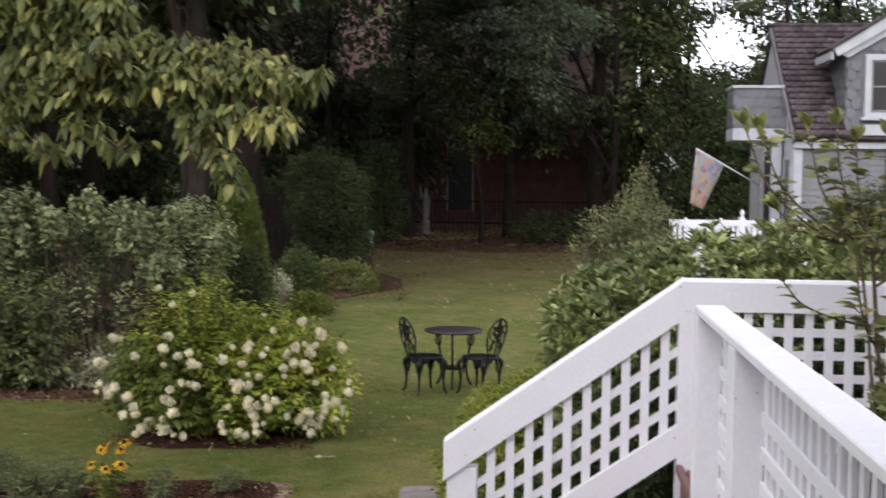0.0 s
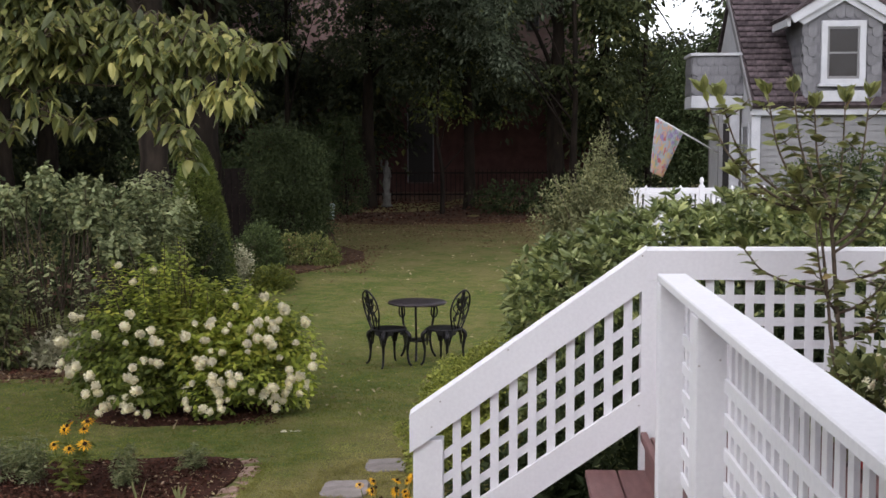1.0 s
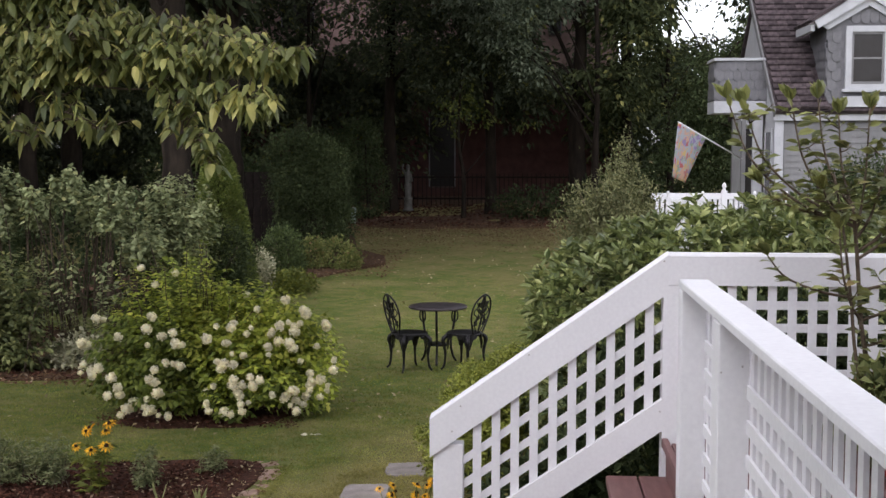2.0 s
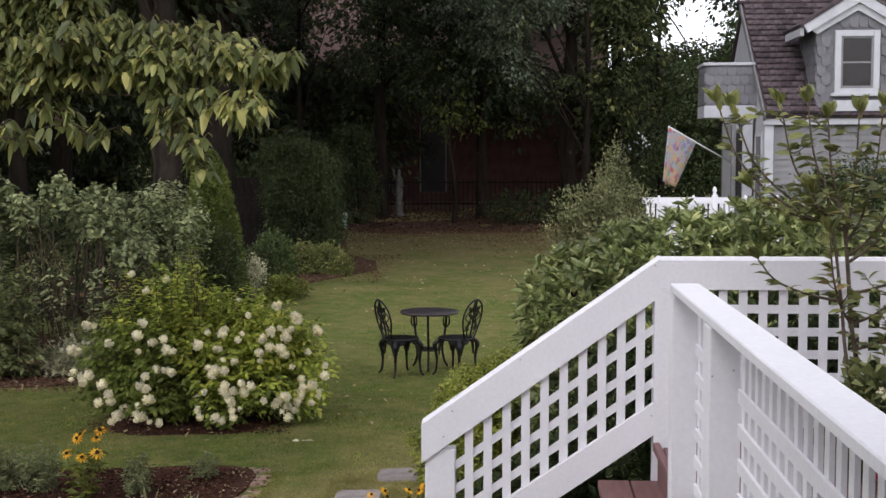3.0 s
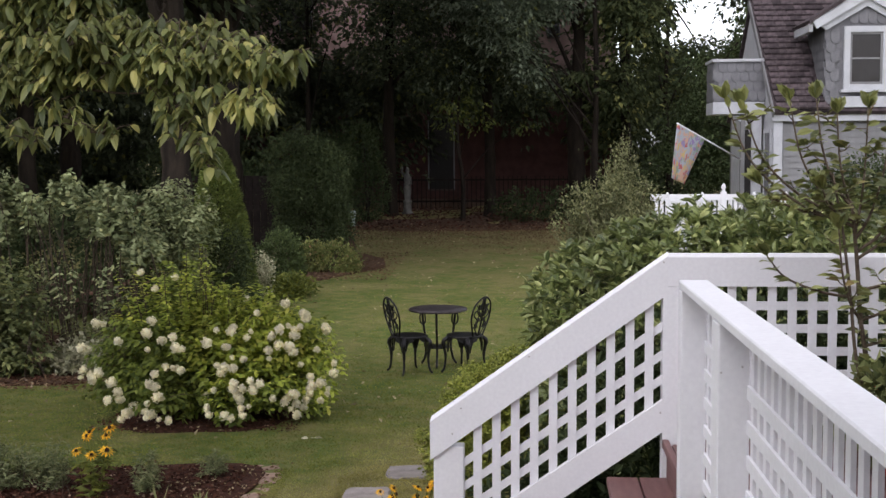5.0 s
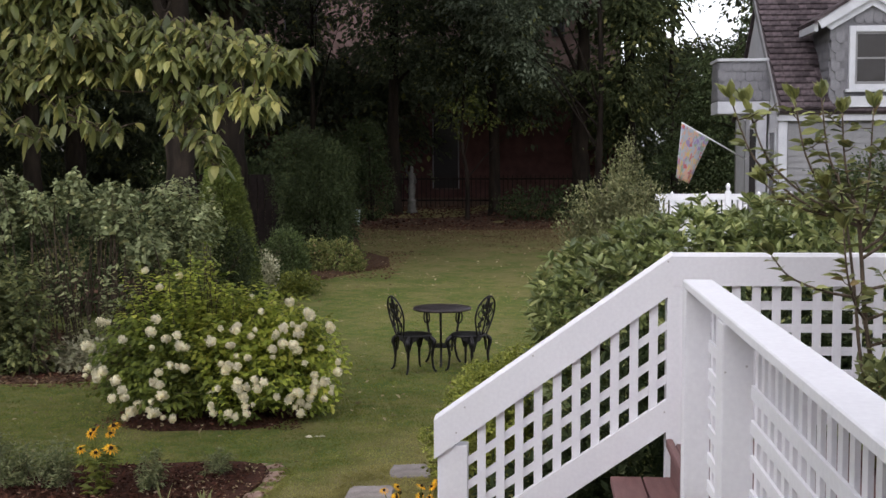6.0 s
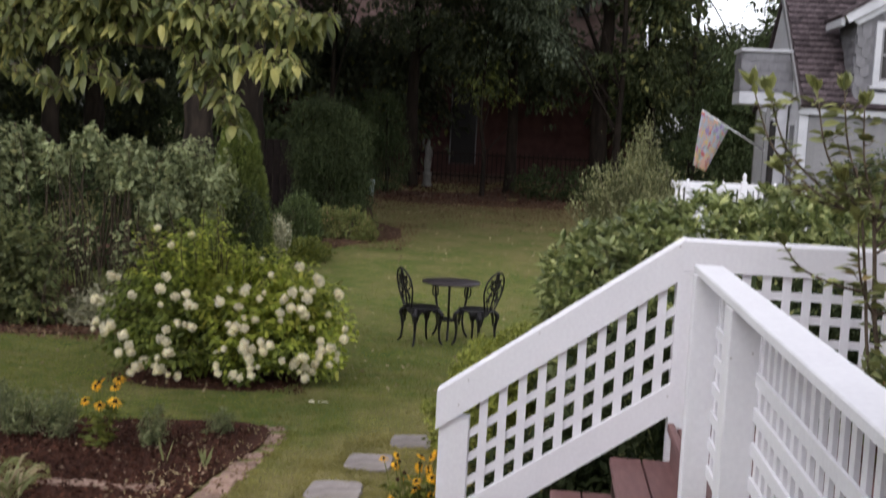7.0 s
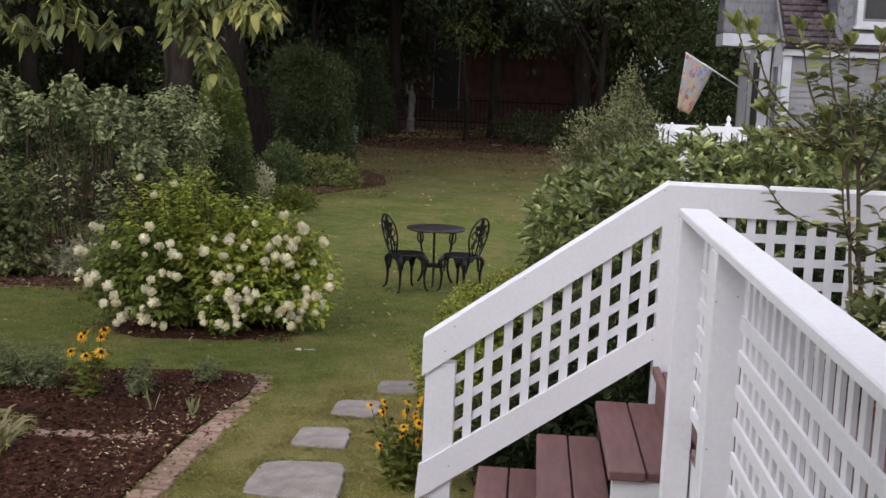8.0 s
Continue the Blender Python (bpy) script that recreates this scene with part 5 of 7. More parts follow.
# ---- young potted tree on the deck ----
def potted_tree():
    r2, rng = random.Random(61), np.random.default_rng(61)
    ox, oy = 0.80, -0.42
    t = thing("potted_tree", (ox, oy, DECK), "slender young leafy tree in a pot on the deck", "potted plant")
    part("pot", lathe(bmesh.new(), [(.10, 0), (.12, .02), (.15, .18), (.16, .19), (.16, .22), (.14, .22), (.135, .19), (.02, .185)], 24), M_TERRA, t, "dark red pot")
    trunk = [(-.02, 0, .17), (-.046, .01, .45), (-.072, 0, .6), (-.09, .01, .85), (-.114, 0, 1.06)]
    part("trunk", tube(bmesh.new(), spline(trunk, 5), [.0115 - .0002 * i for i in range(21)], 7), M_TWIG, t)
    second = [(-.03, -.03, .17), (-.10, -.05, .45), (-.128, -.05, .7), (-.16, -.03, .98), (-.2, -.02, 1.2)]
    part("trunk", tube(bmesh.new(), spline(second, 5), [.0085 - .0002 * i for i in range(21)], 6), M_TWIG, t)
    limbs = []
    line = spline(trunk, 8)

    def limb(h, dx, dy, top):
        """A limb that leaves the trunk at height h, reaches out and then turns up to its tip."""
        s = min(line, key=lambda p: abs(p.z - h))
        e = Vector((s.x + dx, s.y + dy, top))
        mid = [Vector((s.x + dx * a, s.y + dy * a, s.z + (top - s.z) * b)) for a, b in ((.42, .18), (.8, .52))]
        limbs.append([s] + mid + [e])

    limb(.68, -.39, -.10, .87)
    limb(1.06, -.146, .02, 1.50)
    limb(1.00, -.266, -.02, 1.49)
    limb(1.06, -.06, .03, 1.44)
    limb(.95, .05, .02, 1.46)
    limb(.92, .143, .02, 1.48)
    limb(.98, -.52, 0, 1.50)
    limb(1.02, -.446, .03, 1.48)
    limb(.85, .31, .02, 1.40)
    limb(.72, .34, -.06, .98)
    limb(.60, .23, .02, .82)
    limb(.60, -.125, -.12, .98)
    limb(1.00, -.16, -.14, 1.14)
    limb(.88, .215, -.02, 1.30)
    limb(.50, .14, -.06, .62)
    limb(1.02, -.39, -.08, 1.16)
    P, D, L = [], [], []
    for i, b in enumerate(limbs):
        pts = spline(b, 7)
        n = len(pts)
        part("branch", tube(bmesh.new(), pts, [.0075 - .0045 * k / (n - 1) for k in range(n)], 5), M_TWIG, t)
        for k in range(4, n):
            d = (pts[min(k + 1, n - 1)] - pts[k - 1]).normalized()
            for _ in range(3 if k < n - 1 else 14):
                if r2.random() < (1 if k == n - 1 else (.6 if i else .3)):
                    a = r2.uniform(0, 6.28)
                    s = Vector((math.cos(a), math.sin(a), 0))
                    P.append(pts[k])
                    D.append(d * (1.3 if k >= n - 2 else .4) + s * (.6 if k >= n - 2 else 1.0) + Vector((0, 0, .3 if k >= n - 2 else .1)))
                    L.append((.097 if k == n - 1 else .074) * r2.uniform(.65, 1.2))
    for b in limbs[1:]:
        pts = spline(b, 6)
        for k in range(4, len(pts), 3):
            a = r2.uniform(0, 6.28)
            q = pts[k] + Vector((math.cos(a) * .8, math.sin(a) * .5, r2.uniform(0, .7))) * r2.uniform(.07, .13)
            part("twig", tube(bmesh.new(), [pts[k], pts[k].lerp(q, .5) + Vector((0, 0, -.008)), q], [.003, .0025, .002], 4), M_TWIG, t)
            for j in range(4):
                c = r2.uniform(0, 6.28)
                P.append(pts[k].lerp(q, .5 + .5 * j / 5))
                D.append((q - pts[k]).normalized() * .6 + Vector((math.cos(c), math.sin(c), r2.uniform(-.3, .5))))
                L.append(.074 * r2.uniform(.6, 1.2))
    L = np.array(L)
    part("foliage", leaves("foliage", np.array(P), np.array(D), L, L * .38, G_POT, rng, .25, True), None, t)


potted_tree()


def geranium():
    t = thing("geranium_pot", (0.88, -.60, DECK), "potted red and white flowers on the deck", "potted plant")
    rng = np.random.default_rng(62)
    part("pot", lathe(bmesh.new(), [(.09, 0), (.11, .02), (.13, .14), (.14, .15), (.14, .17), (.12, .17), (.02, .15)], 22), M_REDPOT, t, "bright red pot")
    P, O = crown_points([(0, 0, .28, .25, .22, .15)], 150, 10, .04, rng)
    part("foliage", leaves("foliage", P, O + rng.normal(size=P.shape) * .5, .06, .05, G_BORDERDARK, rng), None, t)
    r2 = random.Random(3)
    reds, whites = blob_mesh("bloom", 22, .02, .016, G_RED, 1), blob_mesh("bloom", 26, .026, .02, G_PETAL, 2)
    for k in range(26):
        a, r = r2.uniform(0, 6.28), .26 * r2.random() ** .5
        ob = part("bloom", whites if k % 3 else reds, None, t)
        ob.location = (r * math.cos(a), r * math.sin(a), .405 - r * .35 + r2.uniform(-.04, .05))


geranium()


# ---- yellow coneflowers and bed plants ----
def daisy_meshes():
    n = 12
    a = np.arange(n) * 2 * np.pi / n
    D = np.stack([np.cos(a), np.sin(a), np.full(n, -.12)], 1)
    pet = leaves("petals", D * .006, D, .028, .011, G_YELLOW, np.random.default_rng(1), .1)
    eye = bmesh.new()
    lathe(eye, [(.004, -.002), (.0085, 0), (.0078, .007), (.003, .012)], 9)
    me = bpy.data.meshes.new("eye")
    eye.to_mesh(me)
    eye.free()
    me.materials.append(M_CONE)
    return pet, me


PETALS, EYE_MESH = daisy_meshes()


def coneflowers(at, count, spread, height, seed, label, low=.75, size=1.15, seedheads=0):
    r2, rng = random.Random(seed), np.random.default_rng(seed)
    t = thing("coneflower_clump", (at[0], at[1], ground_z(at[1])), label, "flowers")
    P, D = [], []
    for k in range(count):
        top = Vector((r2.gauss(0, spread), r2.gauss(0, spread * .8), height * r2.uniform(low, 1.12)))
        foot = Vector((top.x * .4, top.y * .4, -.02))
        pts = spline([foot, foot.lerp(top, .5) + Vector((r2.uniform(-.03, .03), r2.uniform(-.03, .03), .02)), top], 5)
        part("stem", tube(bmesh.new(), pts, .003, 4), G_BOX, t)
        fl = part("flower", PETALS, None, t)
        fl.matrix_basis = Matrix.Translation(top) @ pose(0, 0, 0, r2.uniform(10, 65), r2.uniform(-30, 30), r2.uniform(-60, 60)) @ Matrix.Scale(size * r2.uniform(.85, 1.15), 4)
        part("eye", EYE_MESH, None, fl)
        for j in range(14):
            P.append(foot.lerp(top, r2.uniform(.02, .75)) + Vector((r2.uniform(-.03, .03), r2.uniform(-.03, .03), 0)))
            a = r2.uniform(0, 6.28)
            D.append((math.cos(a), math.sin(a), r2.uniform(.1, .9)))
    for k in range(seedheads):
        top = Vector((r2.gauss(0, spread), r2.gauss(0, spread * .8), height * r2.uniform(low, 1.05)))
        part("stem", tube(bmesh.new(), [(top.x * .4, top.y * .4, -.02), top], .0025, 4), G_BOX, t)
        part("seed_head", EYE_MESH, None, t).matrix_basis = Matrix.Translation(top) @ Matrix.Scale(1.3, 4)
    part("foliage", leaves("foliage", np.array(P), np.array(D), .09, .03, G_BOX, rng, .4), None, t)


coneflowers((-3.40, 1.9), 7, .085, .40, 77, "yellow black-eyed flowers standing in the mulch bed", .62, 1.45)
coneflowers((-1.20, 0.62), 24, .075, .41, 72, "yellow black-eyed flowers beside the stair post", .5, .9, 9)
for x, y, high, wide, count, seed, text in (
        (-3.08, 1.98, .30, .11, 60, 73, "feathery grey-green plant in the mulch"), (-2.78, 2.42, .2, .14, 46, 74, "low feathery grey-green plant at the bed's edge"),
        (-3.72, 2.0, .36, .16, 90, 75, "soft grey-green perennial at the bed's edge"), (-4.0, 2.05, .32, .2, 100, 76, "soft grey-green perennial at the bed's edge"),
        (-4.3, 2.2, .36, .22, 100, 78, "soft grey-green perennial at the bed's edge")):
    leafy_bush("bed_plant", (x, y), [(0, 0, high * .55, wide, wide, high * .45), (wide * .4, 0, high * .8, wide * .4, wide * .5, high * .3)], count, 16, .04, .28, G_BEDGREY, text, "plant", seed,
               arch=.05, bare=.2, base_r=.06, hollow=.5, fall=.0, fine=False, stem_count=7, stem_r=.003)


def daylily(x, y, n, h, seed):
    rng = np.random.default_rng(seed)
    t = thing("daylily", (x, y, ground_z(y) + .015), "clump of long arching green and straw leaves", "plant", "clumps at the bed's side")
    a = rng.random(n) * 6.283
    D = np.stack([np.cos(a) * .5, np.sin(a) * .5, np.ones(n)], 1)
    for k, mat in ((0, G_BED), (1, G_DRY)):
        m = slice(0, n * 3 // 4) if not k else slice(n * 3 // 4, n)
        P = rng.normal(size=(len(a[m]), 3)) * [.05, .05, 0]
        for p, d in zip(P, D[m]):
            part("blade", leaves("blade", p[None], d[None], h * rng.uniform(.6, 1.15), .02, mat, rng, .55, True), None, t)


daylily(-3.42, .62, 40, .42, 3)
daylily(-3.6, .85, 34, .4, 5)
daylily(-3.62, .2, 44, .45, 4)


def sprout(x, y, n, h, seed):
    rng = np.random.default_rng(seed)
    t = thing("sprout", (x, y, ground_z(y) + .015), "small fan of green blade leaves in mulch", "plant", "sprouts in the mulch bed")
    D = np.stack([rng.uniform(-.45, .45, n), rng.uniform(-.2, .2, n), np.ones(n)], 1)
    for d in D:
        part("blade", leaves("blade", rng.normal(size=(1, 3)) * [.012, .012, 0], d[None], h * rng.uniform(.7, 1.1), .016, G_BED, rng, .05, True, up=np.array([0, -1.0, 0])), None, t)


sprout(-2.615, 1.60, 7, .14, 1)
sprout(-2.87, 1.61, 3, .17, 2)


# ---- big trees ----
def wood_tree(x, y, r, height, blobs, n, leaf, seed, label, lean=(0, 0), trunk_mat=None, leaf_mat=None, lid=None, gaps=()):
    rng, r2 = np.random.default_rng(seed), random.Random(seed)
    z = ground_z(y)
    t = thing("tree", (x, y, z), label, "tree", "trees of the wood")
    pts = spline([(0, 0, -.2), (lean[0] * .2 + r2.uniform(-.06, .06), lean[1] * .2, height * .25), (lean[0] * .5 + r2.uniform(-.14, .14), lean[1] * .5, height * .5), (lean[0], lean[1], height)], 9)
    m = len(pts)
    bm = tube(bmesh.new(), pts, [r * (1.35 if k == 0 else 1.0 - .6 * k / (m - 1)) * (1 + .08 * math.sin(k * 2.3 + seed)) for k in range(m)], 14)
    for v in bm.verts:
        a = math.atan2(v.co.y, v.co.x)
        v.co.x *= 1 + .07 * math.sin(a * 3 + v.co.z * 1.7)
        v.co.y *= 1 + .07 * math.sin(a * 4 + v.co.z * 2.3)
    part("trunk", bm, trunk_mat or M_BARK, t)
    if blobs:
        for b in blobs[:5]:
            p = pts[r2.randint(m // 3, m - 2)]
            q = Vector(b[:3])
            part("limb", tube(bmesh.new(), spline([p, p.lerp(q, .5) + Vector((0, 0, .3)), q], 5), [r * .3 * (1 - .08 * k) for k in range(11)], 6), M_BARK, t)
        P, D, up = spray_crown(blobs, n // 26, 26, leaf * 3.4, rng, .3, holes=[(gx - x, gy - y, gz - z, gr) for gx, gy, gz, gr in gaps])
        L = leaf * rng.uniform(.6, 1.3, len(P))
        part("crown", leaves("crown", P, D, L, L * .6, leaf_mat or G_WOOD, rng, .25, False, up), None, t)
    # lid: canopy above the view, added to shade the wood and far lawn
    if lid:
        P, O = crown_points(lid, 290, 10, .7, rng, .2)
        part("upper_crown", leaves("upper_crown", P, rng.normal(size=P.shape) + np.array([0, 0, -.3]), .55, .4, leaf_mat or G_WOOD, rng, .2), None, t)
    return t


M_BARKG = surface("grey_bark", (0.011, 0.008, 0.006), (0.035, 0.026, 0.019), 7, 0.9, 1.0, 24, stretch=(1, 1, 0.25))
# These two crowns sit above the view, thickened to shade shrubs and lawn.
forked = wood_tree(-6.24, 13.2, .28, 9, [(0, 0, 7.2, 3, 2.4, 1.6), (-1, 1, 6, 2.2, 2, 1.2), (1.4, .6, 6.6, 2, 2, 1.2), (2.2, 1.5, 7.4, 2.2, 2.4, 1.0)], 22000, .19, 81, "tall tree with a knobbly grey-brown trunk", trunk_mat=M_BARKG)
knot = tube(bmesh.new(), [(-.13 + .075 * math.cos(a), -.265 + .02 * math.sin(a), 4.55 + .17 * math.sin(a) - .04 * math.cos(a)) for a in [k * .41888 for k in range(16)]], .028, 6)
part("knot", knot, M_BARKG, forked, "oval scar of a lost limb")
part("limb", tube(bmesh.new(), spline([(.02, -.03, 3.6), (-.2, -.05, 4.3), (-.5, 0, 5.2), (-.9, .1, 6.4)], 5), [.16 - .006 * k for k in range(16)], 10), M_BARKG, forked)
wood_tree(-6.15, 16.0, .36, 11, [(0, 0, 8.4, 3.2, 2.6, 2), (-.6, 1.5, 6.6, 2.4, 2, 1.2), (-2.4, 1, 6.0, 2.0, 2, 1.2), (2.4, -.5, 7.6, 2.4, 2.4, 1.0)], 26000, .19, 82, "tall tree with a thick dark trunk", lid=[(0, 2, 8.8, 4.2, 4.5, 1.2), (2.5, 3, 9.2, 3, 3.5, 1)])
TREES = [
    (-4.5, 27.5, .20, 0, "tall dark tree at the lawn's end"), (-1.75, 27.4, .17, 1, "slim dark tree at the lawn's end"), (0.62, 26.2, .26, 2, "tall dark tree beside the lawn"),
    (1.85, 26.4, .17, 3, "slim dark tree beside the lawn"), (-8.6, 24.5, .25, 4, "dark tree in the wood"), (-11.5, 22.0, .28, 5, "dark tree in the wood"),
    (7.4, 29.5, .22, 6, "dark tree behind the cottage"), (-10.2, 30.5, .2, 7, "dark tree in the wood"), (-13.6, 16.0, .26, 8, "dark tree in the wood"),
    (-11.2, 19.0, .22, 9, "dark tree in the wood"), (-15.5, 24.0, .25, 10, "dark tree in the wood"),
]
# openings between the crowns, where the house behind shows through
CROWN_GAPS = [(x + across * d, 26.2 + d, z + .1 * d, r) for x, z, r, across in ((.0, 5.0, .8, .025), (1.25, 4.65, .6, .07), (-5.9, 5.45, .45, -.17)) for d in (-2.4, -1.2, 0, 1.2, 2.4, 3.6)]
for x, y, r, k, text in TREES:
    rr = random.Random(900 + k)
    low = 2.9 if k in (0, 1, 2) else (1.6 if k in (3, 6) else 2.4)
    bl = [(rr.uniform(-1.5, 1.5), rr.uniform(-1.2, 1.2), low + 1.1 + i * .95 + rr.uniform(-.2, .3), rr.uniform(1.5, 2.6), rr.uniform(1.3, 2.2), rr.uniform(.8, 1.2)) for i in range(7)]
    if k == 3:
        bl = [(b[0] * .3 - .05, b[1], b[2], b[3] * .48, b[4], b[5]) for b in bl]
    if k == 2:
        bl = [(b[0] * .4 - 1.7, b[1], b[2], b[3] * .6, b[4], b[5]) for b in bl]
    if k == 0:
        bl = [(b[0] * .5 + .7, b[1], b[2], b[3] * .7, b[4], b[5]) for b in bl]
    if k == 4:
        bl = [(b[0] * .5 - 1.1, b[1], b[2], b[3] * .7, b[4], b[5]) for b in bl]
    lid = None if k in (1, 2, 3, 4, 6, 7) else [(0, -2.5, 8.6, 3.4, 4.2, 1.0), (0, 1.5, 9.4, 3.2, 3.5, 1.0)] + ([(0, -6.5, 9.2, 3.2, 3.6, .9)] if k == 0 else [])
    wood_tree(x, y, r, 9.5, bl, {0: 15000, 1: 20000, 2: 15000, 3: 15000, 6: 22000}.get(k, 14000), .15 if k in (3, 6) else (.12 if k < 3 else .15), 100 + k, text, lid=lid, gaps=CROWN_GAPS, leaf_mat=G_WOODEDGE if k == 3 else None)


def far_wood():
    """Dense foliage closing the view behind the trees."""
    rng = np.random.default_rng(7)
    blobs = []
    r2 = random.Random(77)
    for x in np.arange(-24, 3.2, 1.7):
        for z in (2.6, 4.6, 6.8, 9.0, 11.2):
            if z < 4 and -5.2 < x < 3 or (4 < z < 8 and (0 < x < .7 or -8.2 < x < -6.5)) or (z > 8 and -10 < x < -5):
                continue
            blobs.append((x + r2.uniform(-.6, .6), 33 + r2.uniform(-1.2, 1.6), z + r2.uniform(-.4, .4), 1.5, 1.2, 1.25))
    for x in np.arange(-9.8, .2, 1.1):
        blobs.append((x, 33 + r2.uniform(-1, 1), 4.0 + r2.uniform(-.3, .3), 1.3, 1.1, .95))
    for x in np.arange(-9.4, -5.6, .9):
        blobs.append((x, 33 + r2.uniform(-1, 1), 5.2 + r2.uniform(-.35, .25), .8, .9, .7))
    for x, z in ((2.7, 3.8), (3.4, 4.7), (4.6, 4.9), (2.2, 3.0), (5.8, 5.0), (3.0, 1.6), (3.2, 3.2), (4.6, 1.4), (4.8, 3.3), (7, 1.6), (4.2, 2.5), (4.4, 4.2), (6, 2.6), (6, 4.2), (7.6, 3), (7.8, 5.2), (9.5, 3.5), (9.5, 6.4), (11, 4), (11, 7.4), (13, 5), (13, 8), (15, 6), (8.6, 7)):
        blobs.append((x, 36, z, 1.6, 1.3, 1.3))
    # Row along the left, mostly out of view, added to block low sky light.
    for y in np.arange(5, 42, 1.9):
        for z in (1.8, 4.0, 6.4, 8.8):
            blobs.append((-17 + r2.uniform(-1, 1), y, z + r2.uniform(-.4, .4), 1.2, 1.5, 1.4))
    for x in np.arange(-25, -12.4, 1.5):
        for z in (1.2, 2.9, 4.6, 6.4, 8.2):
            blobs.append((x + r2.uniform(-.4, .4), 38 + r2.uniform(-.6, .6), z, 1.4, 1.1, 1.2))
    P, D, up = spray_crown(blobs, 8600, 28, .55, rng, .3, holes=[(-13.5, 33, 2.7, .5), (-13.5, 32, 2.65, .4), (-15.2, 38, 3.0, .5), (-7.1, 32, 6.2, .9), (-6.5, 32, 5.6, .5), (-5.9, 32, 6.7, .5), (-5.0, 32, 5.8, .5), (-1.9, 32, 5.9, .4)] + [(gx, gy, gz, gr) for gx, gz, gr in ((.35, 6.1, .95), (.3, 5.2, .8), (2.0, 5.2, .75)) for gy in (30.5, 31.7, 32.9, 34.1, 35.3)])
    L = .19 * rng.uniform(.6, 1.4, len(P))
    ob = part("far_foliage", leaves("far_foliage", P, D, L, L * .65, G_WOOD, rng, .25, False, up), None)
    tagged(ob, "dense dark foliage of the wood behind the garden", "woods", kind="stuff")


far_wood()
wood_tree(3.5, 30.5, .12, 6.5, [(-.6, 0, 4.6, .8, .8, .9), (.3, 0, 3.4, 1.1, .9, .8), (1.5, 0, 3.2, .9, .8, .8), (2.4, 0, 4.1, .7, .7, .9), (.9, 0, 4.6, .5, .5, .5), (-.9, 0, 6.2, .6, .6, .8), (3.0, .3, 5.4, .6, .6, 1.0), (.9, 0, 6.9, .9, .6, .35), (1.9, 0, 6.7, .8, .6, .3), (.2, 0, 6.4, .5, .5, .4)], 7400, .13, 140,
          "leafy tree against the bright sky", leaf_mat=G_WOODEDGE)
wood_tree(4.9, 23.4, .12, 6.2, [(-.1, 0, 4.9, .55, .5, .5), (-.6, 0, 4.2, .7, .6, .6), (-1.2, 0, 3.6, .8, .6, .6), (-1.5, .1, 2.6, .9, .7, .8), (-.5, 0, 3.2, .9, .7, .8), (.3, 0, 4.4, .7, .6, .8), (-1.0, 0, 1.6, 1.0, .7, .9)], 11000, .09, 145,
          "dark dense evergreen tree beside the cottage", leaf_mat=G_DARK)
wood_tree(-2.4, 25.8, .07, 4.4, [(.0, 0, 3.3, .5, .5, .45), (.35, 0, 2.7, .45, .4, .4), (-.4, 0, 2.6, .3, .4, .3), (1.7, 0, 2.4, .3, .4, .15)], 420, .11, 141, "thin understorey tree with sparse leaves coloured as if lit yellow", leaf_mat=G_WOODLIT)
wood_tree(0.95, 25.0, .11, 6.8, [(-2.9, 0, 5.5, .9, .6, .5), (-2.0, .1, 5.2, .8, .6, .5), (-1.2, 0, 5.7, .8, .6, .55), (-2.4, 0, 4.6, .5, .5, .3), (-1.6, 0, 4.2, .6, .5, .4)], 9000, .12, 143, "slim tree with grey-green leaves paled to look hazy", leaf_mat=G_WOODGREY, gaps=CROWN_GAPS)
wood_tree(-7.0, 28.6, .10, 8.0, [(.2, 0, 6.4, .8, .6, .5), (-.5, 0, 5.2, .6, .5, .4), (.8, 0, 5.4, .5, .5, .5), (1.2, 0, 6.9, .6, .6, .5), (-.2, 0, 5.9, .3, .4, .3), (-.6, 0, 6.8, .4, .4, .3)], 1500, .13, 144, "thin dark tree with sparse leaves", gaps=CROWN_GAPS)
shrub("wood_shrub", (-.4, 25.6), [(0, 0, .35, 1.2, .5, .4), (1.6, .2, .5, .9, .5, .5)], 300, 10, .12, .12, .5, G_DARK, "dark low shrubs under the trees", "shrub", 91, stem_count=6)
shrub("wood_shrub", (3.2, 24.0), [(0, 0, 1.0, 1.4, .8, 1.0), (-1.2, 0, .6, .7, .5, .6), (0.6, .2, 1.9, 1.2, .8, .9)], 700, 10, .14, .13, .5, G_DARK, "dark shrubs at the wood's edge", "shrub", 92, stem_count=8)
shrub("wood_shrub", (-6.2, 19.5), [(0, 0, .9, 1.1, .7, .9), (.9, .4, .7, .7, .6, .7), (-1.6, 0, 1.3, 1.1, .7, 1.2)], 800, 10, .13, .12, .5, G_DARK, "dark green shrubs beyond the arborvitae", "shrub", 93, stem_count=8)


# ---- cottage behind the garden ----
CX, CY = 3.47, 15.0


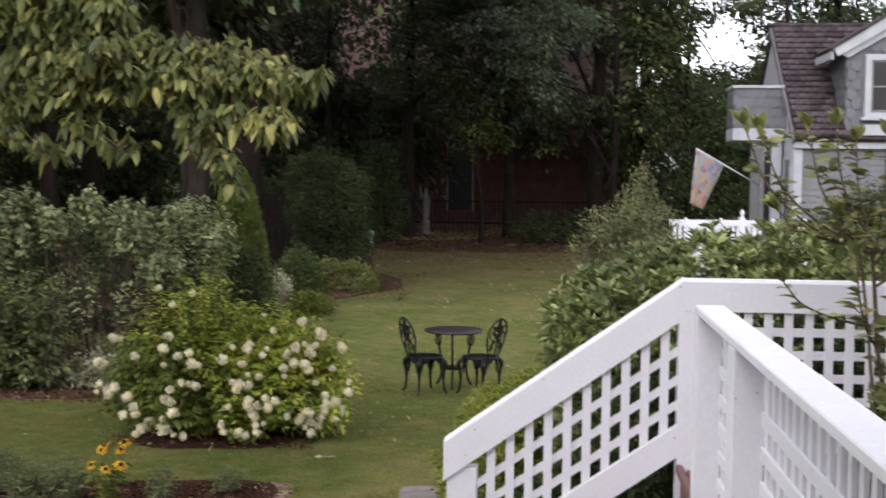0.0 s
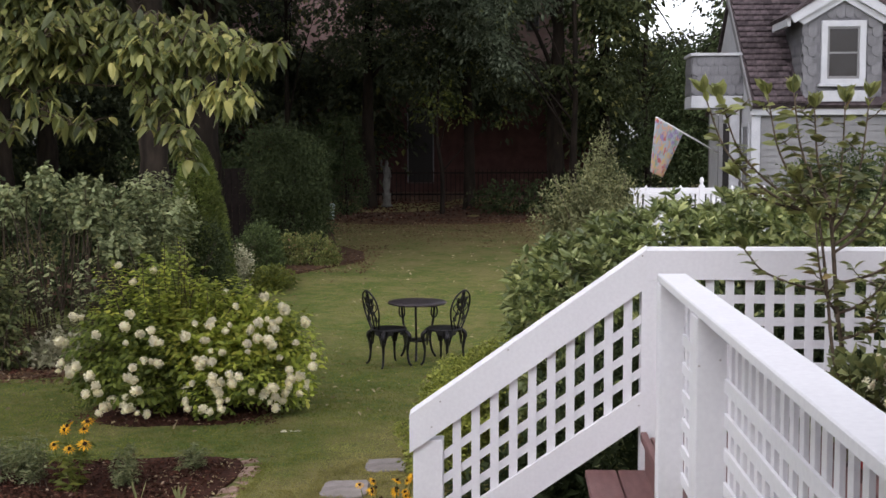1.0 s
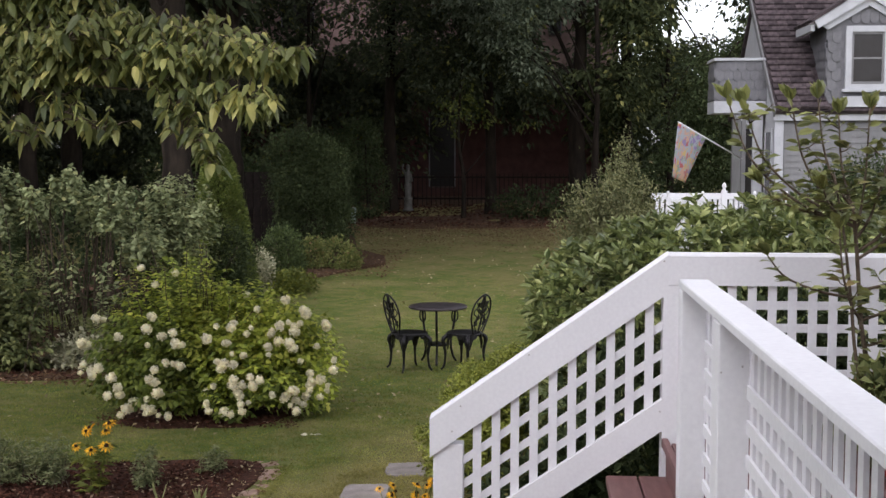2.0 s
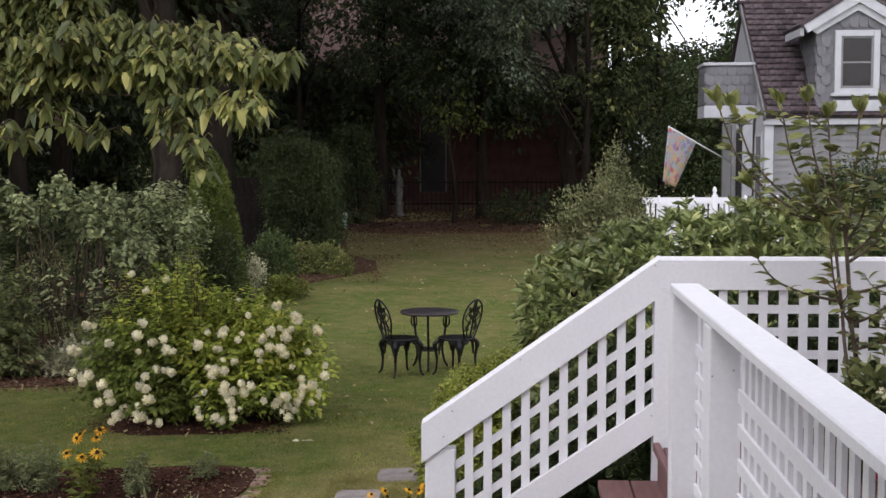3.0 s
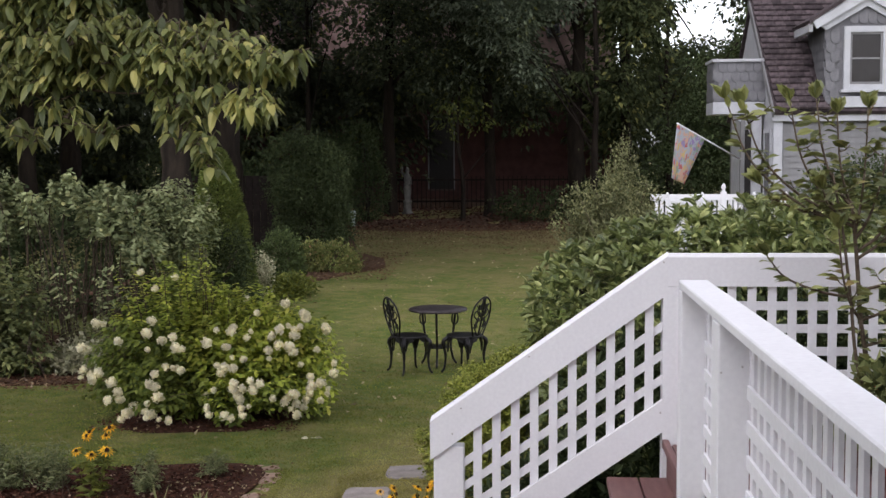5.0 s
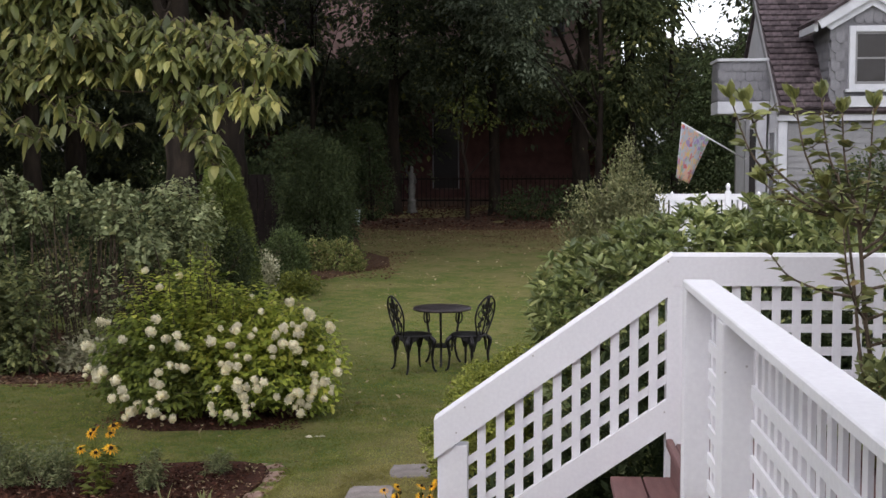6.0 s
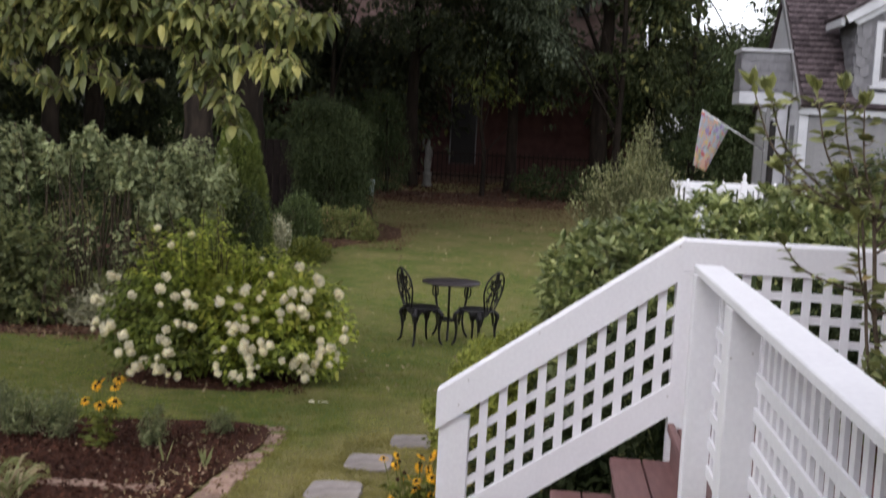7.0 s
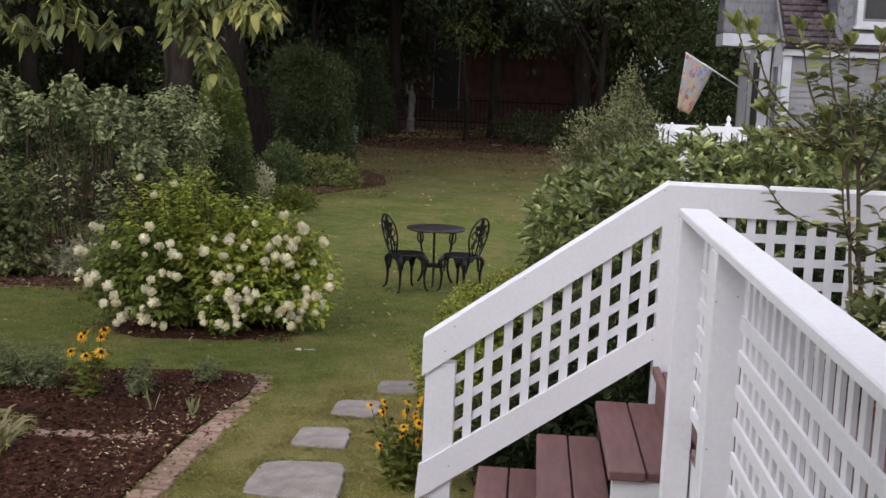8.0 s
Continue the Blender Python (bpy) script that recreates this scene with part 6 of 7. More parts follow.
def cottage():
    gz = ground_z(CY)
    t = thing("cottage", (CX, CY, gz), "small grey shingled cottage with a brown shingle roof and dormer", "house")
    inv = Matrix.Translation((-CX, -CY, -gz))

    def put(name, bm, mat, owner=None, label=""):
        bm.transform(inv)
        return part(name, bm, mat, owner or t, label)
    EAVE, RIDGE, RY, BY = 2.62, 4.78, CY + 2.25, CY + 4.5
    X1 = 9.0
    put("wall", block(CX + .02, X1, CY + .02, CY + .14, gz - .2, EAVE, 0), M_CLAP, None, "grey clapboard wall")
    put("wall", block(CX + .02, X1, BY - .14, BY, gz - .2, EAVE, 0), M_CLAP, None, "grey clapboard wall")
    for x in (CX + .02, X1 - .12):
        gable = bmesh.new()
        ring = [(CY + .14, gz - .2), (CY + .14, EAVE), (RY, RIDGE - .1), (BY - .14, EAVE), (BY - .14, gz - .2)]
        a = [gable.verts.new((x, y, z)) for y, z in ring]
        b = [gable.verts.new((x + .1, y, z)) for y, z in ring]
        gable.faces.new(a)
        gable.faces.new(b[::-1])
        for i in range(5):
            gable.faces.new((a[(i + 1) % 5], a[i], b[i], b[(i + 1) % 5]))
        bmesh.ops.recalc_face_normals(gable, faces=gable.faces)
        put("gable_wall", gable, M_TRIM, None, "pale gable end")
    # clapboards
    rng = random.Random(12)
    wide = X1 - CX - .14
    bm = bmesh.new()
    me = bpy.data.meshes.new("clapboard")
    prism([(0, 0), (wide, 0), (wide, .112), (0, .112)], 0, .02, bm)
    for v in bm.verts:
        if v.co.z < .01 and v.co.y < .01:
            v.co.y -= .016
    bm.to_mesh(me)
    bm.free()
    me.materials.append(M_CLAP)
    for i in range(24):
        ob = new("clapboard", me)
        ob.parent = t
        ob.location = (.14, -.004, .05 + i * .104)
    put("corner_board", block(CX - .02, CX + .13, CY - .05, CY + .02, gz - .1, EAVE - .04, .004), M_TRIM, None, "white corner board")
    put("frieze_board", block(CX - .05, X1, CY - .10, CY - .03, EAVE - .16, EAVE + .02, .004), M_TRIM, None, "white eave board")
    # roof planes and shingles
    run, rise = RY - CY + .18, RIDGE - EAVE
    ln = math.hypot(run, rise)
    ang = math.atan2(rise, run)
    for side in (0, 1):
        roof = block(0.07 * (1 - side), X1 - CX + .2 - .07 * side, 0, ln, -.07, 0, 0)
        m = Matrix.Translation((CX - .1, CY - .18, EAVE)) @ Matrix.Rotation(ang, 4, "X") if not side else \
            Matrix.Translation((X1 + .1, BY + .18, EAVE)) @ Matrix.Rotation(math.pi, 4, "Z") @ Matrix.Rotation(ang, 4, "X")
        roof.transform(m)
        put("roof_deck", roof, M_SHINGLE)
    rake = block(0.01, .04, -.02, ln + .02, -.11, .012, .003)
    rake.transform(Matrix.Translation((CX - .072, CY - .18, EAVE)) @ Matrix.Rotation(ang, 4, "X"))
    put("rake_board", rake, M_CLAP, None, "pale grey rake board")
    put("ridge_cap", block(CX - .12, X1 + .1, RY - .09, RY + .09, RIDGE - .02, RIDGE + .05, .02), M_SHINGLE)
    shapes = []
    for w in (.13, .17, .21):
        me = bpy.data.meshes.new("shingle")
        b = block(0, w - .006, 0, .25, 0, .045, 0)
        b.to_mesh(me)
        b.free()
        me.materials.append(M_SHINGLE)
        shapes.append((w, me))
    rows = int(ln / .165)
    front = Matrix.Translation((CX - .1, CY - .18, EAVE)) @ Matrix.Rotation(ang, 4, "X")
    for i in range(rows):
        x = .115 - rng.random() * .04
        while x < 2.9:
            w, me = rng.choice(shapes)
            q = front @ Vector((x, i * .165 + rng.uniform(-.008, .008), .004))
            if not (CX + .68 < q.x < CX + 2.3 and q.z < 4.1):
                ob = new("shingle", me)
                ob.parent = t
                ob.matrix_basis = inv @ Matrix.Translation(q) @ Matrix.Rotation(ang - .2, 4, "X") @ Matrix.Translation((0, 0, .03))
            x += w
    # dormer with its own gable
    DX0, DX1, DY, DTOP = CX + .82, CX + 2.12, CY - .02, 4.12
    dmid = (DX0 + DX1) / 2
    put("dormer_wall", prism([(DX0, EAVE - .02), (DX1, EAVE - .02), (DX1, DTOP), (dmid, DTOP + .42), (DX0, DTOP)], DY, DY + 1.9), M_GREY, None, "grey fish-scale shingled dormer")
    for s in (-1, 1):
        a = Vector((dmid, 0, DTOP + .54))
        b = Vector((dmid + s * .90, 0, DTOP - .02))
        d = (b - a).normalized()
        nrm = Vector((-d.z, 0, d.x)) * (-s if s > 0 else 1)
        if nrm.z < 0:
            nrm = -nrm
        ring = [a, b, b - nrm * .14, a - Vector((0, 0, .19))]
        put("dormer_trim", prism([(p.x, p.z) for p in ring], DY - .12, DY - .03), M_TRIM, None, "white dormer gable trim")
        ring = [a + nrm * .05, b + nrm * .05 + d * .05, b + nrm * .004 + d * .05, a + nrm * .004]
        put("dormer_roof", prism([(p.x, p.z) for p in ring], DY - .14, DY + 1.15), M_SHINGLE)
        put("dormer_fascia", block(b.x - .035, b.x + .03, DY - .028, DY + 1.1, b.z - .16, b.z - .035, .003), M_TRIM, None, "white dormer eave board")
        ring = [a - Vector((0, 0, .185)), b + Vector((-s * .12, 0, -.055)), b + Vector((-s * .24, 0, -.14)), a - Vector((0, 0, .31))]
        put("dormer_moulding", prism([(p.x, p.z) for p in ring], DY - .06, DY - .004), M_TRIM, None, "white inner gable moulding")
    # fish-scale shingles on the dormer front
    fs = bpy.data.meshes.new("scale_shingle")
    b = prism([(-.073, .215), (-.073, .06), (-.062, .03), (-.036, .007), (0, 0), (.036, .007), (.062, .03), (.073, .06), (.073, .215)], 0, .026)
    b.to_mesh(fs)
    b.free()
    fs.materials.append(M_GREY)
    WX0, WX1, WZ0, WZ1 = dmid - .365, dmid + .365, 2.98, 4.02
    for i in range(12):
        z = EAVE + .02 + i * .158
        x = DX0 + .075 + (i % 2) * .075
        while x < DX1 - .05:
            if not (WX0 - .06 < x < WX1 + .06 and WZ0 - .2 < z + .05 < WZ1) and z < DTOP + .09 - abs(x - dmid) * .55:
                ob = new("scale_shingle", fs)
                ob.parent = t
                ob.matrix_basis = inv @ Matrix.Translation((x, DY - .026, z)) @ Matrix.Rotation(radians(-4), 4, "X")
            x += .15
    # left cheek scales
    for i in range(8):
        z = EAVE + .2 + i * .158
        y = DY + .075 + (i % 2) * .075
        while y < DY + .1 + (z - EAVE) * 1.0 and y < DY + 1.2:
            ob = new("scale_shingle", fs)
            ob.parent = t
            ob.matrix_basis = inv @ Matrix.Translation((DX0 - .018, y, z)) @ Matrix.Rotation(radians(-90), 4, "Z")
            y += .15
    # window of the dormer
    win = thing("window", (0, 0, 0), "white-framed sash window", "window")
    win.parent = t
    del win["category"]
    for x0, x1, z0, z1 in ((WX0, WX0 + .1, WZ0, WZ1), (WX1 - .1, WX1, WZ0, WZ1), (WX0 + .1, WX1 - .1, WZ1 - .1, WZ1), (WX0 + .1, WX1 - .1, WZ0, WZ0 + .08)):
        put("frame_board", block(x0, x1, DY - .07, DY - .002, z0, z1, .004), M_TRIM, win)
    for x0, x1, z0, z1 in ((WX0 + .1, WX0 + .135, WZ0 + .08, WZ1 - .1), (WX1 - .135, WX1 - .1, WZ0 + .08, WZ1 - .1), (WX0 + .135, WX1 - .135, WZ1 - .135, WZ1 - .1), (WX0 + .135, WX1 - .135, WZ0 + .08, WZ0 + .125)):
        put("sash", block(x0, x1, DY - .048, DY - .012, z0, z1, .002), M_CLAP, win, "grey sash bar")
    put("meeting_rail", block(WX0 + .135, WX1 - .135, DY - .046, DY - .012, 3.475, 3.505, .002), M_CLAP, win, "grey meeting rail")
    put("sill", block(WX0 - .05, WX1 + .02, DY - .12, DY - .002, WZ0 - .05, WZ0 - .001, .004), M_TRIM, win)
    put("pane", block(WX0 + .1, WX1 - .1, DY - .03, DY - .02, WZ0 + .08, WZ1 - .1, 0), M_GLASS, win, "dark reflecting glass")
    put("apron_board", block(WX0 - .02, WX1 + .02, DY - .13, DY - .03, 2.68, 2.86, .004), M_TRIM, None, "white board below the window")
    # porch on the gable end
    PX0, PY = 2.60, CY + .9
    put("porch_parapet", block(PX0, CX + .02, PY, PY + .75, 2.83, 3.53, 0), M_GREY, None, "grey fish-scale shingled porch top")
    put("parapet_cap", block(PX0 - .04, CX + .0, PY - .05, PY + .8, 3.53, 3.58, .004), M_TRIM)
    put("porch_beam", block(PX0 - .02, CX + .0, PY - .02, PY + .77, 2.62, 2.83, .004), M_TRIM, None, "white porch beam")
    for i in range(4):
        z = 2.84 + i * .17
        x = PX0 + .075 + (i % 2) * .075
        while x < CX - .02:
            ob = new("scale_shingle", fs)
            ob.parent = t
            ob.matrix_basis = inv @ Matrix.Translation((x, PY - .024, z)) @ Matrix.Rotation(radians(-4), 4, "X") @ Matrix.Diagonal((1, 1, min(1, (3.528 - z) / .22), 1))
            x += .15
        y = PY + .075 + (i % 2) * .075
        while y < PY + .7:
            ob = new("scale_shingle", fs)
            ob.parent = t
            ob.matrix_basis = inv @ Matrix.Translation((PX0 - .02, y, z)) @ Matrix.Rotation(radians(-90), 4, "Z") @ Matrix.Diagonal((1, 1, min(1, (3.528 - z) / .22), 1))
            y += .15
    put("porch_post", block(3.27, 3.44, PY + .02, PY + .16, gz - .1, 2.62, .006), M_TRIM)
    put("corner_post", block(3.08, 3.155, PY + .05, PY + .13, gz - .1, 2.62, .004), M_CLAP, None, "slim grey corner post")
    put("porch_side", block(3.157, 3.268, PY + .06, PY + .12, gz - .1, .98, .004), M_CLAP, None, "grey siding panel")
    put("side_pane", block(3.157, 3.268, PY + .08, PY + .09, .982, 2.35, 0), M_GLASS, None, "dark narrow side pane")
    put("gable_pane", block(CX + .004, CX + .017, CY + .34, PY - .08, 1.0, 2.28, 0), M_GLASS, None, "dark pane in the gable end")
    for y0, y1, z0, z1 in ((CY + .27, CY + .338, .93, 2.35), (PY - .078, PY - .02, .93, 2.35), (CY + .34, PY - .08, .93, .998), (CY + .34, PY - .08, 2.282, 2.35)):
        put("casing", block(CX - .012, CX + .018, y0, y1, z0, z1, .003), M_TRIM)
    br = bmesh.new()
    for s in range(4):
        tube(br, spline([(3.25 - .02 * s, PY + .07, 2.28 + s * .06), (3.19 - .05 * s, PY + .07, 2.46 + s * .02), (3.03 - .02 * s, PY + .07, 2.6)], 4), .016, 5)
    put("bracket", br, M_TRIM, None, "white fretwork bracket")
    put("porch_floor", block(PX0, CX, PY, PY + 1.6, gz - .1, gz + .25, .005), M_SIDING)
    put("porch_door", block(CX - .02, CX + .015, PY + .4, PY + 1.3, gz + .25, gz + 2.2, .005), M_DARKFENCE, None, "dark porch door")


cottage()


def flag():
    t = thing("garden_flag", (3.07, 15.9, 1.75), "floral garden flag hanging from a slanted pole on the cottage porch", "flag")
    inv = Matrix.Translation((-3.07, -15.9, -1.75))
    a, b = Vector((3.07, 15.9, 1.83)), Vector((1.76, 14.2, 2.42))
    bm = tube(bmesh.new(), [a, b], .013, 8)
    bm.transform(inv)
    part("pole", bm, M_WHITE, t, "thin pale pole")
    me_v, F = [], []
    p0, p1 = a.lerp(b, .58), b
    n, m = 14, 18
    for j in range(m + 1):
        for i in range(n + 1):
            u, v = i / n, j / m
            p = p0.lerp(p1, u)
            me_v.append((p.x - v * (.09 * u + .33 * (1 - u)), p.y + .06 * math.sin(u * 9 + v * 2) * v, p.z - (.76 + .12 * u) * v))
    for j in range(m):
        for i in range(n):
            k = j * (n + 1) + i
            F.append((k, k + 1, k + n + 2, k + n + 1))
    me = tri_mesh("cloth", np.array(me_v) - np.array([3.07, 15.9, 1.75]), F, M_FLAG, True)
    ob = part("cloth", me, None, t, "pale cloth printed with red, yellow and violet flowers")
    so = ob.modifiers.new("thickness", "SOLIDIFY")
    so.thickness = .003


flag()


def white_fence(x0, x1, y, top, label):
    z = ground_z(y)
    t = thing("white_fence", ((x0 + x1) / 2, y, z), label, "fence")
    inv = Matrix.Translation((-(x0 + x1) / 2, -y, -z))

    def put(name, bm):
        bm.transform(inv)
        return part(name, bm, M_WHITE, t)
    put("top_rail", block(x0, x1, y - .03, y + .03, top - .10, top, .004))
    put("bottom_rail", block(x0, x1, y - .02, y + .02, z + .1, z + .18, .004))
    for x in (x1 - .33,):
        put("post", block(x - .045, x + .045, y - .045, y + .045, z - .1, top + .04, .004))
        put("finial", lathe(bmesh.new(), [(.03, 0), (.034, .02), (.018, .035), (.04, .07), (.03, .11), (.006, .14)], 10, (x, y, top + .038)))
    x = x0 + .1
    while x < x1 - .05:
        put("picket", block(x - .029, x + .029, y - .014, y + .014, z + .1, top - .1, .003))
        x += .085


def solid_panel(x0, x1, y, top, label, slot=None):
    """A white boarded fence panel between two posts with turned finials; slot: middle of a narrow framed opening."""
    z = ground_z(y)
    t = thing("white_fence", ((x0 + x1) / 2, y, z), label, "fence")
    inv = Matrix.Translation((-(x0 + x1) / 2, -y, -z))

    def put(name, bm, mat=M_WHITE):
        bm.transform(inv)
        return part(name, bm, mat, t)
    put("top_rail", block(x0 + .05, x1 - .05, y - .035, y + .035, top - .05, top, .004))
    put("stile", block(x0 + .05, x0 + .13, y - .02, y + .02, z + .1, top - .052, .003))
    put("stile", block(x1 - .13, x1 - .05, y - .02, y + .02, z + .1, top - .052, .003))
    put("rail", block(x0 + .13, x1 - .13, y - .02, y + .02, top - .14, top - .052, .003))
    a, b = x0 + .13, x1 - .13
    if slot:
        for u, v in ((a, slot - .035), (slot + .035, b)):
            put("panel_board", block(u, v, y - .008, y + .008, z + .1, top - .142, .002))
    else:
        put("panel_board", block(a, b, y - .008, y + .008, z + .1, top - .142, .002))
    for x in (x0 + .035, x1 - .035):
        put("post", block(x - .035, x + .035, y - .035, y + .035, z - .1, top + .03, .004))
        put("finial", lathe(bmesh.new(), [(.02, 0), (.026, .015), (.014, .03), (.03, .055), (.022, .08), (.005, .1)], 10, (x, y, top + .028)))


white_fence(1.35, 2.86, 14.3, 1.265, "white picket fence with turned post finials")
solid_panel(1.50, 2.11, 13.5, 1.20, "white boarded fence panel beside the lawn")
solid_panel(2.84, 3.40, 13.5, 1.20, "white boarded fence panel at the cottage corner", 3.05)


# ---- statue, box, far house ----
def statue():
    y = 27.6
    t = lathe(bmesh.new(), [(.20, 0), (.20, .05), (.15, .08), (.13, .3), (.16, .34), (.16, .38), (.10, .40), (.12, .55), (.135, .7), (.10, .88), (.12, 1.0), (.09, 1.1), (.05, 1.13), (.065, 1.2), (.06, 1.27), (.02, 1.31)], 18)
    tube(t, [(-.09, 0, 1.05), (-.2, 0, 1.18), (-.17, 0, 1.32)], [.04, .035, .03], 8)
    tube(t, [(.09, 0, 1.03), (.14, -.05, .85), (.05, -.1, .8)], [.04, .035, .03], 8)
    t.transform(Matrix.Diagonal((.8, .8, 1, 1)))
    ob = part("statue", t, M_STATUE)
    ob.location = (-4.05, y, ground_z(y) + .04)
    tagged(ob, "weathered pale stone garden statue on a round plinth", "statue")


statue()


def utility_box():
    y = 24.0
    ob = part("utility_post", block(-.06, .06, -.05, .05, -.05, .3, .02), M_PLASTIC)
    bm = bmesh.new()
    bm.from_mesh(ob.data)
    box(bm, -.075, .075, -.065, .065, .24, .38, .02)
    bm.to_mesh(ob.data)
    bm.free()
    ob.location = (-5.06, y, ground_z(y) + .04)
    tagged(ob, "small pale green utility post by the arborvitae", "utility box")


utility_box()


def far_house():
    y = 36.0
    z = ground_z(y)
    t = thing("far_house", (-3, y, z), "dark red brick neighbouring house behind the trees", "house")
    part("wall", block(-10.4, 5.6, 0, 6, -.3, 4.4, 0), M_REDWALL, t)
    part("upper_wall", block(-10.4, 5.3, .3, 6, 4.4, 8.6, 0), M_PINK, t, "paler brick upper storey")
    for x0, w, z0, h in ((-1.15, .85, .35, 2.6), (-6.4, 1.1, 5.9, 1.5), (3.0, .36, 5.6, 1.2)):
        win = new("window")
        win.parent = t
        for a, b, c, d in ((x0 - .04, x0, z0, z0 + h), (x0 + w, x0 + w + .04, z0, z0 + h)):
            part("frame_board", block(a, b, -.07 + (.3 if z0 > 4 else 0), -.003 + (.3 if z0 > 4 else 0), c, d, 0), M_CLAP, win)
        back = .3 if z0 > 4 else 0
        part("sill", block(x0 - .04, x0 + w + .04, back - .09, back - .003, z0 - .05, z0 - .002, 0), M_DARKFENCE, win)
        part("pane", block(x0, x0 + w, back - .03, back - .005, z0, z0 + h, 0), M_GLASS, win)
    part("roof", prism([(-10.7, 8.5), (5.6, 8.5), (4.3, 10.5), (-10, 10.5)], -.1, 6.2), M_SHINGLE, t)


far_house()


def iron_fence():
    y = 30.5
    z = ground_z(y)
    t = thing("dark_fence", (-2, y, z), "low dark picket fence in front of the brick house", "fence")
    for zz in (.2, .85):
        part("rail", block(-5, 5, -.02, .02, zz, zz + .05, 0), M_DARKBOARD, t)
    me = bpy.data.meshes.new("picket")
    b = block(-.012, .012, -.012, .012, 0, 1.0, 0)
    b.to_mesh(me)
    b.free()
    me.materials.append(M_DARKBOARD)
    for i in range(72):
        ob = new("picket", me)
        ob.parent = t
        ob.location = (-4.95 + i * .138, -.033, -.02)


iron_fence()


def board_fence():
    y = 18.5
    z = ground_z(y)
    t = thing("board_fence", (-6.2, y, z), "dark brown board fence panel between the evergreens", "fence")
    me = bpy.data.meshes.new("board")
    b = block(-.07, .07, -.012, .012, 0, 1.62, 0)
    b.to_mesh(me)
    b.free()
    me.materials.append(M_DARKBOARD)
    for i in range(16):
        ob = new("board", me)
        ob.parent = t
        ob.location = (-1.2 + i * .15, 0, -.05)
    for zz in (.3, 1.3):
        part("rail", block(-1.25, 1.2, .013, .05, zz, zz + .08, 0), M_DARKBOARD, t)


board_fence()


# ---- grass, chips and fallen leaves ----
def in_poly(x, y, poly):
    inside = np.zeros(len(x), bool)
    j = len(poly) - 1
    for i in range(len(poly)):
        xi, yi = poly[i]
        xj, yj = poly[j]
        hit = ((yi > y) != (yj > y)) & (x < (xj - xi) * (y - yi) / (yj - yi + 1e-12) + xi)
        inside ^= hit
        j = i
    return inside


def gz_array(x, y):
    return np.interp(y, [-60, 1, 7.5, 28, 60, 400], [-0.25, -0.25, -0.40, 0.30, 0.9, 3.0]) + 0.018 * np.sin(x * 1.3 + .5) * np.cos(y * .9)


def grass():
    rng = np.random.default_rng(3)
    n = 330000
    near, far = (-.3 + 5.3) ** -.6, (15 + 5.3) ** -.6
    y = (near + (far - near) * rng.random(n)) ** (-1 / .6) - 5.3
    x = -.61 - .0565 * (y + 5.3) + (y + 5.3) * rng.uniform(-.43, .36, n)
    h = np.full(n, .028)
    keep = ~in_poly(x, y, BED) & ~((x < -2.36 + np.interp(y, [0, 1.4, 2.4], [-.03, 0, .07])) & (y < 2.82) & (x > -2.6)) & ~((x > -1.05) & (y < .2))
    for cx, cy, r in ((-1.76, .61, .235), (-1.76, 1.345, .155), (-1.66, 2.01, .15), (-1.46, 2.60, .13), (-1.84, -.15, .24)):
        keep &= ~((np.abs(x - cx) < r + rng.normal(size=n) * .012) & (np.abs(y - cy) < r * 1.1 + rng.normal(size=n) * .012))
    keep &= (((x + 3.34) / .92) ** 2 + ((y - 4.48) / .66) ** 2) > rng.uniform(.45, 1.5, len(x))
    keep &= ~((y > 10.5) & (x < -4.5 + (y - 12) * .25)) & ~((y < 9) & (y > 6.0) & (x < -5.0))
    x, y, h = x[keep], y[keep], h[keep]
    P = np.stack([x, y, gz_array(x, y) - .004], 1)
    D = rng.normal(size=P.shape) * .6 + np.array([0, 0, 1.0])
    L = h * np.interp(y, [6, 15], [1, .45]) * rng.uniform(.5, 1.3, len(P))
    ob = part("grass", leaves("grass", P, D, L, .0007 * (y + 5.3), G_LAWN, rng, .3), None)
    tagged(ob, "short mown green grass blades with dry ones", "grass", kind="stuff")


grass()


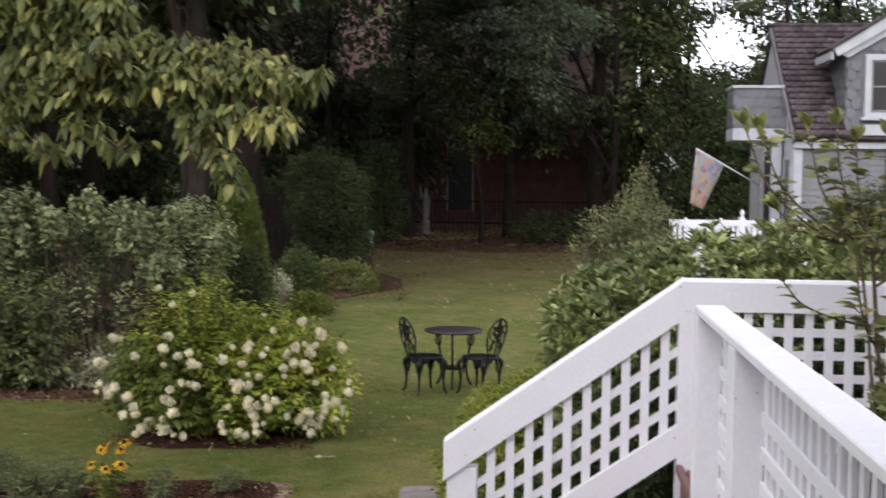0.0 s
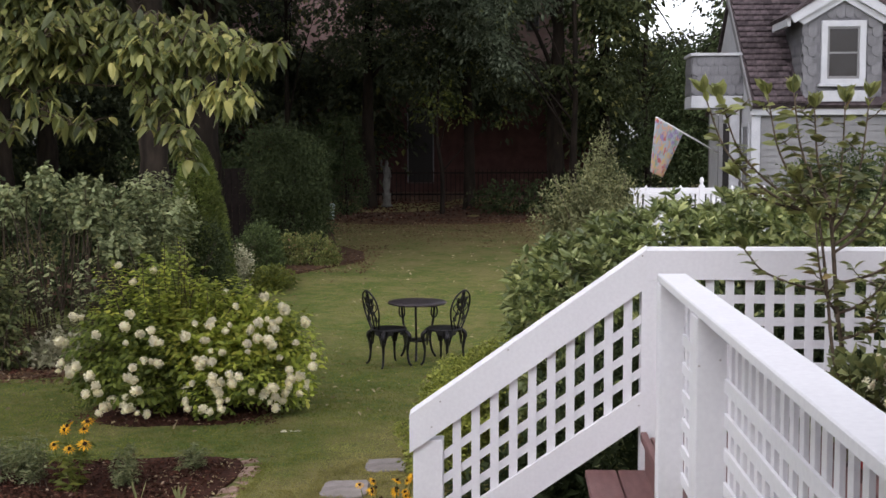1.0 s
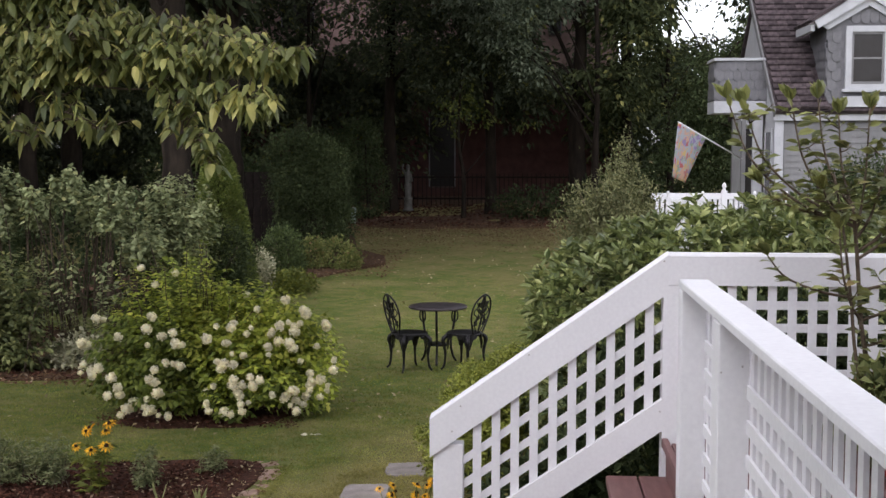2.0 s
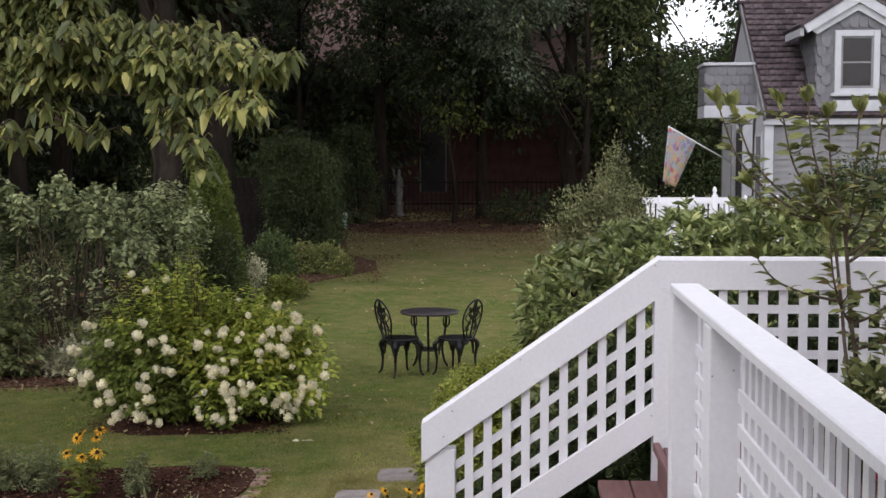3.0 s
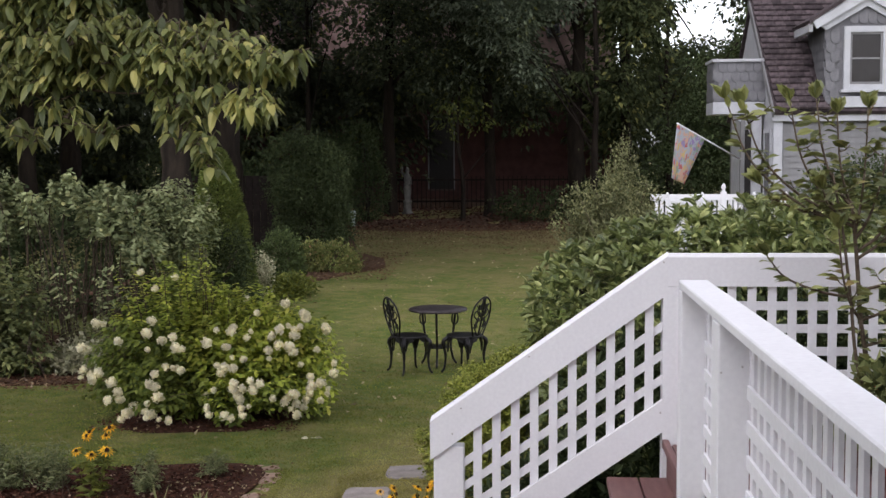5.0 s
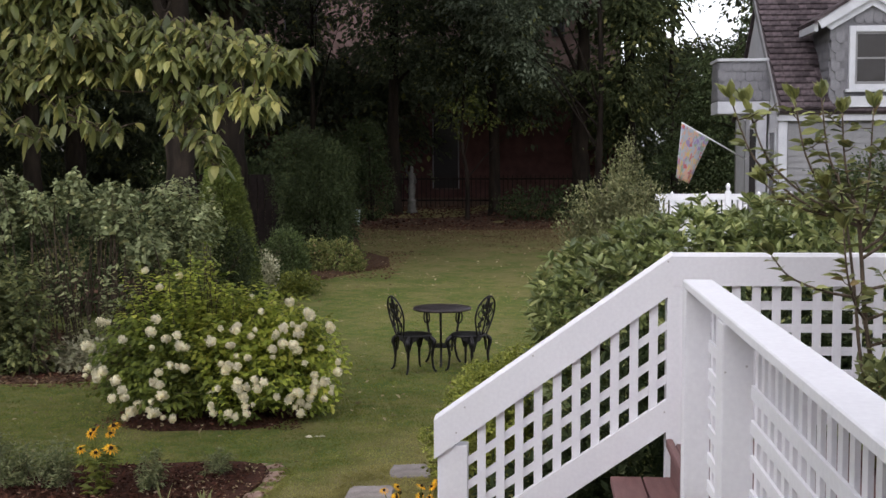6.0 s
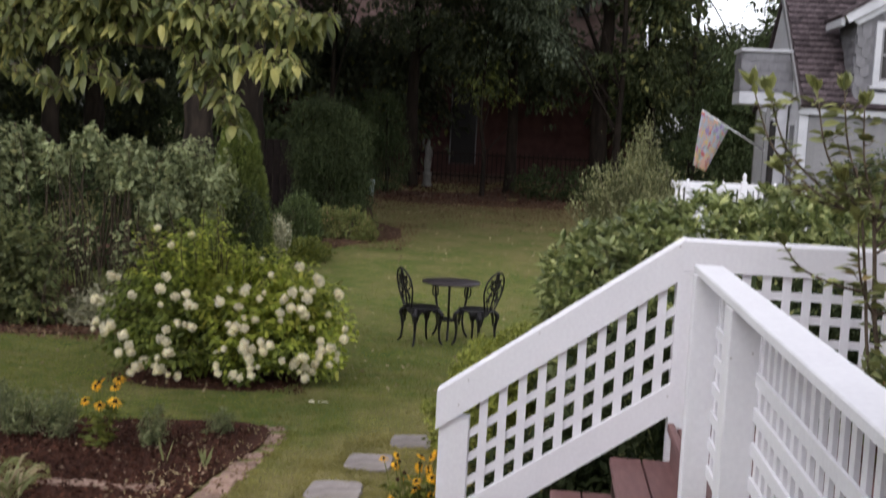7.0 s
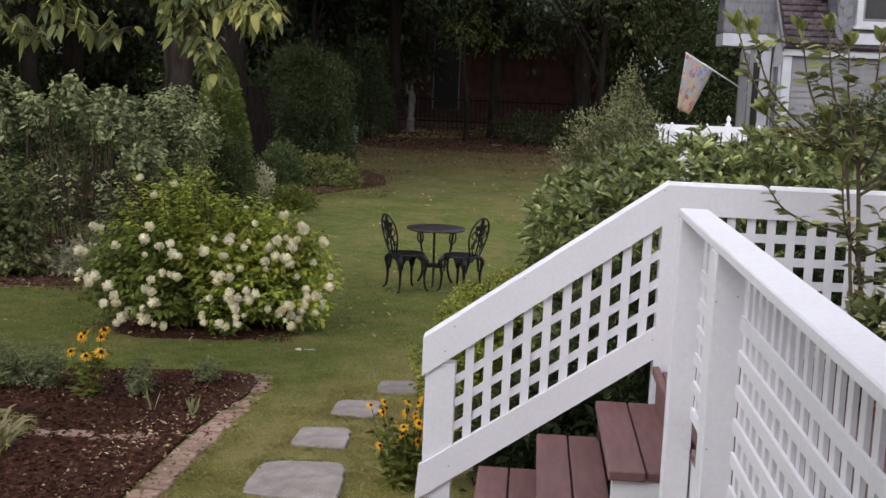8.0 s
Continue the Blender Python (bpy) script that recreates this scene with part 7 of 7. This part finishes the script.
def grass_tufts():
    """Longer, uneven grass along the stones, the bed's edge and the stairs."""
    rng = np.random.default_rng(31)
    n = 5200
    x, y = rng.uniform(-2.34, -1.05, n), rng.uniform(-.4, 3.6, n)
    spot = np.sin(x * 7.1 + 1.3 * np.sin(y * 3.3)) * np.cos(y * 5.3 + np.sin(x * 4.7)) + rng.normal(size=n) * .5
    edge = (x < -2.26) & (y < 2.7)
    stones = ((-1.76, .61, .25, .28), (-1.76, 1.345, .17, .19), (-1.66, 2.01, .16, .19), (-1.46, 2.60, .14, .16), (-1.84, -.15, .26, .28))
    keep = (spot > .75 + np.maximum(0, y - 2.2) * 1.2) | edge & (rng.random(n) < .7)
    for cx, cy, a, b in stones:
        rim = (np.abs(x - cx) < a + .05) & (np.abs(y - cy) < b + .05)
        keep |= rim & (rng.random(n) < .6)
    for cx, cy, a, b in stones:
        keep &= ~((np.abs(x - cx) < a * .97) & (np.abs(y - cy) < b * .97))
    keep &= ~((x > -1.1) & (y < .25))
    x, y = x[keep], y[keep]
    per = 11
    X, Y = np.repeat(x, per) + rng.normal(size=len(x) * per) * .018, np.repeat(y, per) + rng.normal(size=len(x) * per) * .018
    P = np.stack([X, Y, gz_array(X, Y) - .005], 1)
    D = rng.normal(size=P.shape) * .55 + np.array([0, 0, 1.0])
    L = .045 * rng.uniform(.5, 1.5, len(P))
    ob = part("grass_tufts", leaves("grass_tufts", P, D, L, .0045, G_LAWN, rng, .45), None)
    tagged(ob, "longer uneven tufts of grass round the stones", "grass", kind="stuff")


grass_tufts()


def scatter(name, n, region, size, mat, label, category, seed, lift=.004, poly=None, thick=1.0):
    """Small flat pieces strewn over a region; thick: above 1 they gather towards its far side."""
    rng = np.random.default_rng(seed)
    x, y = rng.uniform(region[0], region[1], n), region[2] + (region[3] - region[2]) * rng.random(n) ** (1 / thick)
    if poly:
        k = in_poly(x, y, poly)
        x, y = x[k], y[k]
    P = np.stack([x, y, np.interp(y, [-60, 1, 7.5, 28], [-.25, -.25, -.40, .30]) + lift], 1)
    D = rng.normal(size=P.shape) * np.array([1, 1, .25])
    L = size * rng.uniform(.5, 1.5, len(x))
    ob = part(name, leaves(name, P, D, L, L * .5, mat, rng), None)
    tagged(ob, label, category, kind="stuff")


scatter("mulch_chips", 26000, (-6, -2.53, -1, 2.7), .03, M_CHIP, "loose shredded bark chips on the bed", "mulch chips", 5, .027, BED)
scatter("mulch_chips", 2600, (-9, -4.85, 5.9, 9.4), .05, M_CHIP, "loose bark chips under the tall shrubs", "mulch chips", 15, .03)
scatter("mulch_chips", 2200, (-4.2, -2.5, 3.9, 4.95), .028, M_CHIP, "dark litter under the flowering bush", "leaf litter", 16, .02)
scatter("fallen_leaves", 900, (-5, 1.5, 3.5, 23), .055, G_DRY, "small dry fallen leaves on the lawn", "fallen leaves", 6, .035)
scatter("fallen_leaves", 320, (-2.95, -2.40, 0.0, 2.75), .024, G_DRY, "pale dry leaves along the brick edging", "fallen leaves", 8, .04)
scatter("leaf_litter", 7000, (-8, 5, 22.9, 33), .09, M_CHIP, "brown leaf litter under the trees", "leaf litter", 9, .06)
scatter("leaf_litter", 26000, (-5, 4.5, 15.5, 24.2), .036, G_LITTER, "brown leaf litter thinning out over the lawn", "leaf litter", 19, .024, thick=3.2)
scatter("leaf_litter", 1500, (-4.6, -3.0, 14.0, 18.0), .045, G_LITTER, "orange-brown litter along the border's edge", "leaf litter", 20, .055)
scatter("leaf_litter", 380, (-2.62, -2.30, -.2, 2.85), .026, G_LITTER, "fine brown litter over the brick edging", "leaf litter", 23, .02)
scatter("leaf_litter", 1500, (-7.5, -4.7, 5.7, 7.0), .045, G_LITTER, "brown litter before the tall shrubs", "leaf litter", 21, .02)


def petals_on_grass():
    rng = np.random.default_rng(2)
    me = leaves("petal", np.array([[0, 0, .03], [.05, .01, .03], [.02, .01, .03]]), np.array([[-1, .1, .12], [1, .15, .12], [.5, -.4, .2]]), .06, .04, G_PETAL, rng, .1, True)
    ob = part("fallen_petal", me, None)
    ob.location = (-2.33, 3.6, ground_z(3.6))
    tagged(ob, "white fallen petals lying in the grass", "petals")


petals_on_grass()
